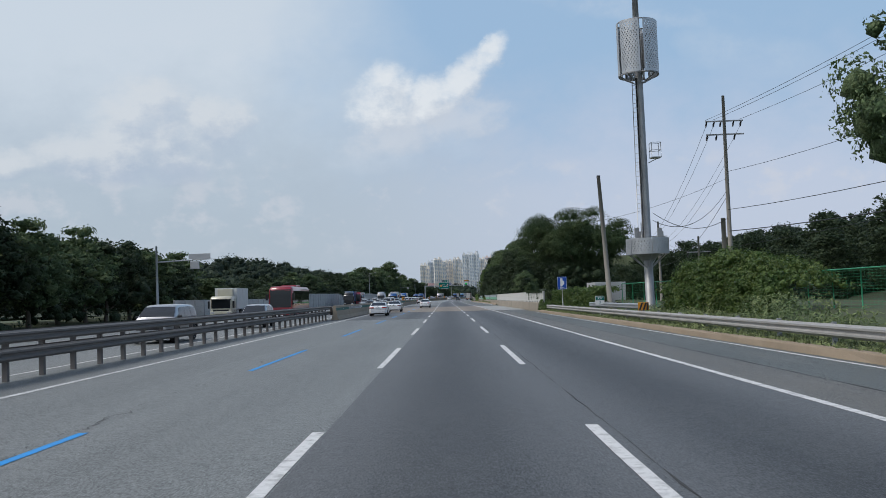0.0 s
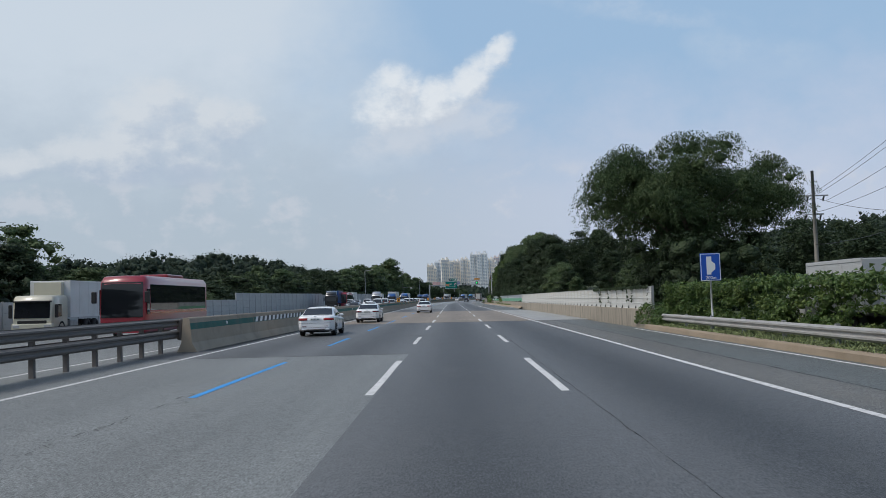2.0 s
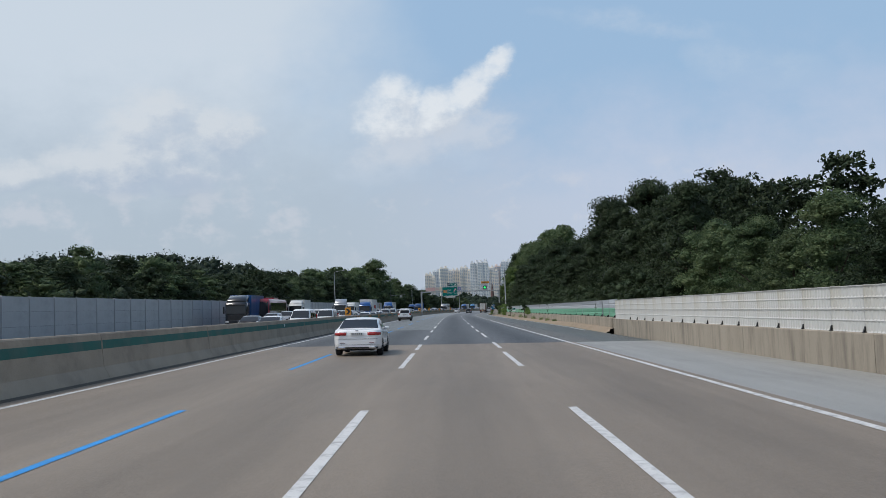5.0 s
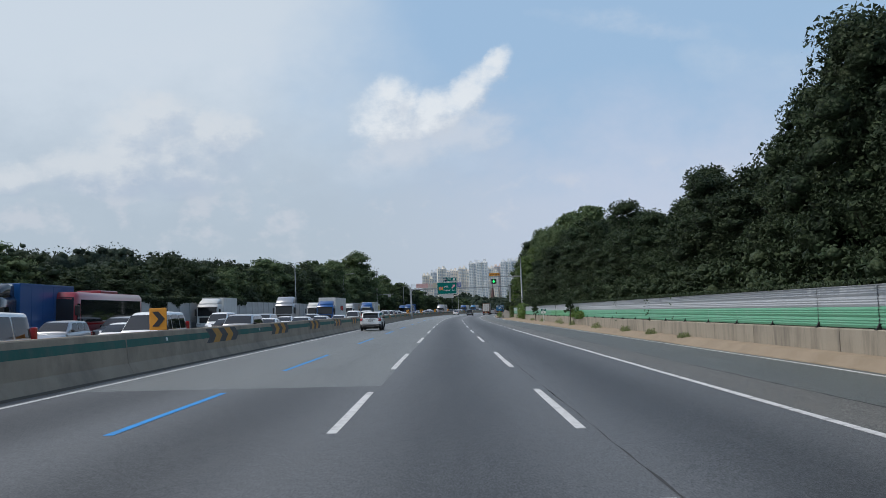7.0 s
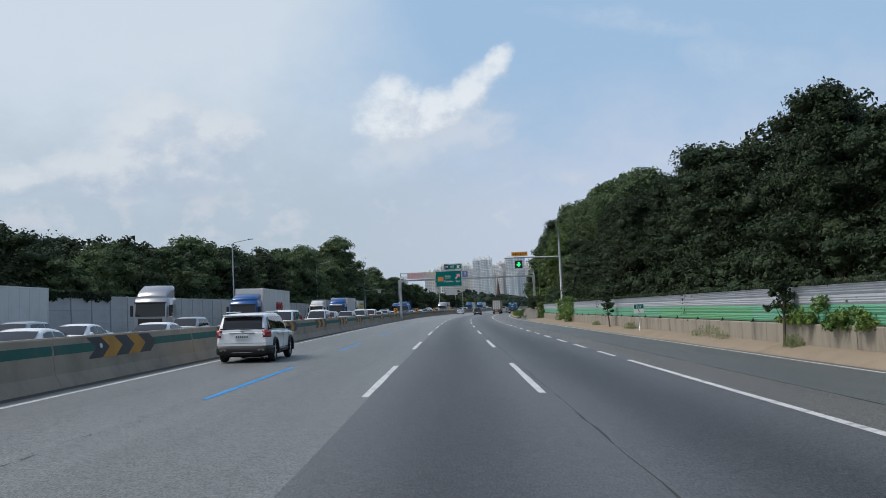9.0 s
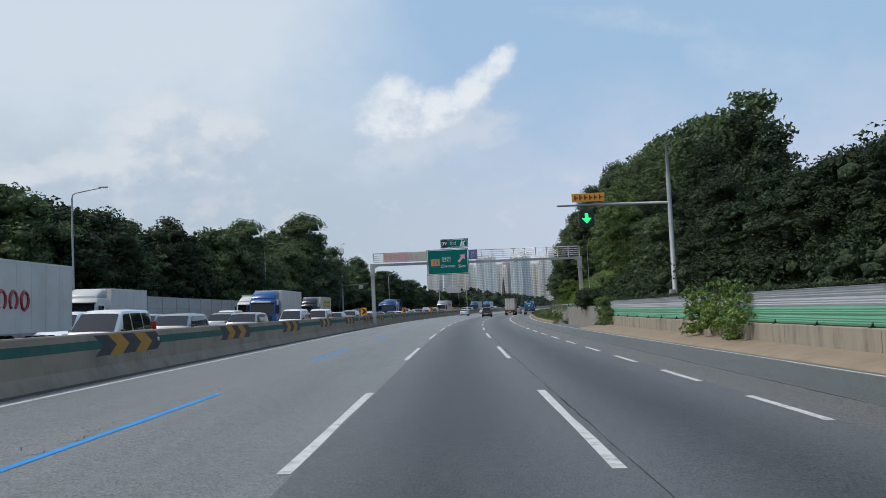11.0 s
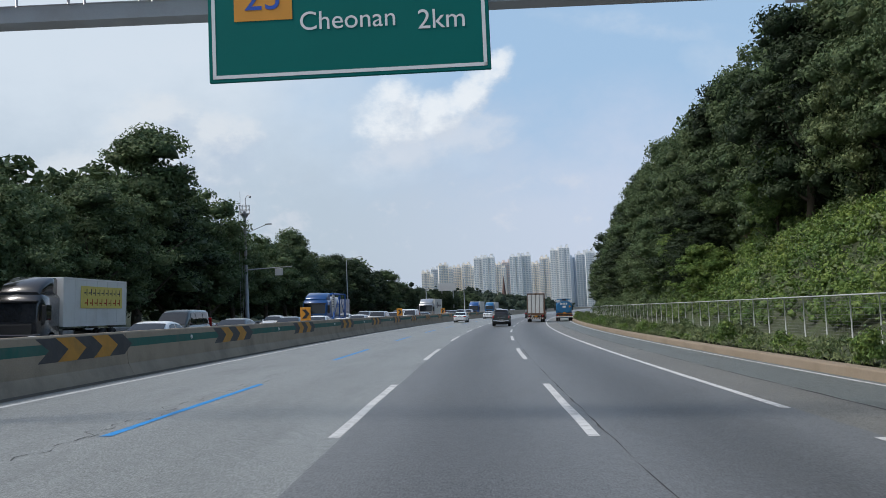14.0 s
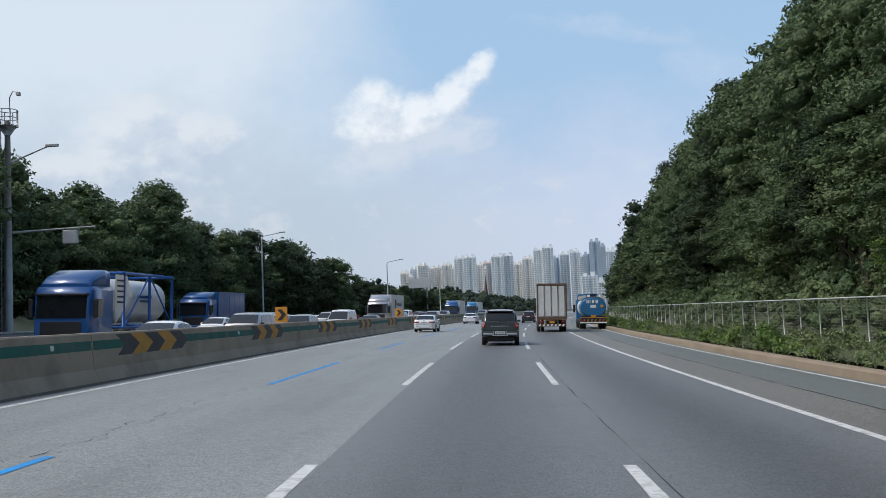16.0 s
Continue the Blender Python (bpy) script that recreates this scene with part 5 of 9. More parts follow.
def power_pole(s, u, z0, tall, arms, label, lean=(0.0, 0.0), rad=(0.19, 0.11), cap=False):
    p = thing("utility_pole", RM(s, u, z0), label, "utility pole", "utility poles")
    bm = bmesh.new()
    tube(bm, [(0, 0, -0.4), (lean[0], lean[1], tall)], list(rad), 12)
    part("shaft", bm, POLE_CONC, p)
    if cap:
        bm = bmesh.new()
        tube(bm, [(lean[0], lean[1], tall - 0.02), (lean[0], lean[1], tall + 0.14)], [rad[1] + 0.01, rad[1]], 12)
        part("cap", bm, BLACK, p, "black pole cap")
    for h, half, ins in arms:
        bm = bmesh.new()
        box(bm, (lean[0] - half, -0.05, h - 0.05), (lean[0] + half, 0.05, h + 0.05), 0.008)
        arm = part("crossarm", bm, GALV_DULL, p)
        for x in ins:
            bm = bmesh.new()
            tube(bm, [(lean[0] + x, 0, h - 0.05), (lean[0] + x - 0.04, 0.06, h - 0.2), (lean[0] + x - 0.07, 0.1, h - 0.42)], [0.05, 0.075, 0.05], 8)
            part("insulator", bm, BLACK, arm, "dark brown insulator string")
    return p


power_pole(77.0, 20.9, 0.6, 15.5, [(13.6, 1.4, (-1.3, -0.75, -0.25, 0.7, 1.25)), (12.6, 1.4, (-1.3, -0.6, 0.75))], "tall concrete utility pole with two crossarms", (0.1, 0))
power_pole(77.3, 20.6, 0.6, 6.4, [], "short concrete stub pole beside a utility pole", (0, 0), (0.2, 0.17))
power_pole(76.9, 11.9, 0.7, 9.6, [(6.4, 0.22, ())], "leaning concrete utility pole without crossarms", (-0.45, 0), (0.2, 0.13), True)
power_pole(126, 27.2, 0.0, 10.6, [(8.7, 1.1, (-1, -0.4, 0.8)), (7.3, 0.7, (-0.6, 0.5))], "distant concrete utility pole with crossarms", (0.05, 0))
power_pole(103, 25.8, 0.0, 7.2, [(5.6, 1.2, (-1.1, 1.0)), (4.4, 0.6, ())], "distant concrete utility pole with crossarms", (0.05, 0), (0.15, 0.1))
power_pole(141, 18.5, 0.0, 5.0, [], "short grey pole behind the noise wall", (0, 0), (0.09, 0.08))
power_pole(126.5, 15.2, 0.0, 5.2, [], "short concrete pole behind the noise wall", (0, 0), (0.10, 0.08))


def wire(a, b, sag, rad=0.014, label="thin dark overhead wire"):
    a, b = Vector([float(c) for c in a]), Vector([float(c) for c in b])
    pts = []
    for k in range(17):
        f = k / 16
        p = a.lerp(b, f)
        p.z -= sag * 4 * f * (1 - f)
        pts.append(p)
    bm = bmesh.new()
    tube(bm, pts, rad, 4)
    part("overhead_wire", bm, BLACK, label=label, category="wire", group="overhead wires")


for x, h in ((-1.3, 13.2), (-0.75, 13.2), (1.25, 13.2)):
    wire(R(77.0, 20.9 + x, 0.6 + h), R(126, 27.2 + x * 0.8, 8.3), 0.9)
    wire(R(77.0, 20.9 + x, 0.6 + h + 0.5), R(20, 24 + x, 14.6), 0.8)
wire(R(77, 20.9, 10.4), R(20, 24, 10.6), 0.9)
wire(R(77, 20.9, 7.6), R(20, 24, 7.4), 0.7, 0.02)
wire(R(77, 20.9, 6.0), R(20, 24, 5.6), 0.5, 0.03)
wire(R(77, 20.9, 9.0), R(69.4, 13.6, 6.4), 1.3, 0.02)
wire(R(77, 20.9, 7.0), R(69.4, 13.6, 6.9), 0.9, 0.02)
wire(R(77, 20.9, 11.0), R(126, 27.2, 7.4), 1.2)
wire(R(77, 20.9, 8.6), R(126, 27.2, 5.0), 1.4, 0.02)
wire(R(76.9, 11.5, 7.1), R(77, 20.9, 9.9), 0.3, 0.01)
wire(R(126, 27.2, 9.0), R(210, 40, 12.0), 1.0)
wire(R(103, 25.8, 5.6), R(20, 32, 8.6), 0.9)
wire(R(103, 25.8, 5.5), R(126, 27.2, 8.6), 0.5)

# ---- roadside signs ----
bs = thing("bay_sign", RM(96.6, 10.9, 0), "blue lay-by sign with a white symbol on a post", "sign")
bm = bmesh.new()
tube(bm, [(0, 0.06, -0.1), (0, 0.06, 3.3)], 0.045, 8)
part("post", bm, GALV, bs)
bm = bmesh.new()
box(bm, (-0.44, -0.02, 2.22), (0.44, 0.02, 3.42), 0.02)
pl = part("board", bm, SIGN_BLUE, bs)
bm = bmesh.new()
w = 0.025
for a, b, c, d in ((-0.42, 0.42, 2.24, 2.24 + w), (-0.42, 0.42, 3.40 - w, 3.40), (-0.42, -0.42 + w, 2.24, 3.4), (0.42 - w, 0.42, 2.24, 3.4)):
    box(bm, (a, -0.026, c), (b, -0.02, d))
part("border", bm, SIGN_WHITE, pl, "white border line")
bm = bmesh.new()
prism(bm, [(-0.17, 2.5), (0.02, 2.5), (0.02, 2.58), (0.2, 2.72), (0.2, 2.95), (0.05, 3.08), (0.05, 3.28), (-0.17, 3.28)], -0.028, -0.02)
part("symbol", bm, SIGN_WHITE, pl, "white lay-by symbol")
letters("200m", 0.2, SIGN_WHITE, pl, pose(0, -0.026, 2.36))


def km_sign(s, u, z, small, back=False):
    k = thing("kilometre_post", RM(s, u, z), "small green and white kilometre marker plate", "sign", "kilometre markers")
    bm = bmesh.new()
    tube(bm, [(0, 0.04, -1.0), (0, 0.04, 0.4)], 0.03, 6)
    part("post", bm, GALV, k)
    bm = bmesh.new()
    box(bm, (-0.3, -0.015, 0), (0.3, 0.015, 0.56), 0.02)
    pl = part("board", bm, SIGN_WHITE, k)
    bm = bmesh.new()
    box(bm, (-0.28, -0.022, 0.28), (0.28, -0.015, 0.54))
    part("green_field", bm, SIGN_GREEN, pl, "green upper field")
    letters("337", 0.24, SIGN_WHITE, pl, pose(0, -0.025, 0.41))
    letters(small, 0.24, SIGN_GREEN, pl, pose(0, -0.019, 0.14))


km_sign(69.9, 9.95, 1.0, "3")
km_sign(404.5, 11.9, 1.55, "6")
km_sign(300.0, 10.9, 1.25, "5")


# ---- fences ----
def mesh_fence(name, s0, s1, u, z, tall, step, post_mat, wire_mat, label, rows=9, gap=0.22, rail=0.03, rt=0.03):
    f = thing(name, Matrix(), label, "fence", kind="structure")
    n = int((s1 - s0) / step)
    uu = u if callable(u) else (lambda s: u)
    for k in range(n + 1):
        s = s0 + k * step
        bm = bmesh.new()
        tube(bm, [R(s, uu(s), z - 0.3), R(s, uu(s), z + tall)], rt, 6)
        part("post", bm, post_mat, f)
    ss = np.arange(s0, s1 + 0.1, step)
    bm = bmesh.new()
    tube(bm, [R(s, uu(s), z + tall) for s in ss], rail, 5)
    part("top_rail", bm, post_mat, f, "pale top rail")
    bm = bmesh.new()
    for r in range(rows):
        zz = z + tall * (r + 0.3) / rows
        a = [bm.verts.new(R(s, uu(s), zz)) for s in ss]
        b = [bm.verts.new(R(s, uu(s), zz + 0.007)) for s in ss]
        for k in range(len(ss) - 1):
            bm.faces.new((a[k], a[k + 1], b[k + 1], b[k]))
    s = s0
    while s < min(s1, s0 + 120):
        a, b, c, d = (bm.verts.new(R(s, uu(s), z)), bm.verts.new(R(s + 0.007, uu(s), z)), bm.verts.new(R(s + 0.007, uu(s), z + tall)), bm.verts.new(R(s, uu(s), z + tall)))
        bm.faces.new((a, b, c, d))
        s += gap
    part("wire_mesh", bm, wire_mat, f, "wire mesh")
    return f


mesh_fence("green_fence", 30.0, 78.0, lambda s: float(np.interp(s, [30, 60, 78], [16, 15.2, 13.0])), 0.75, 1.65, 2.4, FENCE_GREEN, FENCE_GREEN, "bright green wire mesh fence on green posts", 14, 0.3)
mesh_fence("chain_fence", 405.0, 620.0, lambda s: float(np.interp(s, [405, 445, 620], [13.2, 13.6, 13.8])), 0.45, 1.72, 2.5, FENCE_PALE, GALV_DULL, "pale steel chain-link fence along the slope", 14, 0.16, 0.030, 0.028)
bm = bmesh.new()
tube(bm, [R(405.0, 13.2, 2.17), R(400, 13.6, 2.3), R(394, 13.9, 2.9), R(388, 14.6, 3.6), R(378, 15.2, 4.6)], 0.03, 6)
for s_, u_, z_ in ((400, 13.6, 2.3), (394, 13.9, 2.9), (388, 14.6, 3.6), (378, 15.2, 4.6)):
    tube(bm, [R(s_, u_, z_ - 1.3), R(s_, u_, z_)], 0.03, 6)
part("fence_rail", bm, FENCE_PALE, label="pale steel rail climbing the ivy slope", category="fence", kind="structure")

# ---- the far side: noise wall, lamps, masts ----
left_wall = thing("noise_wall_far", Matrix(), "long grey panel noise wall beyond the opposite lanes", "noise wall", kind="structure")


def lwall_top(s):
    return 2.15 if s < 181 else float(np.interp(s, [181, 227, 273, 319, 363, 420], [3.05, 3.15, 3.3, 3.45, 3.55, 3.2]))


s = 108.0
while s < 418:
    h = lwall_top(s + 2)
    z = 0.0
    for q in range(3):
        bm = bmesh.new()
        a, b = R(s + 0.03, -29.5, z), R(s + 3.97, -29.5, z)
        y = float(np.linalg.norm(b - a))
        box(bm, (-0.06, 0, 0.004), (0.06, y, h / 3 - 0.004), 0.006)
        part("panel", bm, PANEL_GREY, left_wall, at=RM(s + 0.03, -29.5, z))
        z += h / 3
    o = new("post", post_mesh("post", h + 0.04, 0.13, 0.07, PANEL_GREY))
    o.parent, o.matrix_basis = left_wall, RM(s, -29.42, 0)
    s += 4.0
ribbon("verge_far", -60, FAR, [(-80, -2.4), (-50, 0.2), (-31, 0.1), (-29.2, 0.02)], SOIL, 6.0, jit=0.05, label="rough earth and scrub beyond the opposite lanes", category="verge")
rail3 = thing("guardrail_far", Matrix(), "steel guardrail at the far edge of the opposite lanes", "guardrail", kind="structure")
w_beam("beam", 418, 640, -28.6, 0.4, GALV_DULL, rail3, "long corrugated beam", 1, 1.2, 1.1)


def street_lamp(s, u, tall, arm=2.6, side=1):
    l = thing("street_lamp", RM(s, u, 0), "slim grey street lamp with a bent arm", "street lamp", "street lamps")
    bm = bmesh.new()
    tube(bm, [(0, 0, -0.2), (0, 0, tall - 0.5), (0.06 * side, 0, tall - 0.15), (0.3 * side, 0, tall), (arm * side, 0, tall + 0.35)], [0.11, 0.075, 0.065, 0.055, 0.04], 8)
    part("pole", bm, STEEL_GREY, l)
    bm = bmesh.new()
    box(bm, ((arm - 0.1) * side - 0.3, -0.11, tall + 0.3), ((arm - 0.1) * side + 0.4, 0.11, tall + 0.42), 0.03)
    part("head", bm, STEEL_GREY, l, "flat lamp head")


for s, u, h in ((371, -30.6, 11.5), (433, -30.4, 11.4), (540, -29.6, 10.9), (588, -24.0, 10.2), (640, -24, 10.5)):
    street_lamp(s, u, h)


def far_gantry(s, u, tall, arm_z, reach, rich):
    g = thing("camera_gantry", RM(s, u, 0), "grey cantilever mast with a small sign over the far lanes", "gantry", "far masts")
    bm = bmesh.new()
    tube(bm, [(0, 0, -0.2), (0, 0, tall)], [0.16, 0.1] if rich else [0.27, 0.16], 12)
    part("mast", bm, STEEL_GREY if rich else GALV_DULL, g)
    bm = bmesh.new()
    tube(bm, [(0, 0, arm_z), (reach, 0, arm_z + 0.15)], [0.07, 0.045], 8)
    if rich:
        tube(bm, [(reach, 0, arm_z + 0.15), (reach + 0.8, 0, arm_z + 0.12)], 0.03, 6)
    part("arm", bm, STEEL_GREY, g)
    bm = bmesh.new()
    box(bm, (reach * 0.72 - 0.45, -0.15, arm_z - 0.85), (reach * 0.72 + 0.45, 0.15, arm_z - 0.02), 0.03)
    part("box", bm, BOX_GREY, g, "pale grey device box")
    if rich:
        bm = bmesh.new()
        box(bm, (reach * 0.66 - 0.3, -0.05, arm_z + 0.2), (reach * 0.66 + 2.0, 0.05, arm_z + 0.75), 0.01)
        part("plate", bm, BOX_GREY, g, "long pale sign plate seen from behind")
    return g


far_gantry(106, -30.6, 7.9, 6.2, 5.6, True)
mast = far_gantry(488.5, -30.0, 13.9, 6.85, 5.6, False)
bm = bmesh.new()
for x in (-0.75, -0.45):
    tube(bm, [(x, 0, 0.5), (x, 0, 14.0)], 0.03, 5)
for k in range(26):
    tube(bm, [(-0.75, 0, 0.9 + 0.5 * k), (-0.45, 0, 0.9 + 0.5 * k)], 0.018, 5)
for z in (13.6, 14.1, 14.6):
    tube(bm, [(0.62 * math.cos(a), 0.62 * math.sin(a), z) for a in np.linspace(0, 2 * math.pi, 13)], 0.03, 5)
for a in np.linspace(0, 2 * math.pi, 9)[:-1]:
    tube(bm, [(0.62 * math.cos(a), 0.62 * math.sin(a), 13.55), (0.62 * math.cos(a), 0.62 * math.sin(a), 14.6)], 0.03, 5)
tube(bm, [(-0.5, 0, 13.6), (-0.5, 0, 16.3)], 0.02, 5)
tube(bm, [(0, 0, 13.0), (0, 0, 13.5), (0, 0, 13.58)], [0.17, 0.5, 0.56], 12)
part("cage", bm, GALV_DULL, mast, "railed crow's nest and ladder")
bm = bmesh.new()
tube(bm, [(0.15, 0, 14.0), (0.15, 0, 15.4), (0.35, 0, 15.8), (0.7, 0, 15.75)], 0.04, 6)
box(bm, (0.6, -0.12, 15.5), (0.85, 0.12, 15.75), 0.04)
part("camera", bm, GALV_DULL, mast, "small camera on a hook")
bm = bmesh.new()
tube(bm, [(0, 0, 11.2), (2.7, 0, 12.2)], [0.06, 0.04], 6)
box(bm, (2.5, -0.1, 12.13), (3.3, 0.1, 12.3), 0.02)
part("lamp_arm", bm, STEEL_GREY, mast, "slanted lamp arm")

# ---- trees and plants ----


def leaf_blades(cen, nrm, size, rng, flat=0.36, droop=0.0, aspect=0.55):
    """Corners of many small pointed leaves, one blade each, round the given places."""
    n = len(cen)
    nrm = nrm + rng.randn(n, 3) * flat
    nrm /= np.linalg.norm(nrm, axis=1, keepdims=True) + 1e-9
    t = rng.randn(n, 3)
    t[:, 2] -= droop
    t -= nrm * (t * nrm).sum(1, keepdims=True)
    t /= np.linalg.norm(t, axis=1, keepdims=True) + 1e-9
    b = np.cross(nrm, t)
    sz = size * (0.6 + 0.8 * rng.rand(n, 1))
    return np.stack([cen - t * sz * 0.5 - b * sz * aspect * 0.45, cen - t * sz * 0.35 + b * sz * aspect * 0.55, cen + t * sz * 0.55], 1).reshape(-1, 3)


def leaves(name, cen, nrm, size, material, rng, flat=0.36, droop=0.0, aspect=0.55):
    v = leaf_blades(cen, nrm, size, rng, flat, droop, aspect)
    return raw_mesh(name, v, np.arange(len(v)).reshape(-1, 3), material)


def crown_points(rng, blobs, n):
    """Leaf places on the skins of many overlapping clumps: (cx, cy, cz, r) rows."""
    blobs = np.array(blobs, float)
    w = blobs[:, 3] ** 2
    k = rng.choice(len(blobs), n, p=w / w.sum())
    d = rng.randn(n, 3)
    d /= np.linalg.norm(d, axis=1, keepdims=True)
    d[:, 2] = np.where(d[:, 2] < -0.35, -d[:, 2] * 0.5, d[:, 2])
    d /= np.linalg.norm(d, axis=1, keepdims=True)
    r = blobs[k, 3] * (0.62 + 0.52 * rng.rand(n) ** 0.7)
    return blobs[k, :3] + d * r[:, None] * np.array([1, 1, 0.85]), d


_bm = bmesh.new()
bmesh.ops.create_icosphere(_bm, subdivisions=1, radius=1.0)
_bm.verts.ensure_lookup_table()
BALL_V, BALL_F = np.array([v.co[:] for v in _bm.verts]), np.array([[v.index for v in f.verts] for f in _bm.faces])
_bm.free()


def clump_cores(rng, blobs, fill=0.9, rough=0.2):
    """The dense inner twigs and leaves of clumps: uneven lumps that the outer leaves cover."""
    blobs = np.array(blobs, float)
    n, k = len(blobs), len(BALL_V)
    r = blobs[:, 3, None] * fill * (1 + rough * rng.randn(n, k))
    v = blobs[:, None, :3] + BALL_V[None] * r[..., None] * np.array([1, 1, 0.85])
    f = BALL_F[None] + (np.arange(n) * k)[:, None, None]
    return v.reshape(-1, 3), f.reshape(-1, 3)


def leafy(name, blobs, n, size, material, rng, flat=0.8, droop=0.3, aspect=0.7, fill=0.6, extra=None):
    """A mass of foliage: clumps with their cores, and leaves on and round them. extra: more leaf places with their directions."""
    cv, cf = clump_cores(rng, blobs, fill)
    c, d = crown_points(rng, blobs, n)
    if extra is not None:
        c, d = np.concatenate([c, extra[0]]), np.concatenate([d, extra[1]])
    lv = leaf_blades(c, d, size, rng, flat, droop, aspect)
    f = np.concatenate([cf, np.arange(len(lv)).reshape(-1, 3) + len(cv)])
    return raw_mesh(name, np.concatenate([cv, lv]), f, material, smooth=True)


def make_tree(seed, tall, wide, low, n, size, material, limbs=6, clumps=46):
    """A broadleaf tree: trunk with limbs, and boughs of leaf clumps with gaps between them. Returns (trunk mesh, crown mesh)."""
    rng = np.random.RandomState(seed)
    blobs = []
    for k in range(clumps):
        a, h = rng.rand() * 2 * math.pi, rng.rand() ** 0.8
        env = math.sin(math.pi * (0.22 + 0.70 * h))
        rr = wide * (0.35 + 0.65 * rng.rand()) * max(0.25, env)
        blobs.append((rr * math.cos(a), rr * math.sin(a), low + (tall - low) * h - 0.4, wide * (0.13 + 0.22 * rng.rand() ** 1.5)))
    for h, rr in ((0.14, 0.42), (0.32, 0.52), (0.50, 0.52), (0.66, 0.44), (0.80, 0.33), (0.91, 0.22)):
        blobs.append((wide * 0.12 * rng.randn(), wide * 0.12 * rng.randn(), low + (tall - low) * h, wide * rr))
    crown = leafy("crown", blobs, n, size, material, rng)
    bm = bmesh.new()
    lean = rng.randn(2) * 0.25
    tube(bm, [(0, 0, -0.5), (lean[0] * 0.4, lean[1] * 0.4, low * 0.6), (lean[0], lean[1], low + (tall - low) * 0.5), (lean[0], lean[1], tall * 0.86)], [0.024 * tall, 0.018 * tall, 0.009 * tall, 0.01], 8)
    for k in range(limbs):
        a, h = k * 2.4 + rng.rand(), low * 0.7 + (tall - low) * 0.45 * k / limbs
        b = blobs[rng.randint(len(blobs))]
        tube(bm, [(lean[0] * 0.6, lean[1] * 0.6, h), (wide * 0.3 * math.cos(a), wide * 0.3 * math.sin(a), h + tall * 0.08), (wide * 0.7 * math.cos(a), wide * 0.7 * math.sin(a), h + tall * 0.2)], [0.009 * tall, 0.006 * tall, 0.01], 5)
    me = bpy.data.meshes.new("trunk")
    bm.to_mesh(me)
    bm.free()
    me.materials.append(BARK)
    return me, crown


HI = [make_tree(10 + k, 10.5 + 0.4 * k, 3.3, 2.0, 11500, 0.19, LEAF_DARK if k % 2 else LEAF_MID, clumps=72) for k in range(4)]
MID = [make_tree(30 + k, 10.5, 3.5, 2.0, 4200, 0.29, LEAF_DARK if k % 3 else LEAF_MID, 4, 56) for k in range(4)]
LOW = [make_tree(50 + k, 10.5, 3.8, 1.5, 1300, 0.50, LEAF_DARK, 3, 40) for k in range(3)]
VINE = [make_tree(70 + k, 9.0, 3.2, 0.6, 9000, 0.20, LEAF_PALE if k else LEAF_HEDGE, 4, 60) for k in range(2)]


def plant_tree(pair, m, label, group, name="tree"):
    t = thing(name, m, label, "tree", group)
    for nm, me in zip(("trunk", "crown"), pair):
        o = new(nm, me)
        o.parent = t
    return t


rng = np.random.RandomState(5)
MASS, MASS_HILL = [], []


def join_crowns(name, rows, label, material):
    """One mass of foliage out of many crowns standing behind the front trees."""
    out = []
    for me, m in rows:
        co = np.zeros(len(me.vertices) * 3, np.float32)
        me.vertices.foreach_get("co", co)
        a = np.array(m)
        out.append(co.reshape(-1, 3) @ a[:3, :3].T + a[:3, 3])
    v = np.concatenate(out)
    tagged(new(name, raw_mesh(name, v, np.arange(len(v)).reshape(-1, 3), material)), label, "woods", kind="stuff")



def scaled(s, u, z, k, kz):
    p = R(s, u, z)
    return Matrix.LocRotScale(Vector([float(c) for c in p]), Euler((0.03 * rng.randn(), 0.03 * rng.randn(), rng.rand() * 6.28)), Vector((k, k, kz)))


# slope on the right: low behind the walls, a steep ivy bank further on
def bank(s, u):
    """Height of the ground on the right."""
    steep = float(np.interp(s, [368, 384, 560, 640], [0, 1, 1, 0.4]))
    a = float(np.interp(u, [10.5, 12.5, 15, 24, 40, 90], [0.3, 0.7, 1.0, 2.6, 5.0, 6.0]))
    b = float(np.interp(u, [10.5, 11.5, 13.8, 17.5, 22, 32, 60, 90], [0.25, 0.35, 0.6, 4.9, 7.5, 12, 17, 17]))
    b2 = float(np.interp(u, [10.5, 12.2, 14, 18, 22, 32, 60, 90], [0.3, 1.8, 2.6, 5.4, 7.5, 12, 17, 17]))
    near = float(np.interp(s, [396, 406], [1, 0]))
    return a * (1 - steep) + (b * (1 - near) + b2 * near) * steep


BU = [10.5, 11.5, 12.5, 13.8, 15, 16.5, 18, 20, 22, 26, 32, 40, 60, 90]
ribbon("bank", 196, 640, lambda s: [(max(u, wall_u(min(s, 376)) + 0.25) if s < 376 else (max(u, 12.6) if s < 397 else max(u, edge_u(s) + 0.75 + 0.05 * i)), bank(s, u) - (0.35 if u > 13.8 else 0.0)) for i, u in enumerate(BU)], SOIL, 3.0, jit=0.04, label="earth bank rising beside the road", category="bank")

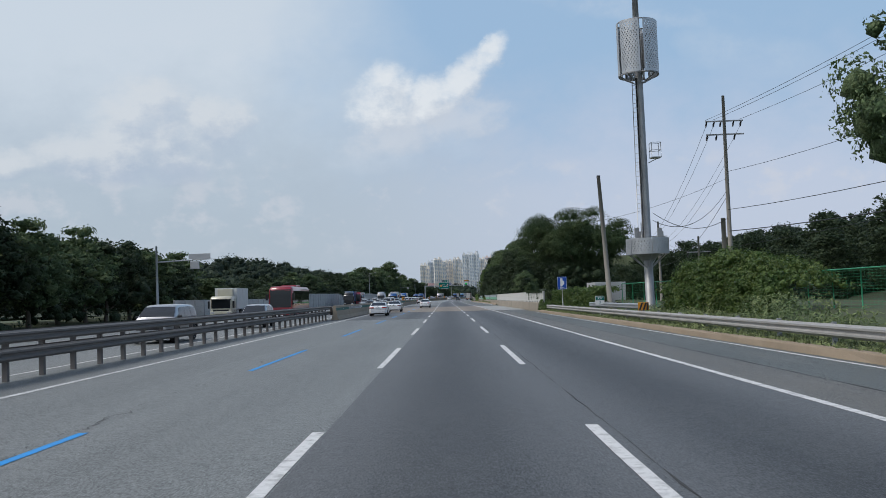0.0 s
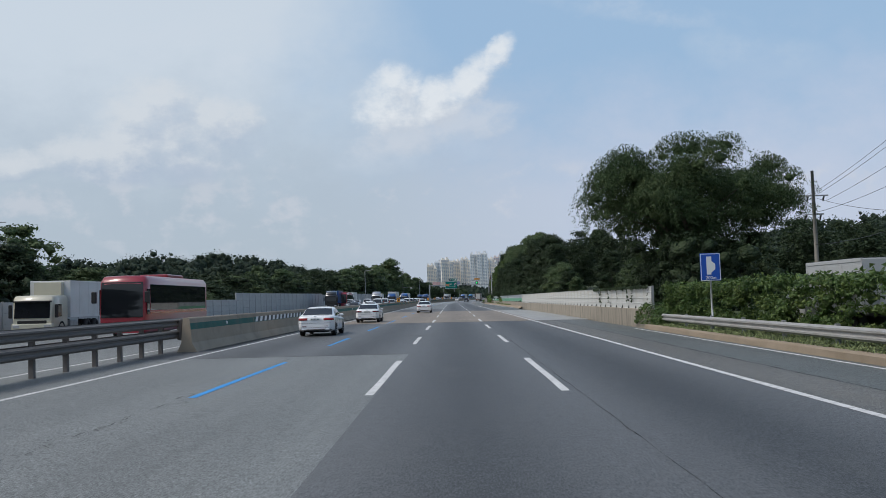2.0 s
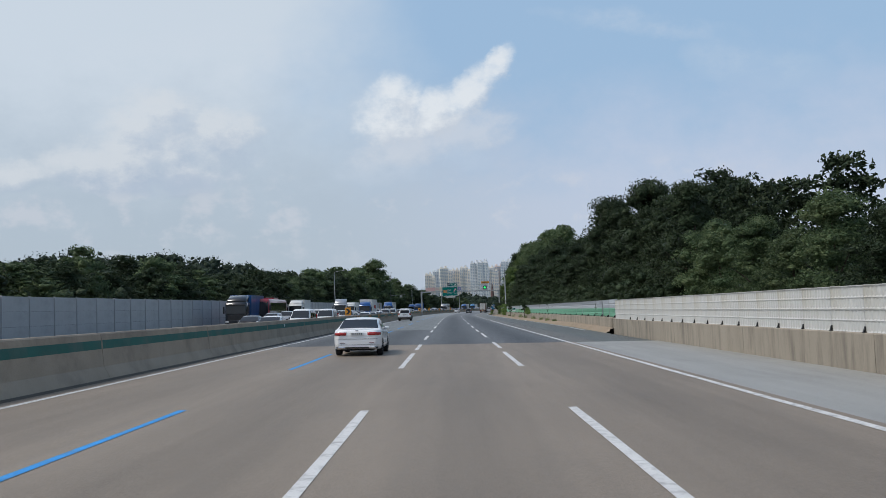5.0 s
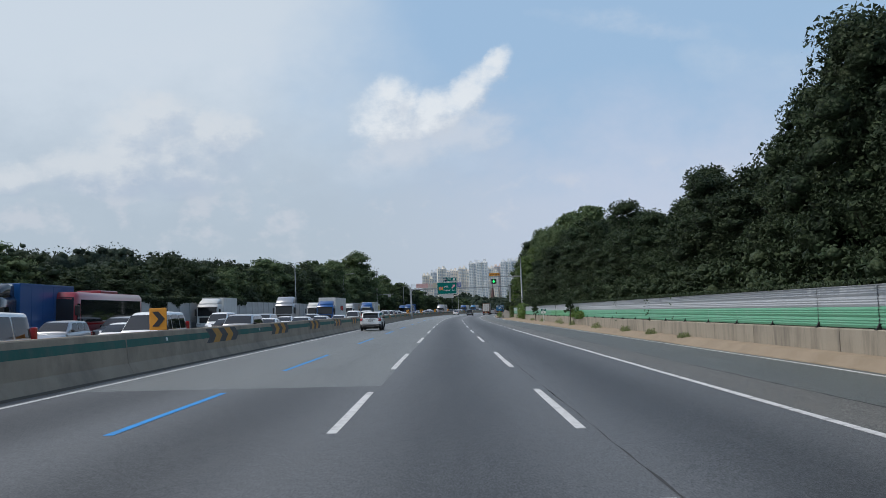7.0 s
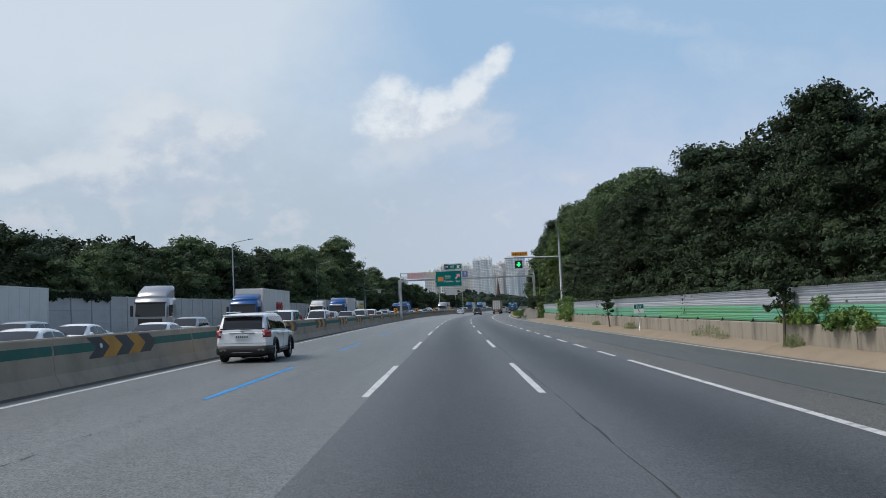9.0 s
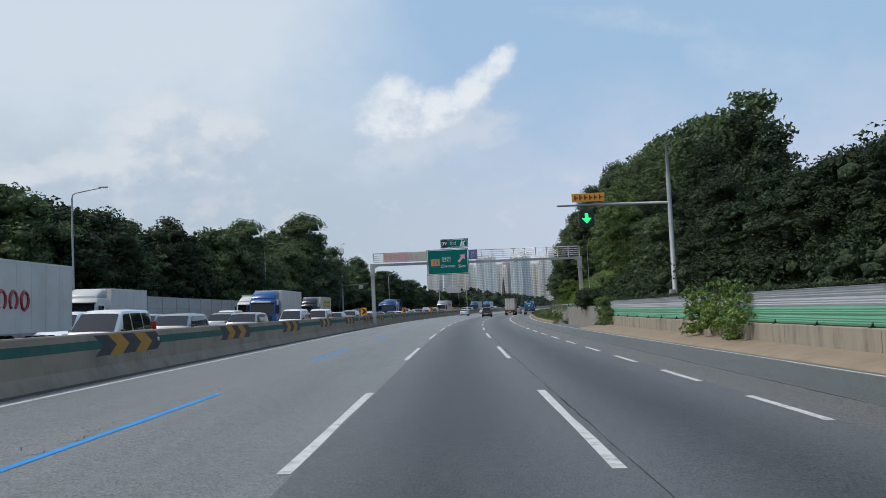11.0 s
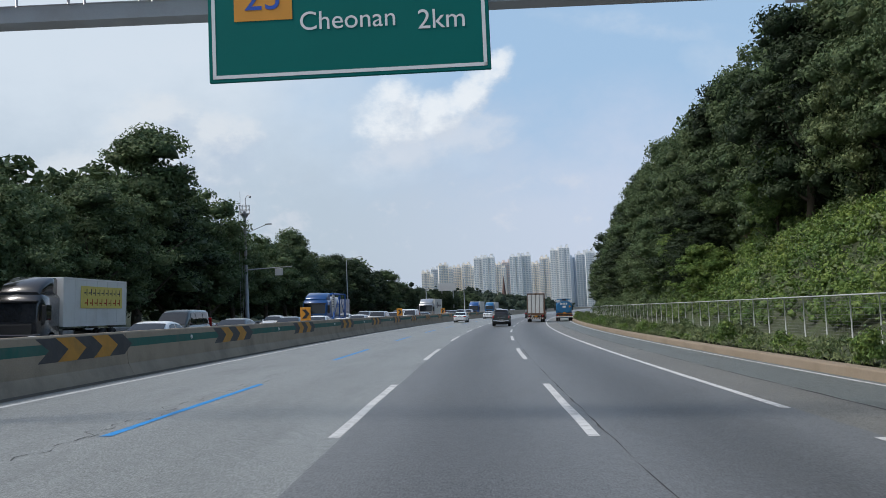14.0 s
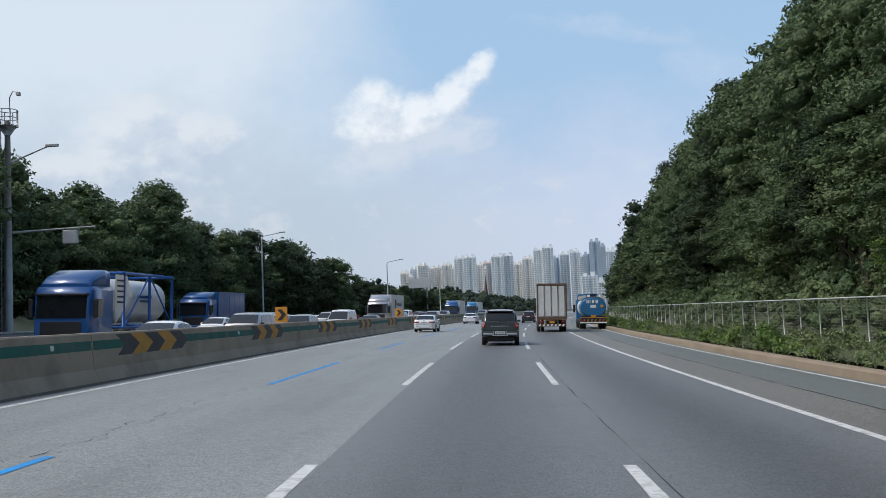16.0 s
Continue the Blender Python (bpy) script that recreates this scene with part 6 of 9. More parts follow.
H_R = lambda s: float(np.interp(s, [150, 173, 190, 209, 229, 236, 243, 262, 284, 303, 316, 333, 349, 381, 402, 430, 448, 472, 502, 535, 566, 640], [4.6, 6.0, 7.6, 10.8, 11.8, 11.0, 9.8, 10.4, 9.8, 11.9, 11.2, 9.0, 8.7, 10.6, 13.6, 16.2, 17.4, 17.2, 18.0, 17.0, 14.8, 12.5]))
s = 196.0
while s < 640:
    st = float(np.interp(s, [368, 390], [0, 1]))
    for row, (u0, pool) in enumerate(((16.0 + 3.4 * st, HI), (20.5 + 4.0 * st, MID), (27.0 + 4.5 * st, LOW))):
        if s > 540 and row == 0:
            pool = MID
        ss, u = s + rng.randn() * 1.0 + row * 2, u0 + rng.randn() * 0.7
        if row == 0:
            u += float(np.interp(ss, [398, 408, 436, 446], [0, 2.2, 2.2, 0]))
        z = bank(ss, u)
        top = H_R(ss) + (u - 16.5) * (0.48 + 0.5 * st) - 0.4 * row - (1.8 if row == 2 else 0) + rng.randn() * 0.7
        k = max(4.0, top - z) / 11.9
        m = scaled(ss, u, z - 0.2, max(0.8, k) * (0.95 + 0.2 * rng.rand()), k)
        pair = pool[rng.randint(len(pool))]
        if pool is HI:
            pair = HI[(1, 3)[rng.randint(2)] if ss < 345 else ((0, 2, 0, 2, 1)[rng.randint(5)] if ss > 395 else rng.randint(4))]
        if row == 0:
            plant_tree(pair, m, "dense dark green roadside tree on the bank", "trees on the bank")
        else:
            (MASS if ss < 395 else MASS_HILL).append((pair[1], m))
    s += 4.6 + 0.8 * rng.rand()
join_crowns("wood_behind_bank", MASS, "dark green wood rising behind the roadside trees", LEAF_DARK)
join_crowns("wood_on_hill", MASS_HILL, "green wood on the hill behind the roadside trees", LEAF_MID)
# vine-covered trees above the ivy bank
for s_, u_, k_ in ((384, 15.2, 0.85), (390, 16.0, 1.0), (397, 16.6, 1.05), (404, 19.0, 1.1), (412, 20.4, 1.0), (421, 20.8, 1.1), (431, 20.4, 0.9), (440, 18.6, 0.7), (452, 17.0, 0.65), (470, 16.2, 0.55), (486, 15.8, 0.5)):
    plant_tree(VINE[int(s_) % 2], scaled(s_, u_, bank(s_, u_) - 0.3, k_, k_ * 1.05), "tree draped in pale climbing vines above the bank", "trees on the bank")
# young trees and bushes behind the white noise wall
for s_, u_, h_ in ((124, 13.8, 5.6), (129, 15.2, 4.6), (136, 14.6, 4.4), (160, 13.6, 4.2), (165, 13.4, 5.0), (170, 13.8, 5.8), (176, 14.6, 5.6), (182, 15, 6.0), (188, 15.2, 6.8), (192, 16, 7.6), (150, 19, 5.0), (143, 22, 5.2), (158, 20, 5.8), (167, 19, 7.0)):
    plant_tree((HI if h_ > 4.5 else MID)[int(s_) % 4], scaled(s_, u_, 0.1, h_ / 9.8, h_ / 11.8), "leafy young tree behind the noise wall", "trees behind the noise wall")
# the tree beside the telecom tower's field
plant_tree(make_tree(91, 13.0, 4.3, 5.4, 14000, 0.18, LEAF_MID, 6, 60), scaled(44.5, 20.6, 0.0, 1.0, 1.16), "tall leafy tree with loose branches beside the verge", "trees behind the noise wall")


# the willow
def willow():
    rng2 = np.random.RandomState(77)
    cen, nrm = [], []
    heads = []
    for k in range(190):
        a, h = rng2.rand() * 2 * math.pi, rng2.rand()
        r = 5.4 * math.sqrt(rng2.rand()) * (1.0 - 0.16 * h)
        heads.append((r * math.cos(a), r * math.sin(a), (2.6 + 0.5 * r if k % 5 < 2 and r < 4.3 else 5.8) + 4.0 * h * (1 - (r / 6.5) ** 2 * 0.3) * (0.8 + 0.3 * rng2.rand()), (0.6 + 0.7 * rng2.rand() ** 1.5) * (1.0 - 0.04 * r)))
    for hx, hy, hz, hr in heads:
        for q in range(16):
            a = rng2.rand() * 2 * math.pi
            x, y = hx + hr * math.cos(a), hy + hr * math.sin(a)
            ln = 0.3 + 0.9 * rng2.rand()
            m = int(ln * 20)
            t = np.linspace(0, 1, m)
            p = np.stack([x + 0.25 * np.sin(t * 3 + a) + 0.5 * t * math.cos(a), y + 0.25 * np.cos(t * 2 + a) + 0.5 * t * math.sin(a), hz - t * ln], 1) + rng2.randn(m, 3) * 0.06
            cen.append(p)
            nrm.append(np.tile([math.cos(a), math.sin(a), 0.3], (m, 1)))
    cen, nrm = np.concatenate(cen), np.concatenate(nrm)
    crown = leafy("crown", heads, 110000, 0.14, LEAF_WILLOW, rng2, 0.6, 1.8, 0.34, 0.36, (cen, nrm))
    bm = bmesh.new()
    tube(bm, [(0, 0, -0.5), (0.2, 0, 2.4), (-0.1, 0.2, 5.0), (0.1, 0, 7.5)], [0.42, 0.34, 0.22, 0.05], 10)
    for k in range(8):
        a = k * 0.785 + 0.3
        tube(bm, [(0.1, 0, 2.4 + 0.3 * k), (2 * math.cos(a), 2 * math.sin(a), 4.6 + 0.25 * k), (4 * math.cos(a), 4 * math.sin(a), 5.6 + 0.2 * k)], [0.16, 0.09, 0.02], 6)
    me = bpy.data.meshes.new("trunk")
    bm.to_mesh(me)
    bm.free()
    me.materials.append(BARK)
    return me, crown


plant_tree(willow(), Matrix.LocRotScale(Vector([float(c) for c in R(114.8, 15.0, 0.3)]), None, Vector((1.25, 1.25, 1.08))), "broad dark green willow with drooping branches", "", "willow_tree")

# left side: heights along the opposite edge
H_L = lambda s: float(np.interp(s, [40, 87, 97, 107, 116, 130, 141, 155, 168, 187, 206, 254, 268, 290, 305, 318, 330, 345, 360, 375, 410, 445, 456, 466, 480, 488, 505, 513, 522, 540, 560, 581, 597, 632, 720],
                                [12.0, 11.4, 9.4, 10.2, 9.8, 8.8, 6.0, 3.8, 3.6, 4.6, 6.2, 8.8, 7.4, 6.6, 8.2, 9.4, 8.8, 10.4, 11.4, 11.7, 12.6, 12.4, 12.6, 18.4, 19.8, 13.2, 14.2, 15.3, 13.7, 11.9, 10.8, 12, 7.6, 7.6, 7]))
s = 56.0
MASS, MASS_FAR = [], []
while s < 720:
    gone = s > 418
    for row, (u0, pool) in enumerate((((-33.5 if gone else -35.5), HI if 430 < s < 545 else MID), (-39.5, LOW), (-46, LOW))):
        ss, u = s + rng.randn() * 1.2 + row * 2.3, u0 + rng.randn() * 0.9
        tall = max(3.0, H_L(ss) * (float(np.interp(ss, [190, 215, 430, 470], [0.93, 1.02, 1.02, 0.95])) - 0.02 * row) + rng.randn() * 0.8 - 0.3)
        k = tall / 10.8
        m = scaled(ss, u, 0.0, max(0.8, k) * (1.1 + 0.3 * rng.rand()), k)
        pair = pool[rng.randint(len(pool))]
        if pool is HI:
            pair = HI[(0, 2, 0, 2, 3)[rng.randint(5)]]
        if row == 0:
            plant_tree(pair, m, "dark leafy tree along the opposite carriageway", "trees across the road")
        else:
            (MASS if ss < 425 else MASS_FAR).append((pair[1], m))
    s += 5.6 + rng.rand()
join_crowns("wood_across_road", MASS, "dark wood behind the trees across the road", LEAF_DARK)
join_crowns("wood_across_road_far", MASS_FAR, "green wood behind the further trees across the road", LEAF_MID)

# undergrowth: leaf masses that nobody could count


def carpet(name, material, label, area, n, size, flat=0.7, droop=0.2, aspect=0.6, seed=1, lumps=0, rad=0.6):
    """Leaves strewn over an area: a function of (a, b) in 0..1 that gives station, side and height. lumps: dense clumps beneath them."""
    r = np.random.RandomState(seed)

    def places(k):
        p = np.array([area(a, b, r) for a, b in r.rand(k, 2)])
        return R(p[:, 0], p[:, 1], p[:, 2])

    if lumps:
        c = places(lumps)
        blobs = np.concatenate([c, (rad * (0.5 + r.rand(lumps)))[:, None]], 1)
        me = leafy(name, blobs, int(n * 1.25), size, material, r, 0.8, droop, aspect, 0.45)
    else:
        me = leaves(name, places(n), np.tile([-0.5, -0.4, 0.8], (n, 1)), size, material, r, flat, droop, aspect)
    tagged(new(name, me), label, "plants", kind="stuff")


def hedge(s):
    """How the hedge's top falls towards the fenced field."""
    return float(np.interp(s, [45, 48, 51, 57, 60, 63, 66], [0.5, 1.0, 1.3, 1.38, 1.2, 0.8, 0.4]))


def lump(s, u, k=1.0):
    return k * (noise.noise(Vector((s * 0.35, u * 0.6, 0))) + 0.6 * noise.noise(Vector((s * 1.1, u * 1.3, 4))))


carpet("ivy_bank", LEAF_IVY, "bright green kudzu and ivy covering the steep bank", lambda a, b, r: (lambda s, u: (s, u, bank(s, u) + 0.25 + 0.45 * max(-0.4, lump(s, u)) + r.rand() * 0.2))(402 + 61 * a ** 1.1, 14.0 + 7.5 * b), 44000, 0.17, lumps=1350, rad=0.5)
carpet("bank_creeper", LEAF_DARK, "green creepers covering the bank above the retaining wall", lambda a, b, r: (lambda s, u: (s, u, bank(s, u) + 0.25 + 0.45 * max(-0.4, lump(s, u)) + r.rand() * 0.2))(376 + 28 * a, 12.6 + 8.0 * b), 16000, 0.17, lumps=520, rad=0.5)
carpet("ivy_bank_pale", LEAF_PALE, "pale flowering vines on the upper bank", lambda a, b, r: (lambda s, u: (s, u, bank(s, u) + 0.4 + 0.5 * lump(s + 9, u) + r.rand() * 0.3))(380 + 120 * a, 14.5 + 6 * b), 9000, 0.24, seed=2)
carpet("wood_floor", LEAF_DARK, "dark undergrowth beneath the roadside trees", lambda a, b, r: (lambda s, u: (s, u, bank(s, u) + 0.3 + 1.3 * b * r.rand() + 0.6 * max(0, lump(s, u)) + (1.0 + 1.4 * r.rand() if s < 376 else 0)))(197 + 180 * a, 12.2 + 6 * b), 30000, 0.18, seed=3, lumps=900, rad=0.65)
carpet("wood_wall", LEAF_DARK, "dense dark foliage low on the wood's edge", lambda a, b, r: (lambda s: (s, 15.0 + np.interp(s, [368, 390, 440, 470], [0, 5.5, 4.0, 0.2]) + 2.5 * r.rand() + lump(s, 3.0), bank(s, 15.5 + np.interp(s, [368, 390, 440, 470], [0, 5, 3.5, 0.5])) + 6.0 * b))(197 + 186 * a), 26000, 0.2, seed=4, lumps=600, rad=0.9)
carpet("wood_wall_left", LEAF_DARK, "dense dark scrub below the trees across the road", lambda a, b, r: (lambda s: (s, -32.6 - 3.2 * r.rand() + lump(s, 5.0), min(H_L(s) * 0.55, 5.5) * b))(56 + 640 * a), 20000, 0.3, seed=5, lumps=700, rad=1.3)
def shrubs(name, material, label, rows, n, size, seed):
    """Separate low bushes of uneven height: rows of station, side, foot, height."""
    r = np.random.RandomState(seed)
    blobs = []
    for s_, u_, z_, h_ in rows:
        for q in range(3):
            p = R(s_ + r.randn() * 0.25, u_ + r.randn() * 0.15, z_ + h_ * (0.3 + 0.25 * q))
            blobs.append((p[0], p[1], p[2], h_ * (0.42 - 0.08 * q)))
    c, d = crown_points(r, blobs, n)
    tagged(new(name, leaves(name, c + r.randn(n, 3) * 0.05, d, size, material, r, 0.5, -0.6, 0.4)), label, "plants", kind="stuff")


rw = np.random.RandomState(61)
row_a, row_b = [], []
s = 401.0
while s < 600:
    (row_a if rw.rand() < 0.6 else row_b).append((s, edge_u(s) + 1.35 + 0.5 * rw.rand() ** 2, 0.2, 0.28 + 0.75 * rw.rand() ** 2.6))
    if rw.rand() < 0.7:
        row_b.append((s + 0.5, edge_u(s) + 2.4 + 1.2 * rw.rand(), 0.3, 0.3 + 0.6 * rw.rand()))
    s += 0.7 + 1.0 * rw.rand()
shrubs("fence_weeds", LEAF_IVY, "uneven green weeds along the foot of the fence", row_a, 26000, 0.14, 62)
shrubs("fence_shrubs", LEAF_PALE, "darker shrubs between the kerb and the fence", row_b, 26000, 0.15, 63)
carpet("fence_grass", GRASS, "thin grass over the kerb's edge", lambda a, b, r: (lambda s: (s, edge_u(s) + 0.75 + 3.4 * b, 0.2 + 0.3 * b + 0.2 * r.rand()))(402 + 150 * a ** 1.2), 16000, 0.16, 1.0, -1.5, 0.22, seed=6)
carpet("verge_grass", GRASS, "grass and weeds at the foot of the guardrail", lambda a, b, r: (lambda s: (s, edge_u(s) + 0.55 + 2.6 * b, 0.2 + 0.28 * b + 0.3 * max(0, lump(s, 2.0)) * r.rand()))(-5 + 108 * a), 26000, 0.2, 1.0, -1.5, 0.25, seed=7)
carpet("ivy_hedge", LEAF_HEDGE, "ivy-smothered fence forming a tall hedge", lambda a, b, r: (lambda s: (s, 12.9 + 0.8 * r.rand() + 0.4 * lump(s, 1), 0.35 + (2.2 + 0.3 * lump(s, 8)) * b * hedge(s)))(46 + 18 * a), 24000, 0.12, seed=8, lumps=900, rad=0.34)
carpet("ivy_hedge_top", LEAF_HEDGE, "ivy mound spilling over the hedge top", lambda a, b, r: (lambda s: (s, 13.2 + 3.0 * b, 0.35 + (2.15 + 0.3 * lump(s, 2) - 0.3 * b) * hedge(s)))(46 + 18 * a), 6000, 0.13, seed=9, lumps=260, rad=0.36)
carpet("ivy_hedge_far", LEAF_HEDGE, "clipped ivy hedge beside the lay-by sign", lambda a, b, r: (lambda s: (s, 11.1 + 0.7 * r.rand() + 0.25 * lump(s, 1), 0.4 + (1.65 + 0.12 * lump(s, 8)) * b))(77 + 30 * a), 14000, 0.13, seed=10, lumps=260, rad=0.3)
carpet("ivy_hedge_far_top", LEAF_HEDGE, "leafy top of the clipped ivy hedge", lambda a, b, r: (77 + 30 * a, 11.2 + 1.6 * b, 2.05 + 0.1 * r.randn()), 4500, 0.19, seed=11)
carpet("verge_shrubs", LEAF_PALE, "grey-green shrubs behind the raised guardrail", lambda a, b, r: (lambda s: (s, 10.9 + 1.6 * b, 0.35 + 1.0 * r.rand() * max(0.15, 0.5 + lump(s, 6)) ))(36 + 36 * a), 9000, 0.17, 0.8, -0.8, 0.3, seed=12)
carpet("wall_vines", LEAF_DARK, "dark creeper hanging over the noise wall", lambda a, b, r: (lambda s: (s, wall_u(s) + 0.02 - 0.06 * r.rand(), 2.15 - (0.9 if noise.noise(Vector((s * 0.9, 0, 0))) > 0.22 else 0.12) * b))(104 + 18 * a), 1200, 0.13, seed=13)
carpet("wall_creeper", LEAF_DARK, "creeper tumbling over the striped noise wall", lambda a, b, r: (lambda s: (s, wall_u(s) + 0.0 - 0.15 * r.rand(), 2.35 - (1.5 if noise.noise(Vector((s * 0.5, 7, 0))) > 0.38 else 0.12) * b * b))(205 + 168 * a), 9000, 0.11, seed=14)
carpet("creeper_clump", LEAF_IVY, "thick creeper growing over the low wall", lambda a, b, r: (270.8 + 6.6 * a, 11.15 + 0.35 * r.rand(), 0.9 + 0.8 * b * (0.25 + 0.75 * abs(math.sin(a * 9)))), 1800, 0.13, seed=15, lumps=40, rad=0.22)
carpet("creeper_mound", LEAF_IVY, "leafy creeper mound hiding the wall's gap", lambda a, b, r: (335 + 9 * a, 11.0 + 1.4 * r.rand(), 0.4 + 2.4 * b * math.sin(math.pi * a) ** 0.4), 4000, 0.18, seed=16, lumps=70, rad=0.4)
for k, (s_, w_, h_) in enumerate(((236, 0.8, 0.3), (243, 1.2, 0.35), (250.5, 1.6, 0.4), (262, 2.6, 0.45), (276, 0.9, 0.5), (286, 5.5, 0.6), (304, 3.0, 0.5), (318, 2.0, 0.35))):
    carpet("weed_tuft", GRASS, "tuft of pale weeds at the foot of the wall", lambda a, b, r: (s_ + w_ * (a - 0.5), wall_u(s_) - 0.1 - 0.45 * r.rand(), 0.25 + h_ * b * (1 - abs(2 * a - 1) * 0.7)), 620, 0.15, 1.0, -2.0, 0.13, seed=20 + k)


# far woods: ridges of tree crowns
def ridge(name, label, s0, s1, u0, u1, top, n, size, seed, base=-1.0, depth=0.5):
    r = np.random.RandomState(seed)
    blobs = []
    for k in range(420):
        s = s0 + (s1 - s0) * r.rand()
        f = r.rand()
        u = u0 + (u1 - u0) * f
        h = top(s) * (0.18 + 0.82 * f ** 0.7)
        p = R(s, u, 0)
        rad = 4.0 + 3.0 * r.rand()
        blobs.append((p[0], p[1], max(1.0, h - rad * 0.8 + r.randn() * 1.0), rad))
    for x, y, z, rad in list(blobs):
        for q in range(3):
            d = r.randn(3)
            d /= np.linalg.norm(d)
            blobs.append((x + d[0] * rad * 0.8, y + d[1] * rad * 0.8, z + abs(d[2]) * rad * 0.7, rad * (0.25 + 0.25 * r.rand())))
    tagged(new(name, leafy(name, blobs, n, size, LEAF_FAR_HAZE, r)), label, "woods", kind="stuff")
    ss = np.linspace(s0 - 15, s1 + 15, 40)
    v, fcs = [], []
    for i, s in enumerate(ss):
        e = min(1, min(i, 39 - i) / 4)
        for u, q in ((u0 - 8 * np.sign(u1 - u0), -0.3), (u0 + (u1 - u0) * 0.3, 0.28), (u0 + (u1 - u0) * 0.7, 0.52), (u1, 0.62), (u1 + (u1 - u0), -0.2)):
            v.append(R(s, u, top(s) * q * e if q > 0 else -2.4))
    for i in range(39):
        for j in range(4):
            fcs.append([i * 5 + j, i * 5 + j + 1, i * 5 + j + 6, i * 5 + j + 5])
    o = new("hill", raw_mesh("hill", v, fcs, WOOD_FLOOR, smooth=True))
    tagged(o, "low wooded hill in the distance", "hill", kind="structure")


ridge("far_wood_right", "wooded ridge beyond the fields on the right", 165, 700, 85, 190, lambda s: float(np.interp(s, [165, 282, 330, 400, 480, 640], [15, 24, 27, 31, 33, 40])), 30000, 0.8, 41)
ridge("far_wood_left", "distant wooded rise on the left", 230, 700, -62, -130, lambda s: float(np.interp(s, [230, 300, 400, 500, 600, 700], [6, 14, 23, 31, 29, 21])), 26000, 0.8, 42)
ridge("far_wood_ahead", "low trees along the road far ahead", 700, 1080, -24, -70, lambda s: 12.5 + 2 * math.sin(s * 0.03), 10000, 0.8, 43)
ridge("far_wood_bend", "low trees inside the far bend", 700, 1080, 16, 70, lambda s: 11.5 + 2 * math.sin(s * 0.05), 10000, 0.8, 44)

carpet("wall_top_vines", LEAF_HEDGE, "green vines spilling over the concrete retaining wall", lambda a, b, r: (lambda s: (s, 12.0 + 1.2 * r.rand(), 2.0 + 0.5 * r.rand() - 0.9 * b * max(0.0, lump(s * 1.3, 2.0))))(376 + 24 * a), 9000, 0.17, seed=31)
carpet("wall_end_bush", LEAF_HEDGE, "bushy weeds before the end of the noise wall", lambda a, b, r: (101.5 + 5.5 * a, 9.55 + 0.9 * r.rand(), 0.2 + 1.1 * b * math.sin(math.pi * a) ** 0.6), 2600, 0.15, seed=33)
carpet("wall_hanging_bush", LEAF_DARK, "dark bush hanging over the face of the retaining wall", lambda a, b, r: (383.5 + 5.5 * a, 11.0 + 1.5 * r.rand(), 3.2 - 1.7 * b * math.sin(math.pi * (0.08 + 0.84 * a)) ** 0.7), 4200, 0.15, seed=36, lumps=90, rad=0.38)
carpet("hill_thicket", LEAF_DARK, "dense thicket behind the kudzu slope", lambda a, b, r: (lambda s, u: (s, u, bank(s, u) + 0.2 + 4.2 * b))(392 + 62 * a, 21.0 + 3.0 * r.rand()), 9000, 0.24, seed=37, lumps=420, rad=1.0)
carpet("wall_gap_bush", LEAF_HEDGE, "dense bush between the noise wall and the retaining wall", lambda a, b, r: (371.5 + 6.0 * a, 11.6 + 1.0 * r.rand(), 0.2 + 2.1 * b * math.sin(math.pi * (0.1 + 0.8 * a)) ** 0.5), 5000, 0.15, seed=35, lumps=110, rad=0.4)
# wood along the far side of the field
MASS = []
s = 52.0
while s < 240:
    for u0 in (33, 42):
        k = (7.2 + 0.07 * (u0 - 33) * 4 + rng.randn() * 0.8) / 11.0
        MASS.append((MID[rng.randint(4)][1], scaled(s + rng.randn() * 1.5, u0 + rng.randn() * 1.2, -0.6, k * 1.25, k)))
    s += 5.5
join_crowns("wood_beyond_field", MASS, "dark wood along the far side of the field", LEAF_DARK)
carpet("bank_scrub", LEAF_MID, "dark scrub on the bank behind the fence", lambda a, b, r: (lambda s, u: (s, u, bank(s, u) + 0.1 + (0.4 + 0.9 * max(0.0, 0.3 + lump(s, u))) * r.rand()))(458 + 180 * a, 13.9 + 4.8 * b), 30000, 0.2, seed=34, lumps=1300, rad=0.75)
tall_tree = make_tree(95, 12.0, 4.3, 1.5, 16000, 0.2, LEAF_DARK, 7, 84)
plant_tree(tall_tree, scaled(226.5, 16.2, 0.4, 0.98, 0.96), "tall broad tree rising over the noise wall", "trees on the bank")
plant_tree(tall_tree, scaled(214.5, 17.4, 0.6, 0.98, 0.94), "tallest broad tree rising over the noise wall", "trees on the bank")
for s_, u_, k_ in ((311.0, 17.2, 0.9), (318.5, 18.2, 1.0)):
    plant_tree(tall_tree, scaled(s_, u_, 0.6, k_ * 0.9, k_ * 0.89), "tall broad tree rising over the noise wall", "trees on the bank")
# bushes smothered in kudzu above the fence
kudzu = make_tree(77, 6.5, 2.7, 0.2, 9000, 0.18, LEAF_IVY, 3, 50)
for s_, u_, top in ((446.5, 15.4, 6.4), (451.5, 16.0, 7.4), (457.5, 16.4, 9.2), (463.0, 16.4, 7.6), (468.0, 15.8, 5.2)):
    h_ = (top - bank(s_, u_)) / 6.3
    plant_tree(kudzu, scaled(s_, u_, bank(s_, u_) - 0.2, 0.55 + 0.45 * h_, h_), "bush smothered in bright green kudzu above the fence", "trees on the bank", "kudzu_bush")
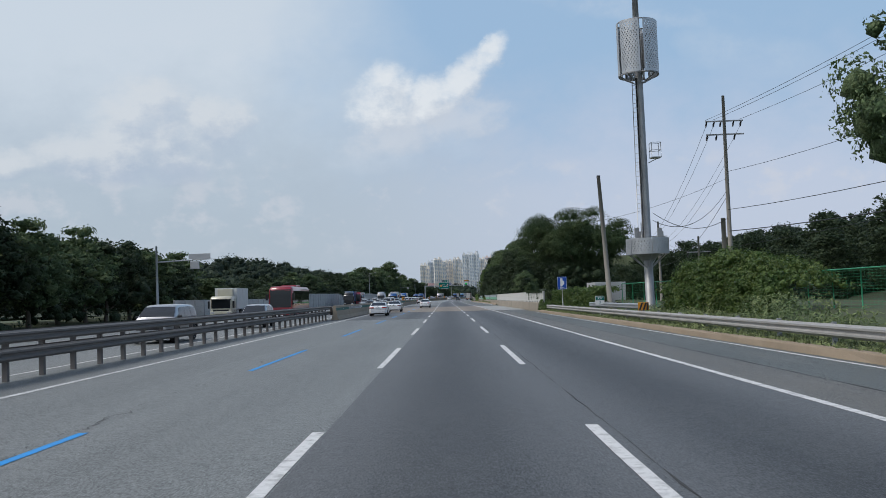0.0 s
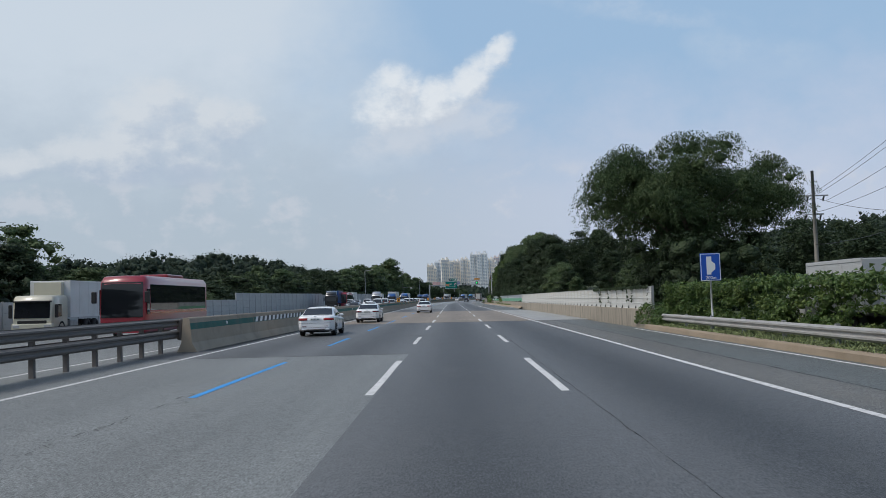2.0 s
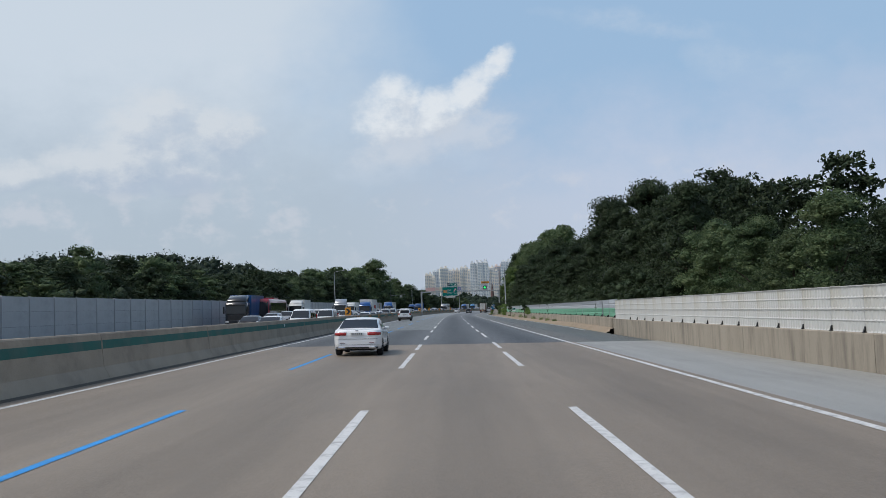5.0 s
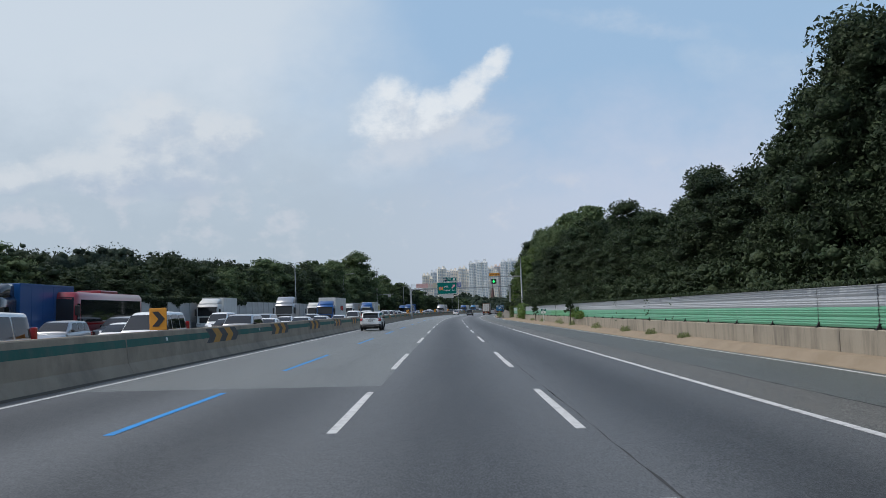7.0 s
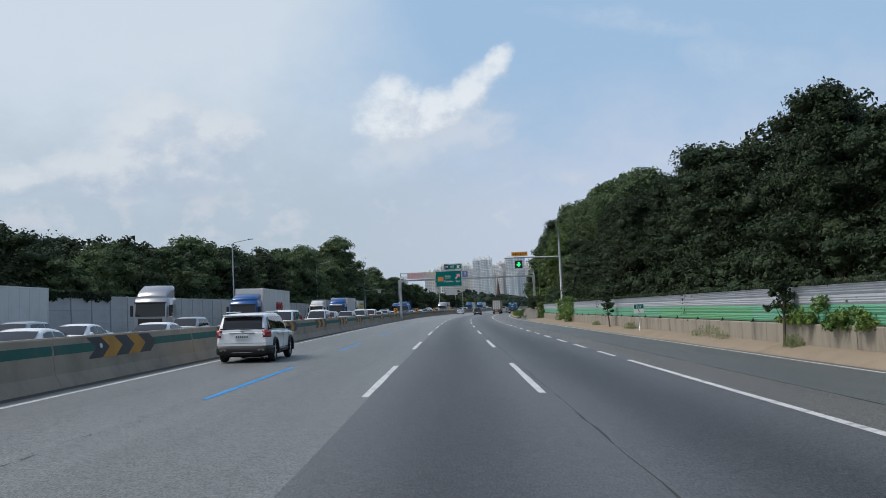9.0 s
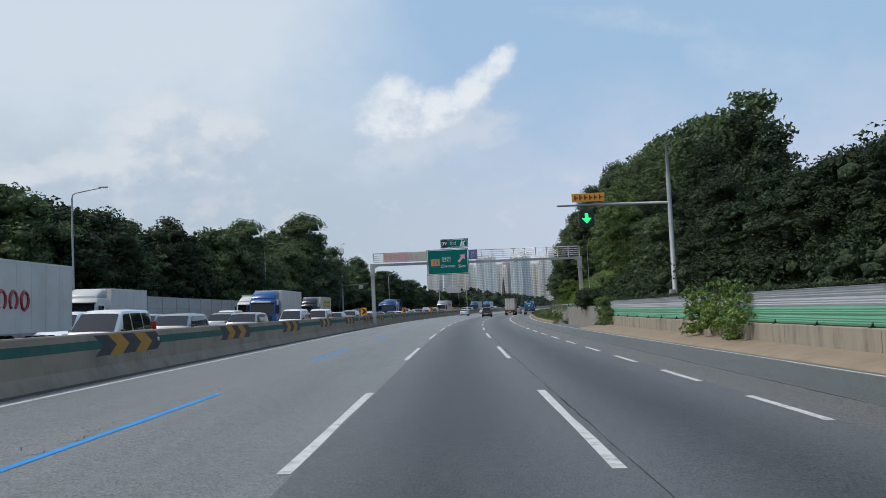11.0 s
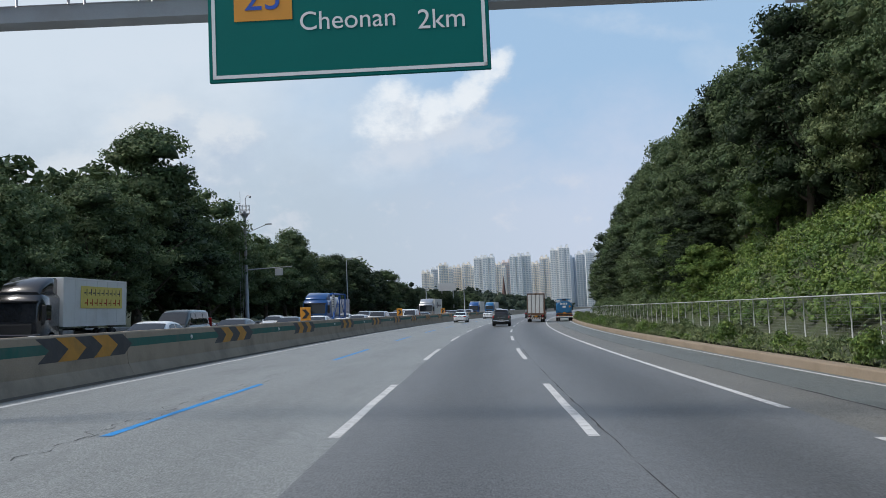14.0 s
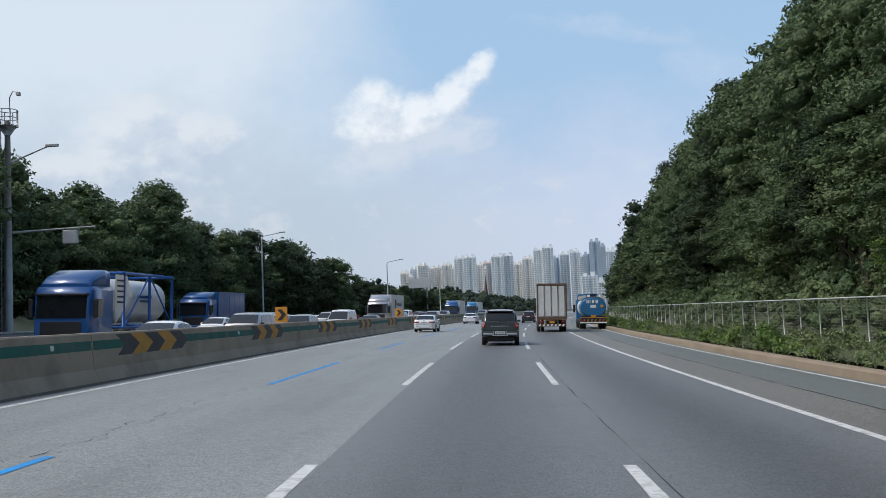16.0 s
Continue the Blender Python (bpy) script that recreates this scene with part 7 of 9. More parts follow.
# saplings standing before the striped wall, and creepers over the far wall
for s_, h_ in ((276.6, 2.6), (310.8, 2.6)):
    plant_tree(make_tree(int(s_), 3.4, 0.75, 1.5, 700, 0.15, LEAF_DARK, 3, 14), scaled(s_, 10.95, 0.25, h_ / 3.4, h_ / 3.4), "thin sapling standing before the noise wall", "trees on the bank")
carpet("far_wall_creeper", LEAF_DARK, "dark creeper hanging over the far noise wall", lambda a, b, r: (lambda s: (s, -29.30 - 0.25 * r.rand(), lwall_top(s) + 0.35 - (1.7 if 282.3 < s < 286.8 else 0.5 + 0.9 * max(0.0, lump(s * 0.8, 3.0))) * b))(262 + 62 * a), 9000, 0.3, seed=41)
carpet("far_wall_creeper_low", LEAF_DARK, "creeper column covering one panel of the far wall", lambda a, b, r: (282.3 + 4.6 * a + 0.5 * b, -29.25 - 0.2 * r.rand(), 0.3 + 3.0 * b), 1800, 0.3, seed=42)
carpet("willow_underwood", LEAF_DARK, "dark brush standing beneath the willow", lambda a, b, r: (lambda s: (s, 12.4 + 5.8 * r.rand(), 0.4 + (4.6 + lump(s, 2.0)) * b))(107.5 + 19 * a), 15000, 0.17, seed=51, lumps=300, rad=0.9)
# smaller trees close behind the fence, and dark growth between their trunks
s = 449.0
while s < 622:
    u = 15.7 + rng.rand() * 1.2
    k = (6.2 + 2.6 * rng.rand()) / 11.5
    plant_tree((HI if s < 505 else MID)[rng.randint(4)], scaled(s, u, bank(s, u) - 0.6, k * 1.35, k), "bushy tree close behind the chain-link fence", "trees on the bank")
    s += 4.3 + 1.2 * rng.rand()
carpet("wood_edge", LEAF_MID, "dark growth between the trunks above the fence", lambda a, b, r: (lambda s: (s, 17.4 + 2.2 * r.rand() + lump(s, 3.0), bank(s, 17.5) + 4.0 * b))(440 + 190 * a), 20000, 0.2, seed=52, lumps=700, rad=0.9)

# ---- the town far ahead ----
TOWER_CREAM = mat("tower_cream", (0.82, 0.77, 0.70), 0.7, var=0.06, scale=0.03, fine=0.2)
TOWER_GREY = mat("tower_grey", (0.76, 0.77, 0.78), 0.7, var=0.06, scale=0.03, fine=0.2)
TOWER_PINK = mat("tower_pink", (0.72, 0.62, 0.58), 0.7, var=0.06, scale=0.03, fine=0.2)
TOWER_BLUE = mat("tower_blue", (0.42, 0.50, 0.60), 0.6, var=0.06, scale=0.03, fine=0.2)
TOWER_GLASS = mat("tower_glass", (0.36, 0.42, 0.49), 0.35, var=0.1, scale=0.1, fine=0.5)
BRICK_RED = mat("tower_red", (0.10, 0.055, 0.05), 0.8, var=0.1)


def apartment(bearing, dist, wide, tall, wall_mat, label, turn=0.0, deep=14.0, eye=(2.0, 434.0)):
    """A tower block: stepped core and wings, floor by floor windows, a roof house."""
    b = radians(bearing)
    t = thing("apartment_tower", pose(eye[0] + dist * math.sin(b), eye[1] + dist * math.cos(b), -2.2, 0, 0, -bearing + turn), label, "apartment tower", "apartment towers")
    bm = bmesh.new()
    n = max(2, round(wide / 8))
    w = wide / n
    for k in range(n):
        x0 = -wide / 2 + k * w
        off = (k % 2) * 1.6
        h = tall - (k % 3 == 2) * 6.0
        box(bm, (x0 + 0.3, off, 0), (x0 + w - 0.3, deep + off, h), 0.0)
        box(bm, (x0 + w * 0.25, off + 2, h), (x0 + w * 0.75, deep - 2, h + 3.6 + (k % 2) * 1.4), 0.0)
    for k in range(n - 1):
        box(bm, (-wide / 2 + (k + 1) * w - 0.8, 2.2, 0), (-wide / 2 + (k + 1) * w + 0.8, deep - 1, tall + 1.0))
    part("body", bm, wall_mat, t)
    floors = int(tall / 2.9)
    for k in range(n):
        bm = bmesh.new()
        x0, off = -wide / 2 + k * w, (k % 2) * 1.6
        h = tall - (k % 3 == 2) * 6.0
        for f in range(floors):
            z = 2.0 + f * 2.9
            if z + 2.2 > h:
                break
            for a, c in ((0.10, 0.44), (0.56, 0.90)):
                v = [bm.verts.new(p) for p in ((x0 + w * a, off - 0.06, z), (x0 + w * c, off - 0.06, z), (x0 + w * c, off - 0.06, z + 1.7), (x0 + w * a, off - 0.06, z + 1.7))]
                bm.faces.new(v)
        part("window_bay", bm, TOWER_GLASS, t, "stacked window bays", kind="stuff")
        bm = bmesh.new()
        for f in range(0, floors):
            z = 1.6 + f * 2.9
            if z > h - 1:
                break
            box(bm, (x0 + 0.5, off - 0.5, z), (x0 + w - 0.5, off, z + 0.35))
        part("balcony_slab", bm, wall_mat, t, "stacked balcony slabs", kind="stuff")
    return t


def yaw_of(px):
    """Bearing of a point far away seen at the end of the drive, by its distance across the view."""
    return math.degrees(math.atan((px - 784) / 1612)) + 0.44


for px, w_px, top_px, m_, d in ((722, 20, 478, TOWER_CREAM, 1560), (736, 14, 472, TOWER_GREY, 1600), (756, 24, 465, TOWER_CREAM, 1520), (780, 22, 469, TOWER_CREAM, 1560), (797, 22, 464, TOWER_CREAM, 1540), (817, 18, 452, TOWER_GREY, 1440), (834, 20, 450, TOWER_GREY, 1420),
                                (853, 22, 464, TOWER_CREAM, 1520), (868, 18, 460, TOWER_PINK, 1540), (884, 20, 449, TOWER_GREY, 1400), (902, 18, 447, TOWER_GREY, 1410), (922, 20, 463, TOWER_CREAM, 1500), (940, 22, 452, TOWER_CREAM, 1470), (958, 18, 438, TOWER_GREY, 1390), (974, 18, 434, TOWER_GREY, 1380),
                                (990, 16, 452, TOWER_BLUE, 1440), (1006, 20, 445, TOWER_GREY, 1400), (1025, 22, 441, TOWER_GREY, 1360), (1046, 18, 446, TOWER_BLUE, 1340), (1062, 26, 424, TOWER_BLUE, 1300), (1094, 30, 440, TOWER_GREY, 1380), (1052, 36, 484, TOWER_GREY, 1100)):
    br = yaw_of(px)
    elev = (441 - top_px - (px - 784) * 0.04) / 1612 + math.tan(radians(4.06)) - 0.003
    apartment(br, d, 1.12 * w_px / 1612 * d, 2.2 + 1.7 + elev * d, m_, "pale high-rise apartment tower far beyond the road" if m_ is TOWER_CREAM else "grey-blue high-rise apartment tower far beyond the road", 6 * math.sin(px))
for br, d, w, h in ((-24.5, 1500, 30, 52), (-23.4, 1480, 24, 58), (-22.2, 1500, 26, 50), (-21.0, 1460, 22, 44), (-19.5, 1500, 30, 40), (-26.2, 1480, 30, 46), (-18.2, 1500, 28, 52), (-17.0, 1520, 26, 58), (-15.8, 1480, 24, 50)):
    apartment(br, d, w, h, TOWER_CREAM, "pale apartment block on the distant skyline", 10, eye=(0.0, 60.0))
# church spire and a billboard before the town
sp = thing("church_spire", pose(2.0 + math.sin(radians(yaw_of(862))) * 820, 434 + math.cos(radians(yaw_of(862))) * 820, -2.2), "dark red pointed church spire in the town", "church")
bm = bmesh.new()
box(bm, (-3, 0, 0), (3, 9, 16))
bmesh.ops.create_cone(bm, cap_ends=True, segments=4, radius1=2.3, radius2=0.1, depth=21, matrix=Matrix.Translation((0, 4, 26.5)))
part("steeple", bm, BRICK_RED, sp)
bb = thing("billboard", RM(655, -33, 0), "grey billboard seen from behind on a steel frame", "billboard")
bm = bmesh.new()
box(bm, (-1.6, -0.15, 7.2), (3.9, 0.15, 9.5), 0.03)
part("board", bm, BOX_GREY, bb)
for x in (-0.6, 2.9):
    bm = bmesh.new()
    tube(bm, [(x, 0.3, -1), (x, 0.3, 9.3)], 0.16, 8)
    part("leg", bm, STEEL_GREY, bb)

# ---- vehicles ----


def grid_faces(rows, cols, wrap=False):
    i, j = np.meshgrid(np.arange(rows - 1), np.arange(cols if wrap else cols - 1), indexing="ij")
    a, b = i * cols + j, i * cols + (j + 1) % cols
    return np.stack([a, b, b + cols, a + cols], -1).reshape(-1, 4)


def shell(name, rings, material, parent, label="", caps=True):
    """A smooth skin through rings of equal length."""
    v = np.array(rings, float)
    n, k = v.shape[:2]
    f = [list(map(int, q)) for q in grid_faces(n, k, True)]
    if caps:
        f += [list(range(k))[::-1], [(n - 1) * k + q for q in range(k)]]
    me = raw_mesh(name, v.reshape(-1, 3), f, material, smooth=True)
    me.polygons.foreach_set("use_smooth", [len(p.vertices) == 4 for p in me.polygons])
    return finish(new(name, me), parent, label)


def sheet(name, rows, material, parent, label="", thick=0.0):
    v = np.array(rows, float)
    n, k = v.shape[:2]
    me = raw_mesh(name, v.reshape(-1, 3), [list(map(int, q)) for q in grid_faces(n, k)], material, smooth=True)
    return finish(new(name, me), parent, label)


def bx(name, lo, hi, material, parent, label="", bevel=0.02, seg=2, m=None):
    bm = bmesh.new()
    box(bm, lo, hi, min(bevel, min(b - a for a, b in zip(lo, hi)) * 0.45), seg=seg, m=m)
    return part(name, bm, material, parent, label)


def other_side(ob):
    """Moves a sign to the opposite flank of its vehicle."""
    ob.data.transform(Matrix.Scale(-1, 4, (1, 0, 0)))
    ob.data.flip_normals()
    return ob


_wheels = {}


def wheel(parent, x, y, r, w, spokes=10, rim=RIM, dark=False, fine=True):
    """Tyre and rim; the outer side is towards the sign of x."""
    key = (round(r, 2), round(w, 2), spokes, dark, fine)
    if key not in _wheels:
        hub = 0.72 if w < 0.25 else 0.60
        prof = [(hub, -0.42), (hub + 0.02, -0.5), (0.88, -0.5), (0.96, -0.42), (1.0, -0.3), (1.0, 0.3), (0.96, 0.42), (0.88, 0.5), (hub + 0.02, 0.5), (hub, 0.42)]
        n = 28 if fine else 11
        rings = [[(a_ * w, q * r * math.cos(t), q * r * math.sin(t)) for q, a_ in prof] for t in np.linspace(0, 2 * math.pi, n + 1)]
        v = np.array(rings)
        tyre = raw_mesh("tyre", v.reshape(-1, 3), grid_faces(n + 1, len(prof), True), RUBBER, smooth=True)
        bm = bmesh.new()
        bmesh.ops.create_cone(bm, cap_ends=True, segments=24 if fine else 10, radius1=r * (hub + 0.02), radius2=r * (hub + 0.02), depth=w * 0.3, matrix=pose(-w * 0.05, 0, 0, 0, 90, 0))
        for f in bm.faces:
            f.material_index = 1
        tube(bm, [(w * 0.3, r * hub * math.cos(t), r * hub * math.sin(t)) for t in np.linspace(0, 2 * math.pi, 25 if fine else 11)], r * 0.035, 5 if fine else 3)
        for s_ in range(spokes if fine else 5):
            t = s_ * 2 * math.pi / spokes
            m = Matrix.Rotation(t, 4, "X")
            box(bm, (w * 0.12, -r * 0.06, r * 0.1), (w * 0.40, r * 0.05, r * hub), 0.0, 0, m)
        bmesh.ops.create_cone(bm, cap_ends=True, segments=12, radius1=r * 0.16, radius2=r * 0.13, depth=w * 0.2, matrix=pose(w * 0.26, 0, 0, 0, 90, 0))
        me = bpy.data.meshes.new("rim")
        bm.to_mesh(me)
        bm.free()
        me.materials.append(BLACK if dark else rim)
        me.materials.append(BLACK)
        _wheels[key] = (tyre, me)
    e = new("wheel")
    e.parent = parent
    e.matrix_basis = pose(x, y, r, 0, 0, 0 if x > 0 else 180)
    for nm, me in zip(("tyre", "rim"), _wheels[key]):
        o = new(nm, me)
        o.parent = e
    return e


def prof(y, pts):
    ys, zs = zip(*sorted(pts))
    return float(np.interp(y, ys, zs))


def car(name, m, label, P, paint, group="", bars=True, fine=True):
    """A car from its side line. P: length, width, wheel radius and places, belt line, roof line, and its lamps."""
    c = thing(name, m, label, "car" if name != "pickup_truck" else "pickup truck", group)
    L, W, wr = P["L"], P["W"], P["wr"]
    ax_f, ax_r = P["axles"]
    top, roof = P["belt"], P["roof"]
    sill = P.get("sill", 0.26)
    ys = np.unique(np.concatenate([np.linspace(-L / 2, L / 2, 46 if fine else 16), [a + d for a in (ax_f, ax_r) for d in np.linspace(-wr * 1.22, wr * 1.22, 17 if fine else 7)], [-L / 2 + 0.03, L / 2 - 0.03, -L / 2 + 0.1, L / 2 - 0.1]]))

    def plan(y):
        e = max(0.0, abs(y) - (L / 2 - 0.55)) / 0.55
        return W / 2 * (1 - (0.16 if y > 0 else P.get("taper", 0.16)) * e ** 2.4 - (0.05 * e if y > 0 else 0.0))

    def under(y):
        z = sill + (0.10 if y > 0 else P.get("rise", 0.10)) * (max(0.0, abs(y) - (L / 2 - 0.5)) / 0.5) ** 1.6
        for a in (ax_f, ax_r):
            d = abs(y - a) / (wr * 1.17)
            if d < 1:
                z = max(z, wr * 1.17 * math.sqrt(1 - d * d) + wr * 0.98)
        return z

    rings = []
    for y in ys:
        w, zb, zt = plan(y), under(y), prof(y, top)
        zb = min(zb, zt - 0.12)
        h = zt - zb
        half = [(0.0, zb), (w * 0.80, zb), (w * 0.955, zb + 0.03), (w * 0.985, zb + h * 0.22), (w, zb + h * 0.5), (w * 0.992, zt - h * 0.22), (w * 0.965, zt - 0.035), (w * 0.915, zt), (w * 0.5, zt + 0.018), (0.0, zt + 0.024)]
        rings.append([(x, y, z) for x, z in half] + [(-x, y, z) for x, z in reversed(half[1:-1])])
    shell("body", rings, paint, c)
    bx("underbody", (-W * 0.36, -L / 2 + 0.28, 0.20), (W * 0.36, L / 2 - 0.3, wr * 1.9), BLACK, c, "dark underbody between the wheels", 0.06, 1)
    ry = [p[0] for p in roof]
    y0, y1 = min(ry), max(ry)
    rings = []
    gy = np.linspace(y0, y1, 40 if fine else 18)

    def side(y):
        zb, zr = prof(y, top) - 0.01, prof(y, roof)
        f = min(1.0, max(0.0, (zr - zb) / (P["H"] - prof(0, top))))
        wb = plan(y) * 0.925
        return zb, zr, wb, wb - (0.17 + P.get("tumble", 0.0)) * f

    for y in gy:
        zb, zr, wb, wt = side(y)
        h = max(0.004, zr - zb)
        half = [(wb, zb), (wb - (wb - wt) * 0.45, zb + h * 0.5), (wt, zr - min(0.07, h * 0.3)), (wt - 0.07, zr - min(0.015, h * 0.1)), (wt * 0.5, zr + 0.012), (0.0, zr + 0.018)]
        rings.append([(x, y, z) for x, z in half] + [(-x, y, z) for x, z in reversed(half[:-1])])
    shell("cabin", rings, P.get("cabin_paint", paint), c, "roof and pillars")

    def pane(name, ya, yb, inset, n=6, lift=0.012):
        rows = []
        for y in np.linspace(ya, yb, n):
            zb, zr, wb, wt = side(y)
            sgn = -1 if ya < 0 else 1
            hw = (wt - 0.05) * inset
            rows.append([(x, y + sgn * lift, zr + 0.02 + lift * 0.6 - 0.012 * (x / hw) ** 2 * 1.5) for x in np.linspace(-hw, hw, 7)])
        return sheet(name, rows, GLASS_CAR if ya < 0 else P.get("screen", GLASS_PALE), c, "dark tinted rear window" if ya < 0 else "windscreen")

    pane("rear_window", *P["rear_glass"], 0.96)
    pane("windscreen", *P["front_glass"], 0.98)
    for ya, yb, sl, sr in P["side_glass"]:
        for sg in (1, -1):
            rows = []
            for f in np.linspace(0, 1, 7):
                row = []
                for q in (0.08, 0.3, 0.5, 0.7, 0.9):
                    y = ya + (yb - ya) * f + (sl * (1 - f) + sr * f) * q
                    zb, zr, wb, wt = side(y)
                    h = zr - 0.06 - zb
                    z = zb + h * q
                    full = max(0.01, zr - zb)
                    x = np.interp((z - zb) / full, [0, 0.5, (full - min(0.07, full * 0.3)) / full], [wb, wb - (wb - wt) * 0.45, wt])
                    row.append((sg * (x + 0.014), y, z))
                rows.append(row)
            sheet("side_window", rows, GLASS_CAR, c)
    for x in (1, -1):
        for a in (ax_f, ax_r):
            wheel(c, x * (W / 2 - 0.125), a, wr, 0.235, P.get("spokes", 10), dark=P.get("dark_rim", False), fine=fine)
        bm = bmesh.new()
        yb = P["mirror"]
        z = prof(yb, top)
        box(bm, (x * (W / 2 + 0.01) - 0.09, yb - 0.06, z + 0.03), (x * (W / 2 + 0.01) + 0.09, yb + 0.06, z + 0.15), 0.045, seg=2)
        part("mirror", bm, P.get("mirror_paint", BLACK), c)
        for hy in P.get("handles", ()):
            bx("door_handle", (x * (W / 2 - 0.005) - 0.015, hy - 0.09, P["handle_z"]), (x * (W / 2 - 0.005) + 0.015, hy + 0.09, P["handle_z"] + 0.03), P.get("handle_mat", paint), c, bevel=0.01)
    for nm, lo, hi, mt, lb in P.get("extra", ()):
        bx(nm, lo, hi, mt, c, lb, 0.02)
    # lamps, bumpers and trims that wrap round the tail
    for nm, y_in, x_in, z0, z1, mt, lb in P.get("wrap", ()):
        side_ys = np.linspace(-L / 2 + y_in, -L / 2, 7)
        for sg in (1, -1) if x_in else (1,):
            line = [(sg * (plan(y) + 0.012), y - 0.002 * (i + 1)) for i, y in enumerate(side_ys)]
            x1 = abs(line[-1][0])
            line += [(sg * x, -L / 2 - 0.022) for x in np.linspace(x1 - 0.02, x_in, 4)]
            if not x_in:
                line += [(-x, y) for x, y in reversed(line[:-1])]
            zm = (z0 + z1) / 2
            rings = []
            for x, y in line:
                ix, iy = x * 0.94, y + 0.05
                rings.append([(x, y, z0 + 0.01), (x * 1.006, y - 0.006, zm), (x, y, z1 - 0.01), (ix, iy, z1), (ix, iy, z0)])
            shell(nm, rings, mt, c, lb)
    if fine:
        for y in P.get("seams", ()):
            for sg in (1, -1):
                a, b = sorted((sg * (W / 2 - 0.05), sg * (W / 2 + 0.0015)))
                bx("door_seam", (a, y - 0.0025, sill + 0.2), (b, y + 0.0025, prof(y, top) - 0.10), BLACK, c, "thin door gap", 0.001, 1)
    for a in P.get("arches", ()):
        for sg in (1, -1):
            bm = bmesh.new()
            rr = wr * 1.17
            pts = [(sg * (plan(a + rr * math.cos(q)) + 0.004), a + rr * math.cos(q), max(sill, wr * 0.98 + rr * math.sin(q))) for q in np.linspace(-0.25, math.pi + 0.25, 20)]
            tube(bm, pts, 0.05, 6)
            part("wheel_arch", bm, BLACK, c, "black wheel arch trim")
    # plate with plain bars
    if "plate" in P:
        px, py, pz, pw, ph = P["plate"]
        pl = bx("number_plate", (px - pw / 2, py - 0.02, pz), (px + pw / 2, py + 0.03, pz + ph), PLATE, c, "white plate with plain bars", 0.008)
        bm = bmesh.new()
        for k in range(6):
            x = px - pw * 0.4 + k * pw * 0.145
            box(bm, (x, py - 0.028, pz + ph * 0.25), (x + pw * 0.08, py - 0.021, pz + ph * 0.75))
        part("plate_bars", bm, INK, pl)
    if P.get("tail"):
        for sg in (1, -1):
            for lo, hi, mt in P["tail"]:
                a, b = (lo[0], hi[0]) if sg > 0 else (-hi[0], -lo[0])
                bx("tail_lamp", (a, lo[1], lo[2]), (b, hi[1], hi[2]), mt, c, "red tail lamp" if mt is not LAMP_CLEAR else "clear lamp", 0.03)
    if P.get("head"):
        for sg in (1, -1):
            lo, hi = P["head"]
            a, b = (lo[0], hi[0]) if sg > 0 else (-hi[0], -lo[0])
            bx("headlamp", (a, lo[1], lo[2]), (b, hi[1], hi[2]), LAMP_CLEAR, c, "clear headlamp", 0.03)
    return c


def sedan(kind):
    P = dict(seams=(0.95, -0.25, -1.05), L=4.92, W=1.86, H=1.46, wr=0.34, axles=(1.48, -1.44), sill=0.24,
             taper=0.24, rise=0.08, belt=[(-2.46, 0.80), (-2.43, 0.93), (-2.36, 0.985), (-2.1, 1.015), (-1.6, 1.01), (-0.6, 0.96), (0.8, 0.93), (1.2, 0.91), (1.9, 0.80), (2.3, 0.68), (2.46, 0.58)],
             roof=[(-1.85, 1.0), (-1.5, 1.14), (-0.95, 1.38), (-0.4, 1.45), (0.05, 1.455), (0.45, 1.37), (0.9, 1.15), (1.3, 0.91)],
             rear_glass=(-1.72, -0.98), front_glass=(1.18, 0.48), side_glass=[(0.68, -0.22, -0.35, 0.0), (-0.30, -1.02, 0.0, 0.10), (-1.08, -1.35, 0.10, 0.20)], mirror=0.72, mirror_paint=None,
             handles=(0.05, -0.85), handle_z=0.80, plate=(0, -2.47, 0.78, 0.5, 0.115), spokes=15,
             wrap=[("tail_lamp", 0.34, 0.44, 0.80, 0.925, LAMP_DARKRED, "slim dark red tail lamp"), ("bumper_trim", 0.3, 0.0, 0.27, 0.36, BLACK, "black lower bumper")], head=((0.42, 2.2, 0.62), (0.74, 2.40, 0.73)),
             # the strip across the bumper paints a crease's shade; the body is smooth there
             extra=[("boot_gap", (-0.80, -2.472, 0.66), (0.80, -2.44, 0.667), BLACK, "dark gap under the boot lid"), ("bumper_gap", (-0.88, -2.470, 0.44), (0.88, -2.43, 0.446), BLACK, "black strip drawn as the shade of a bumper crease"), 
                    ("exhaust", (-0.72, -2.50, 0.30), (-0.46, -2.40, 0.36), CHROME, "chrome exhaust trim"), ("exhaust", (0.46, -2.50, 0.30), (0.72, -2.40, 0.36), CHROME, "chrome exhaust trim"),
                    ("bumper_reflector", (-0.66, -2.492, 0.50), (-0.46, -2.45, 0.52), LAMP_DARKRED, "dark red reflector"), ("bumper_reflector", (0.46, -2.492, 0.50), (0.66, -2.45, 0.52), LAMP_DARKRED, "dark red reflector"),
                    ("grille", (-0.5, 2.40, 0.42), (0.5, 2.47, 0.62), BLACK, "black grille"), ("badge", (-0.06, -2.475, 0.955), (0.06, -2.45, 1.0), CHROME, "small chrome badge")])
    if kind == "B":
        P["wrap"] = [("tail_lamp", 0.28, 0.42, 0.79, 0.92, LAMP_RED, "red tail lamp"), ("bumper_trim", 0.1, 0.0, 0.30, 0.36, BLACK, "black lower bumper")]
        P["plate"] = (0, -2.47, 0.80, 0.5, 0.11)
        P["spokes"] = 10
    return P


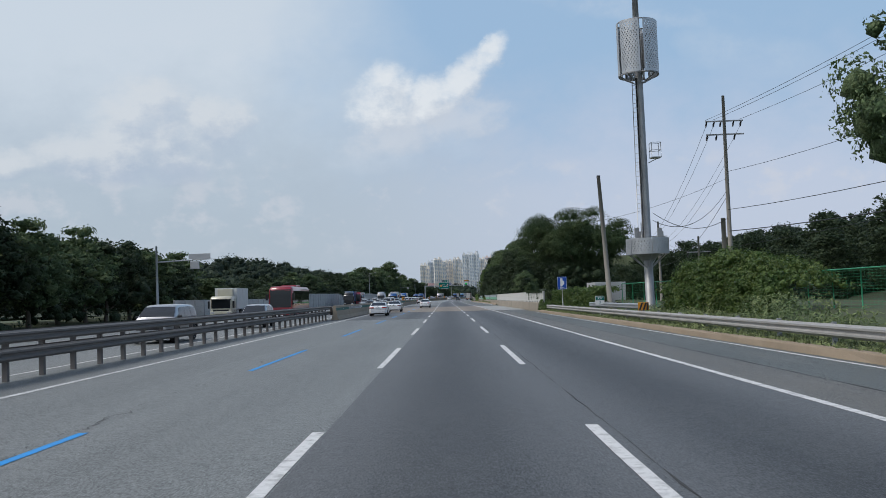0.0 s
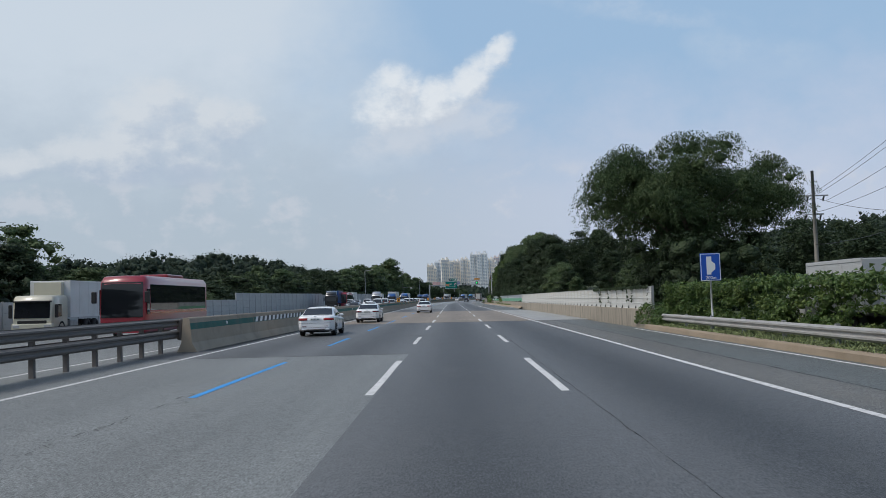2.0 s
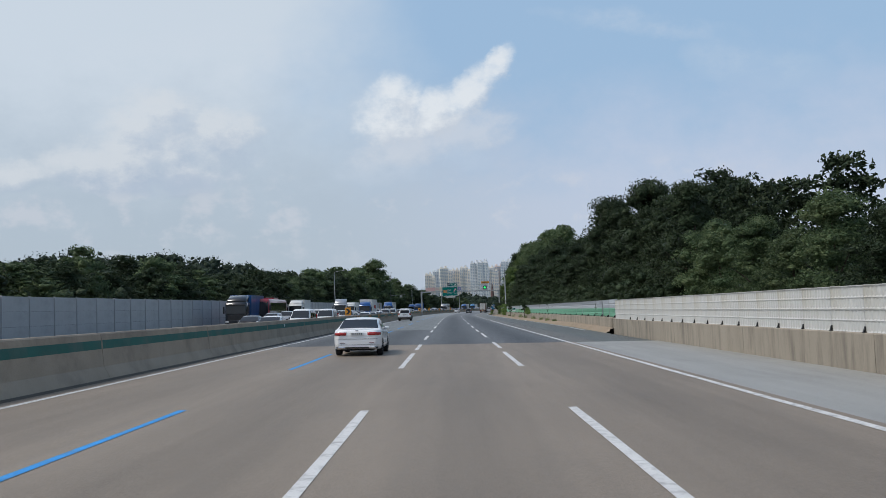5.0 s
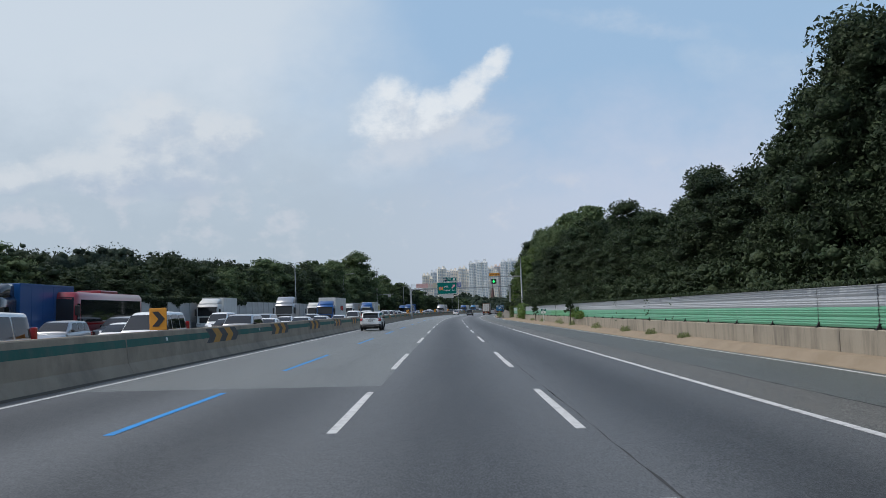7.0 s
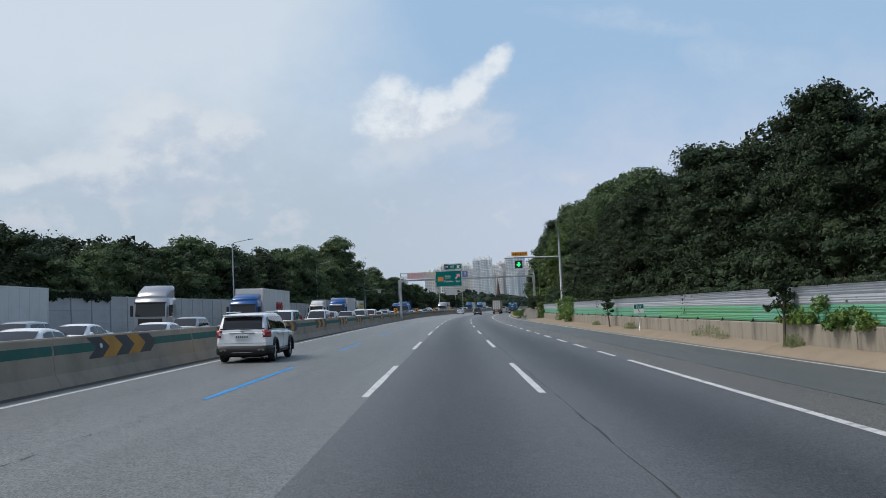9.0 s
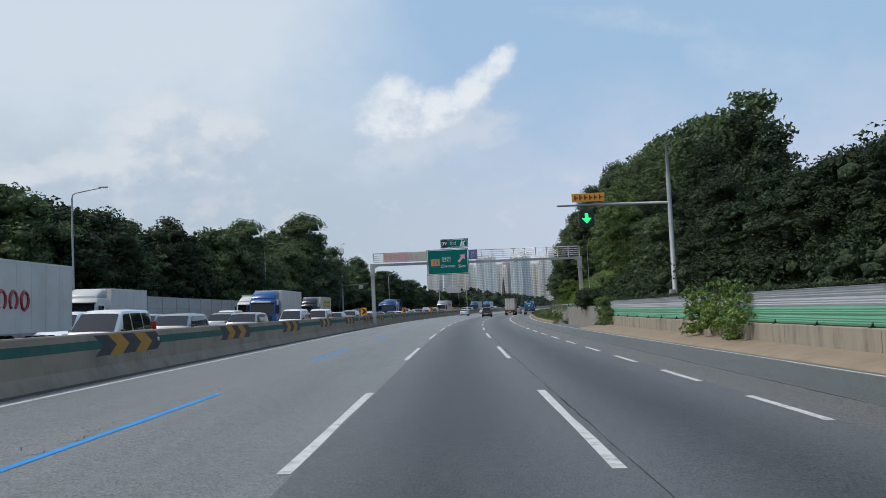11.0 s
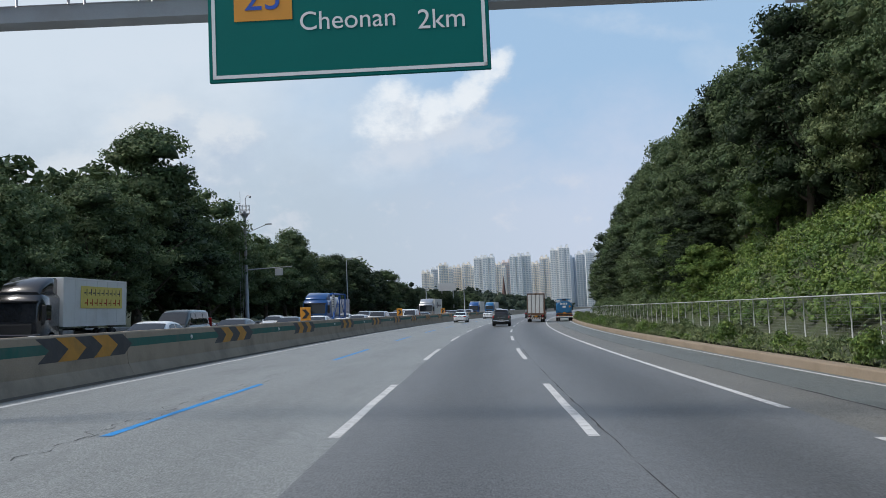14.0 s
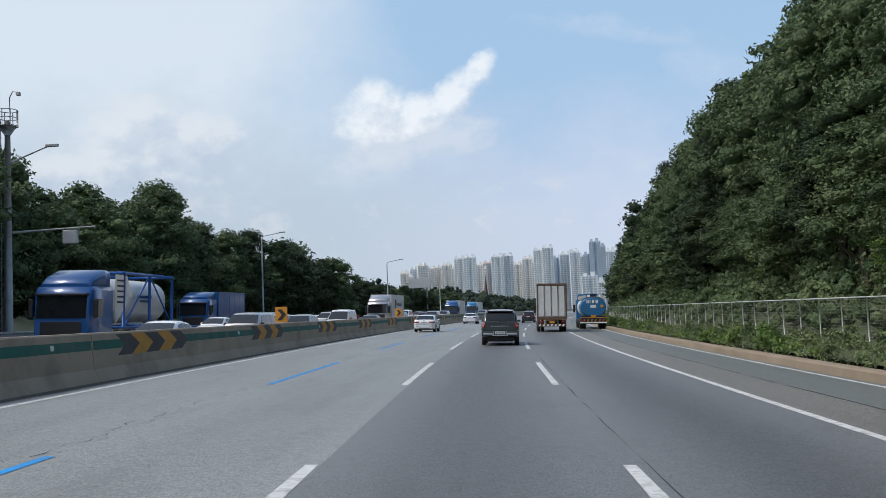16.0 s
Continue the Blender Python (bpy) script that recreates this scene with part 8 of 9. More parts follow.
SUV = dict(seams=(1.02, -0.06, -1.08), L=5.05, W=2.0, H=1.78, wr=0.39, axles=(1.52, -1.50), sill=0.30, rise=0.03,
           belt=[(-2.52, 1.06), (-2.44, 1.14), (-1.5, 1.16), (0, 1.13), (0.9, 1.11), (1.3, 1.10), (2.0, 1.04), (2.4, 0.95), (2.52, 0.84)],
           roof=[(-2.50, 1.14), (-2.40, 1.42), (-2.22, 1.68), (-2.0, 1.745), (-1.0, 1.775), (0.2, 1.765), (0.6, 1.70), (1.0, 1.44), (1.42, 1.10)],
           rear_glass=(-2.485, -2.27), front_glass=(1.30, 0.68), side_glass=[(0.84, -0.19, -0.32, 0.0), (-0.22, -1.19, 0.0, 0.02), (-1.23, -2.30, 0.02, 0.14)], mirror=0.95, mirror_paint=BLACK,
           handles=(0.05, -0.95), handle_z=1.0, plate=(0, -2.545, 0.86, 0.52, 0.15), spokes=12,
           wrap=[("tail_lamp", 0.30, 0.76, 0.90, 1.17, LAMP_RED, "red tail lamp"), ("rear_bumper", 0.58, 0.0, 0.30, 0.62, BLACK, "black lower rear bumper")], arches=(1.52, -1.50), head=((0.55, 2.3, 0.86), (0.95, 2.5, 0.98)),
           extra=[("tailgate_strip", (-0.46, -2.56, 1.045), (0.46, -2.52, 1.085), GALV_DULL, "grey strip over the plate"), ("lamp_insert", (-0.82, -2.558, 0.98), (-0.72, -2.54, 1.07), LAMP_CLEAR, "clear lamp insert"), ("lamp_insert", (0.72, -2.558, 0.98), (0.82, -2.54, 1.07), LAMP_CLEAR, "clear lamp insert"),
                  ("skid_plate", (-0.36, -2.575, 0.36), (0.36, -2.5, 0.39), RAIL_DARK, "grey skid trim"), ("tailgate_crease", (-0.90, -2.532, 0.70), (0.90, -2.50, 0.708), BLACK, "dark tailgate gap"), ("rear_pillar_glass", (-0.80, -2.50, 1.20), (0.80, -2.46, 1.24), BLACK, "dark lower edge of the rear window"), ("exhaust_surround", (-0.80, -2.572, 0.42), (-0.56, -2.5, 0.50), RAIL_DARK, "grey exhaust surround"), ("exhaust_surround", (0.56, -2.572, 0.42), (0.80, -2.5, 0.50), RAIL_DARK, "grey exhaust surround"),
                  ("exhaust_tip", (-0.72, -2.58, 0.41), (-0.62, -2.5, 0.48), BLACK, "dark exhaust tip"), ("exhaust_tip", (0.62, -2.58, 0.41), (0.72, -2.5, 0.48), BLACK, "dark exhaust tip"),
                  ("roof_rail", (-0.74, -1.9, 1.79), (-0.69, 0.3, 1.83), CHROME, "silver roof rail"), ("roof_rail", (0.69, -1.9, 1.79), (0.74, 0.3, 1.83), CHROME, "silver roof rail"),
                  ("spoiler", (-0.70, -2.44, 1.665), (0.70, -2.10, 1.715), CAR_WHITE, "white roof spoiler"), ("side_cladding", (-1.005, -1.0, 0.36), (-0.965, 1.0, 0.50), BLACK, "black sill cladding"), ("side_cladding", (0.965, -1.0, 0.36), (1.005, 1.0, 0.50), BLACK, "black sill cladding"), ("sill_strip", (-1.012, -0.95, 0.45), (-0.99, 0.95, 0.47), CHROME, "bright sill strip"), ("sill_strip", (0.99, -0.95, 0.45), (1.012, 0.95, 0.47), CHROME, "bright sill strip"),
                  ("wiper", (-0.05, -2.53, 1.20), (0.3, -2.48, 1.22), BLACK, "rear wiper"), ("badge", (-0.07, -2.545, 1.115), (0.07, -2.50, 1.145), GALV_DULL, "oval badge"), ("grille", (-0.55, 2.44, 0.62), (0.55, 2.53, 0.86), BLACK, "black grille")])
PICKUP = dict(seams=(1.1, 0.05, -0.88), L=5.35, W=1.95, H=1.84, wr=0.40, axles=(1.66, -1.44), sill=0.42,
              belt=[(-2.67, 1.12), (-2.60, 1.20), (-1.0, 1.20), (0.3, 1.16), (1.2, 1.14), (1.5, 1.12), (2.2, 1.06), (2.55, 0.97), (2.67, 0.86)],
              roof=[(-2.62, 1.19), (-2.50, 1.42), (-2.25, 1.70), (-2.0, 1.77), (-0.7, 1.80), (0.4, 1.84), (0.8, 1.76), (1.2, 1.46), (1.58, 1.12)],
              rear_glass=(-2.585, -2.28), front_glass=(1.45, 0.86), side_glass=[(0.95, 0.0, -0.30, 0.0), (-0.08, -0.85, 0.0, 0.0), (-1.0, -2.2, 0.0, 0.12)], mirror=1.1, mirror_paint=CAR_GREY, screen=GLASS_PALE,
              handles=(0.2, -0.7), handle_z=1.02, plate=(0, -2.745, 0.60, 0.52, 0.12), spokes=8, cabin_paint=CAR_GREY,
              wrap=[("tail_lamp", 0.22, 0.78, 0.88, 1.17, LAMP_RED, "red tail lamp")], tail=[((0.82, -2.705, 0.98), (0.90, -2.6, 1.06), LAMP_CLEAR), ((0.72, -2.72, 0.60), (0.95, -2.60, 0.68), LAMP_DARKRED)], head=((0.5, 2.45, 0.86), (0.92, 2.63, 1.0)),
              extra=[("tailgate_panel", (-0.76, -2.70, 0.78), (0.76, -2.66, 1.19), CAR_GREY, "flat tailgate panel"), ("rear_bumper", (-0.94, -2.74, 0.50), (0.94, -2.55, 0.74), CAR_GREY, "body-coloured rear bumper"),
                     ("bumper_bar", (-0.86, -2.79, 0.56), (-0.34, -2.72, 0.66), CHROME, "bright steel bumper bar"), ("bumper_bar", (0.34, -2.79, 0.56), (0.86, -2.72, 0.66), CHROME, "bright steel bumper bar"), ("bumper_bar", (-0.40, -2.79, 0.50), (0.40, -2.72, 0.565), CHROME, "bright steel bumper bar"),
                     ("bumper_upright", (-0.37, -2.80, 0.56), (-0.31, -2.72, 0.74), CHROME, "bright steel upright"), ("bumper_upright", (0.31, -2.80, 0.56), (0.37, -2.72, 0.74), CHROME, "bright steel upright"),
                     ("tailgate_handle", (-0.10, -2.715, 1.12), (0.10, -2.68, 1.16), BLACK, "black tailgate handle"), ("canopy_sill", (-0.80, -2.66, 1.195), (0.80, -2.55, 1.225), BLACK, "black canopy sill"),
                     ("wiper", (-0.1, -2.63, 1.24), (0.35, -2.58, 1.26), BLACK, "rear wiper"), ("roof_bar", (-0.70, -2.0, 1.83), (-0.65, 0.3, 1.87), BLACK, "black roof rail"), ("roof_bar", (0.65, -2.0, 1.83), (0.70, 0.3, 1.87), BLACK, "black roof rail"), ("roof_lip", (-0.66, -2.36, 1.725), (0.66, -2.05, 1.775), BLACK, "dark canopy roof lip"),
                     ("mud_flap", (-0.92, -1.95, 0.25), (-0.66, -1.92, 0.6), BLACK, "black mud flap"), ("mud_flap", (0.66, -1.95, 0.25), (0.92, -1.92, 0.6), BLACK, "black mud flap"), ("grille", (-0.6, 2.58, 0.6), (0.6, 2.68, 0.9), BLACK, "black grille")]
              + [("lettering_bar", (-0.45 + k * 0.155, -2.712, 0.965), (-0.36 + k * 0.155, -2.70, 1.015), CHROME, "plain bar of raised lettering") for k in range(6)])
HATCH = dict(sedan("B"), wrap=(), L=4.4, H=1.62, belt=[(-2.2, 0.95), (-2.12, 1.06), (-1.0, 1.05), (0.6, 1.0), (1.0, 0.98), (1.8, 0.86), (2.2, 0.66)], roof=[(-2.16, 1.05), (-1.95, 1.4), (-1.7, 1.58), (-0.6, 1.62), (0.1, 1.6), (0.5, 1.48), (1.15, 0.98)],
             axles=(1.32, -1.28), rear_glass=(-2.1, -1.8), front_glass=(1.05, 0.42), side_glass=[(0.5, -0.3, -0.3, 0.0), (-0.38, -1.1, 0, 0), (-1.2, -1.8, 0, 0.1)], plate=(0, -2.22, 0.8, 0.5, 0.11), mirror=0.62,
             tail=[((0.5, -2.21, 0.8), (0.86, -2.08, 1.0), LAMP_RED)], head=((0.5, 1.98, 0.66), (0.82, 2.18, 0.8)), extra=[("grille", (-0.5, 2.12, 0.4), (0.5, 2.22, 0.62), BLACK, "black grille")], wr=0.33)
VAN = dict(HATCH, L=5.1, W=1.92, H=1.97, wr=0.34, axles=(1.6, -1.5), belt=[(-2.55, 1.05), (-2.5, 1.15), (0.8, 1.12), (1.5, 1.08), (2.2, 0.95), (2.55, 0.7)], roof=[(-2.54, 1.15), (-2.46, 1.7), (-2.3, 1.94), (-0.5, 1.97), (0.6, 1.94), (1.0, 1.78), (1.85, 1.05)],
           rear_glass=(-2.5, -2.36), front_glass=(1.72, 0.95), side_glass=[(1.05, 0.1, -0.3, 0), (0.0, -1.1, 0, 0), (-1.2, -2.3, 0, 0.05)], plate=(0, -2.57, 0.6, 0.5, 0.11), mirror=1.25, tail=[((0.72, -2.56, 0.9), (0.92, -2.45, 1.5), LAMP_RED)],
           head=((0.55, 2.3, 0.7), (0.88, 2.52, 0.85)), extra=[("grille", (-0.5, 2.48, 0.5), (0.5, 2.57, 0.66), BLACK, "black grille")])
for P in (SUV, PICKUP, HATCH, VAN):
    P["mirror_paint"] = P.get("mirror_paint") or BLACK

# our own carriageway
SA = dict(sedan("A"), mirror_paint=CAR_WHITE)
SB = dict(sedan("B"), mirror_paint=CAR_WHITE)
car("sedan", RM(128.4 + 2.46, -7.0, 0, 0, True), "white four-door sedan with slim dark red tail lamps", SA, CAR_WHITE, "cars on our side")
car("sedan", RM(103.0 + 2.46, -7.2, 0, 0, True), "older white four-door sedan in the bus lane", SB, CAR_WHITE, "cars on our side")
car("sedan", RM(172.0 + 2.46, -3.9, 0, 0, True), "white-silver sedan in the second lane", SB, CAR_WHITE, "cars on our side")
car("sedan", RM(511.5 + 2.46, -6.7, 0, 0, True), "white four-door sedan following the barrier", SB, CAR_WHITE, "cars on our side")
car("sedan", RM(556 + 2.46, -6.5, 0, 0, True), "small white sedan far ahead", SA, CAR_WHITE, "cars on our side")
car("suv", RM(278.6 + 2.52, -7.5, 0, 0, True), "white sport utility vehicle with black lower trim", SUV, CAR_WHITE, "cars on our side")
car("pickup_truck", RM(480.8 + 2.7, 0.45, 0, 0, True), "dark grey-green pickup truck with a canopy and bright bumper bars", PICKUP, CAR_GREY, "cars on our side")
car("van", RM(548, 3.9, 0, 0, True), "silver van in the third lane far ahead", VAN, CAR_SILVER, "cars on our side")
car("hatchback", RM(566, 1.0, 0, 0, True), "dark hatchback far ahead", HATCH, CAR_BLACK, "cars on our side")


# ---- lorries ----
def axle(parent, y, half, r, w, double=False):
    for x in (1, -1):
        wheel(parent, x * half, y, r, w, 8, dark=True, fine=False)
        if double:
            wheel(parent, x * (half - w * 1.15), y, r, w, 8, dark=True, fine=False)


def cab(t, y0, paint, wide=2.46, tall=3.0, deep=2.1, roof=0.75, face=BLACK, z0=0.55, steer=0.5):
    """A forward-control cab whose front is at y0, with wind screen, grille, lamps, mirrors and a roof fairing."""
    hw = wide / 2
    rings = []
    for y, ins, zt in ((y0 - deep, 0.0, tall), (y0 - 0.5, 0.0, tall), (y0 - 0.22, 0.02, tall - 0.05), (y0 - 0.08, 0.07, tall - 0.45), (y0, 0.10, tall - 1.35)):
        w = hw - ins
        half = [(0, z0), (w - 0.08, z0), (w, z0 + 0.1), (w, zt - 0.18), (w - 0.10, zt - 0.02), (0, zt)]
        rings.append([(x, y, z) for x, z in half] + [(-x, y, z) for x, z in reversed(half[1:-1])])
    c = shell("cab", rings, paint, t)
    sheet("windscreen", [[(x, y0 + 0.030 - 0.089 * (z - (tall - 1.35)) - 0.012 * abs(x / hw) ** 2, z) for x in np.linspace(-hw + 0.16, hw - 0.16, 7)] for z in np.linspace(tall - 1.36, tall - 0.42, 5)], GLASS_CAR, t, "dark windscreen")
    bx("sun_visor", (-hw + 0.1, y0 - 0.16, tall - 0.42), (hw - 0.1, y0 + 0.06, tall - 0.33), BLACK, t, "dark sun visor")
    bx("grille", (-hw + 0.35, y0 - 0.03, z0 + 0.25), (hw - 0.35, y0 + 0.035, tall - 1.5), face, t, "dark grille")
    bx("bumper", (-hw, y0 - 0.2, z0 - 0.2), (hw, y0 + 0.06, z0 + 0.28), paint, t, "front bumper", 0.06)
    for x in (1, -1):
        a = sorted((x * (hw - 0.5), x * (hw - 0.08)))
        bx("headlamp", (a[0], y0 + 0.0, z0 + 0.02), (a[1], y0 + 0.075, z0 + 0.2), LAMP_CLEAR, t, "clear headlamp", 0.03)
        a = sorted((x * (hw + 0.06), x * (hw + 0.26)))
        bx("mirror", (a[0], y0 - 0.25, tall - 1.35), (a[1], y0 - 0.12, tall - 0.55), BLACK, t, "tall black mirror", 0.04)
        a = sorted((x * (hw - 0.004), x * (hw + 0.006)))
        bx("side_window", (a[0], y0 - 1.25, tall - 1.3), (a[1], y0 - 0.35, tall - 0.55), GLASS_CAR, t, "", 0.003, 1)
    if roof:
        rings = []
        for y, z in ((y0 - deep, tall + roof), (y0 - deep + 0.5, tall + roof), (y0 - 0.7, tall + roof * 0.55), (y0 - 0.3, tall + 0.08)):
            w = hw - 0.14
            half = [(0, tall - 0.05), (w, tall - 0.05), (w, z - 0.12), (w - 0.12, z), (0, z + 0.02)]
            rings.append([(x, y, zz) for x, zz in half] + [(-x, y, zz) for x, zz in reversed(half[1:-1])])
        shell("roof_fairing", rings, paint, t, "raised roof fairing")
    return c


def chassis(t, y0, y1):
    bx("chassis", (-0.42, y0, 0.62), (0.42, y1, 0.86), BLACK, t, "dark chassis rails")


def box_body(t, y0, y1, z0, z1, material, wide=2.5, ribs=True, doors=False, frame=None):
    hw = wide / 2
    bx("cargo_box", (-hw, y0, z0), (hw, y1, z1), material, t, "tall cargo box", 0.03)
    fm = frame or material
    for x in (1, -1):
        a = sorted((x * hw, x * (hw + 0.02)))
        for nm, za, zb in (("lower_rail", z0 - 0.02, z0 + 0.12), ("upper_rail", z1 - 0.10, z1 + 0.01)):
            bx(nm, (a[0], y0, za), (a[1], y1, zb), fm, t, "", 0.006, 1)
        for y in (y0, y1 - 0.08):
            bx("corner_post", (a[0], y, z0), (a[1], y + 0.08, z1), fm, t, "", 0.006, 1)
    if ribs:
        n = max(2, int((y1 - y0) / 1.2))
        for x in (1, -1):
            a = sorted((x * hw, x * (hw + 0.012)))
            for k in range(1, n):
                y = y0 + (y1 - y0) * k / n
                bx("panel_seam", (a[0], y - 0.02, z0 + 0.12), (a[1], y + 0.02, z1 - 0.1), fm, t, "", 0.004, 1)


# white-doored box lorry ahead of us
t = thing("box_lorry", RM(510.0, 4.1, 0, 0, True), "box lorry with rusty frame and worn white rear doors", "lorry")
chassis(t, 0.3, 9.2)
bx("cargo_box", (-1.2, 0.05, 1.15), (1.2, 7.2, 3.95), BOX_WHITE, t, "tall cargo box", 0.02)
for k in range(4):
    x0 = -1.12 + k * 0.56
    d_ = bx("rear_door_panel", (x0 + 0.012, -0.01, 1.3), (x0 + 0.548, 0.05, 3.8), BOX_WHITE, t, "worn white door panel", 0.012, 1)
    bm = bmesh.new()
    tube(bm, [(x0 + 0.49, -0.035, 1.25), (x0 + 0.49, -0.035, 3.85)], 0.02, 6)
    part("lock_rod", bm, RUST, d_, "rusty lock rod")
for lo, hi in (((-1.24, -0.03, 1.05), (-1.12, 0.12, 3.98)), ((1.12, -0.03, 1.05), (1.24, 0.12, 3.98)), ((-1.24, -0.03, 3.82), (1.24, 0.12, 4.0)), ((-1.24, -0.03, 1.0), (1.24, 0.12, 1.24))):
    bx("rear_frame", lo, hi, RUST, t, "rusty steel rear frame", 0.015)
bx("underride_bar", (-1.18, 0.0, 0.46), (1.18, 0.12, 0.66), RUST, t, "rusty underride bar")
bm = bmesh.new()
for k in range(7):
    prism(bm, [(-1.1 + k * 0.32, 0.48), (-0.96 + k * 0.32, 0.48), (-0.88 + k * 0.32, 0.64), (-1.02 + k * 0.32, 0.64)], -0.008, 0.0)
part("warning_stripes", bm, SIGN_WHITE, t, "pale slanted warning stripes")
for x in (-1.02, 0.78):
    bx("tail_lamp", (x, -0.04, 0.78), (x + 0.26, 0.05, 0.92), LAMP_RED, t, "red tail lamp", 0.02)
bx("number_plate", (-0.2, -0.03, 0.72), (0.2, 0.0, 0.92), SIGN_ORANGE, t, "yellow plate", 0.01)
axle(t, 1.6, 1.08, 0.48, 0.26, True)
axle(t, 2.9, 1.08, 0.48, 0.26, True)
axle(t, 8.0, 1.08, 0.48, 0.28)
cab(t, 9.5, BOX_WHITE, 2.4, 2.9, 1.9, 0.6)

# blue tank lorry on the hard shoulder
t = thing("tank_lorry", RM(520.2, 8.15, 0, 0, True), "blue fuel tank lorry with white lettering bars on its rear", "lorry")
chassis(t, 0.3, 9.6)


def tank_ring(y, sx, sz, zc=2.05):
    n = 26
    return [(sx * np.sign(math.cos(a)) * abs(math.cos(a)) ** 0.8, y, zc + sz * np.sign(math.sin(a)) * abs(math.sin(a)) ** 0.8) for a in np.linspace(0, 2 * math.pi, n + 1)[:-1]]


TANK_SILVER = mat("tank_silver", (0.60, 0.60, 0.59), 0.35, 0.3, var=0.06, dirt=(0.40, 0.38, 0.35), dirt_scale=0.5, dirt_amt=0.3)
shell("tank", [tank_ring(y, 1.20 * k, 0.90 * k) for y, k in ((0.25, 0.90), (0.32, 0.98), (0.45, 1.0), (2.4, 1.0))], CAR_TANK, t, "blue rear of the oval tank")
shell("tank_barrel", [tank_ring(y, 1.20 * k, 0.90 * k) for y, k in ((2.4, 0.998), (6.7, 0.998), (6.85, 0.97), (6.95, 0.9))], TANK_SILVER, t, "bright tank barrel")
bm = bmesh.new()
for a, w_ in ((-0.62, 0.10), (-0.45, 0.10), (-0.30, 0.05), (-0.12, 0.22), (0.22, 0.22)):
    box(bm, (a, 0.225, 2.42), (a + w_, 0.245, 2.72))
part("lettering_bars", bm, SIGN_WHITE, t, "plain white bars in place of a name")
bx("notice", (-0.26, 0.22, 1.98), (0.26, 0.26, 2.26), PLATE, t, "white notice plate", 0.01)
bm = bmesh.new()
bmesh.ops.create_cone(bm, cap_ends=True, segments=4, radius1=0.17, radius2=0.17, depth=0.03, matrix=pose(0.8, 0.235, 2.15, 90, 0, 0))
part("hazard_diamond", bm, SIGN_ORANGE, t, "orange-red hazard diamond")
bx("catwalk", (-0.6, 0.35, 2.94), (0.6, 6.6, 3.05), GALV_DULL, t, "steel catwalk on the tank")
for y in (0.8, 2.8, 4.8):
    bm = bmesh.new()
    bmesh.ops.create_cone(bm, cap_ends=True, segments=16, radius1=0.32, radius2=0.28, depth=0.2, matrix=Matrix.Translation((0, y, 3.13)))
    part("manhole", bm, TANK_SILVER, t, "round manhole lid")
for x in (1, -1):
    bm = bmesh.new()
    prism(bm, [(0.62 * x, 2.95), (1.05 * x, 2.75), (1.12 * x, 3.12), (0.66 * x, 3.18)], 0.4, 6.5)
    part("top_coaming", bm, TANK_SILVER, t, "raised coaming along the tank top")
bx("beacon_box", (-0.3, 0.3, 3.05), (0.3, 0.45, 3.3), SIGN_NAVY, t, "dark sign box on the tank top")
bx("rear_cabinet", (-1.12, 0.3, 0.66), (1.12, 1.4, 1.25), SIGN_NAVY, t, "dark blue lower cabinet")
bx("stripe_board", (-1.2, 0.18, 1.04), (1.2, 0.24, 1.10), CHEVRON_YELLOW, t, "dull orange reflective strip", 0.008)
bx("bumper_bar", (-1.22, 0.05, 0.55), (1.22, 0.2, 0.68), SIGN_WHITE, t, "white rear bumper bar")
bm = bmesh.new()
for k in range(6):
    prism(bm, [(-1.0 + k * 0.36, 0.72), (-0.84 + k * 0.36, 0.72), (-0.74 + k * 0.36, 0.92), (-0.9 + k * 0.36, 0.92)], 0.285, 0.3)
part("warning_stripes", bm, CHEVRON_YELLOW, t, "dull orange slanted warning stripes")
bx("number_plate", (-0.2, 0.2, 1.13), (0.2, 0.25, 1.32), SIGN_ORANGE, t, "yellow plate", 0.01)
for x in (-1.15, 0.9):
    bx("tail_lamp", (x, 0.15, 0.72), (x + 0.25, 0.26, 0.85), LAMP_RED, t, "red tail lamp", 0.02)
for y in (1.5, 2.8, 7.0):
    axle(t, y, 1.1, 0.5, 0.28, y < 5)
axle(t, 8.6, 1.1, 0.5, 0.28)
cab(t, 9.9, CAR_TANK, 2.46, 2.9, 2.0, 0.5)


def lorry(name, s, u, turn, label, paint, body, length, z1=3.8, roof=0.75, tall=2.95, group="lorries across the median", tractor=False, ribs=True, frame=None, wide=2.48):
    """A cab with a long box behind it; origin at its front end."""
    t = thing(name, RM(s, u, 0, turn, True), label, "lorry", group)
    cab(t, 0.0, paint, 2.44, tall, 2.1, roof)
    chassis(t, -length, -0.5)
    if body is not None:
        box_body(t, -length, -2.45, 1.15, z1, body, wide, ribs, frame=frame)
    for x in (1, -1):
        a = sorted((x * 0.7, x * 1.15))
        bx("fuel_tank", (a[0], -3.9, 0.5), (a[1], -2.7, 0.95), GALV_DULL, t, "side fuel tank", 0.05)
    axle(t, -1.3, 1.08, 0.5, 0.28)
    for y in ((-length + 1.6, -length + 2.9) if not tractor else (-length + 0.9,)):
        axle(t, y, 1.06, 0.5, 0.28, True)
    return t


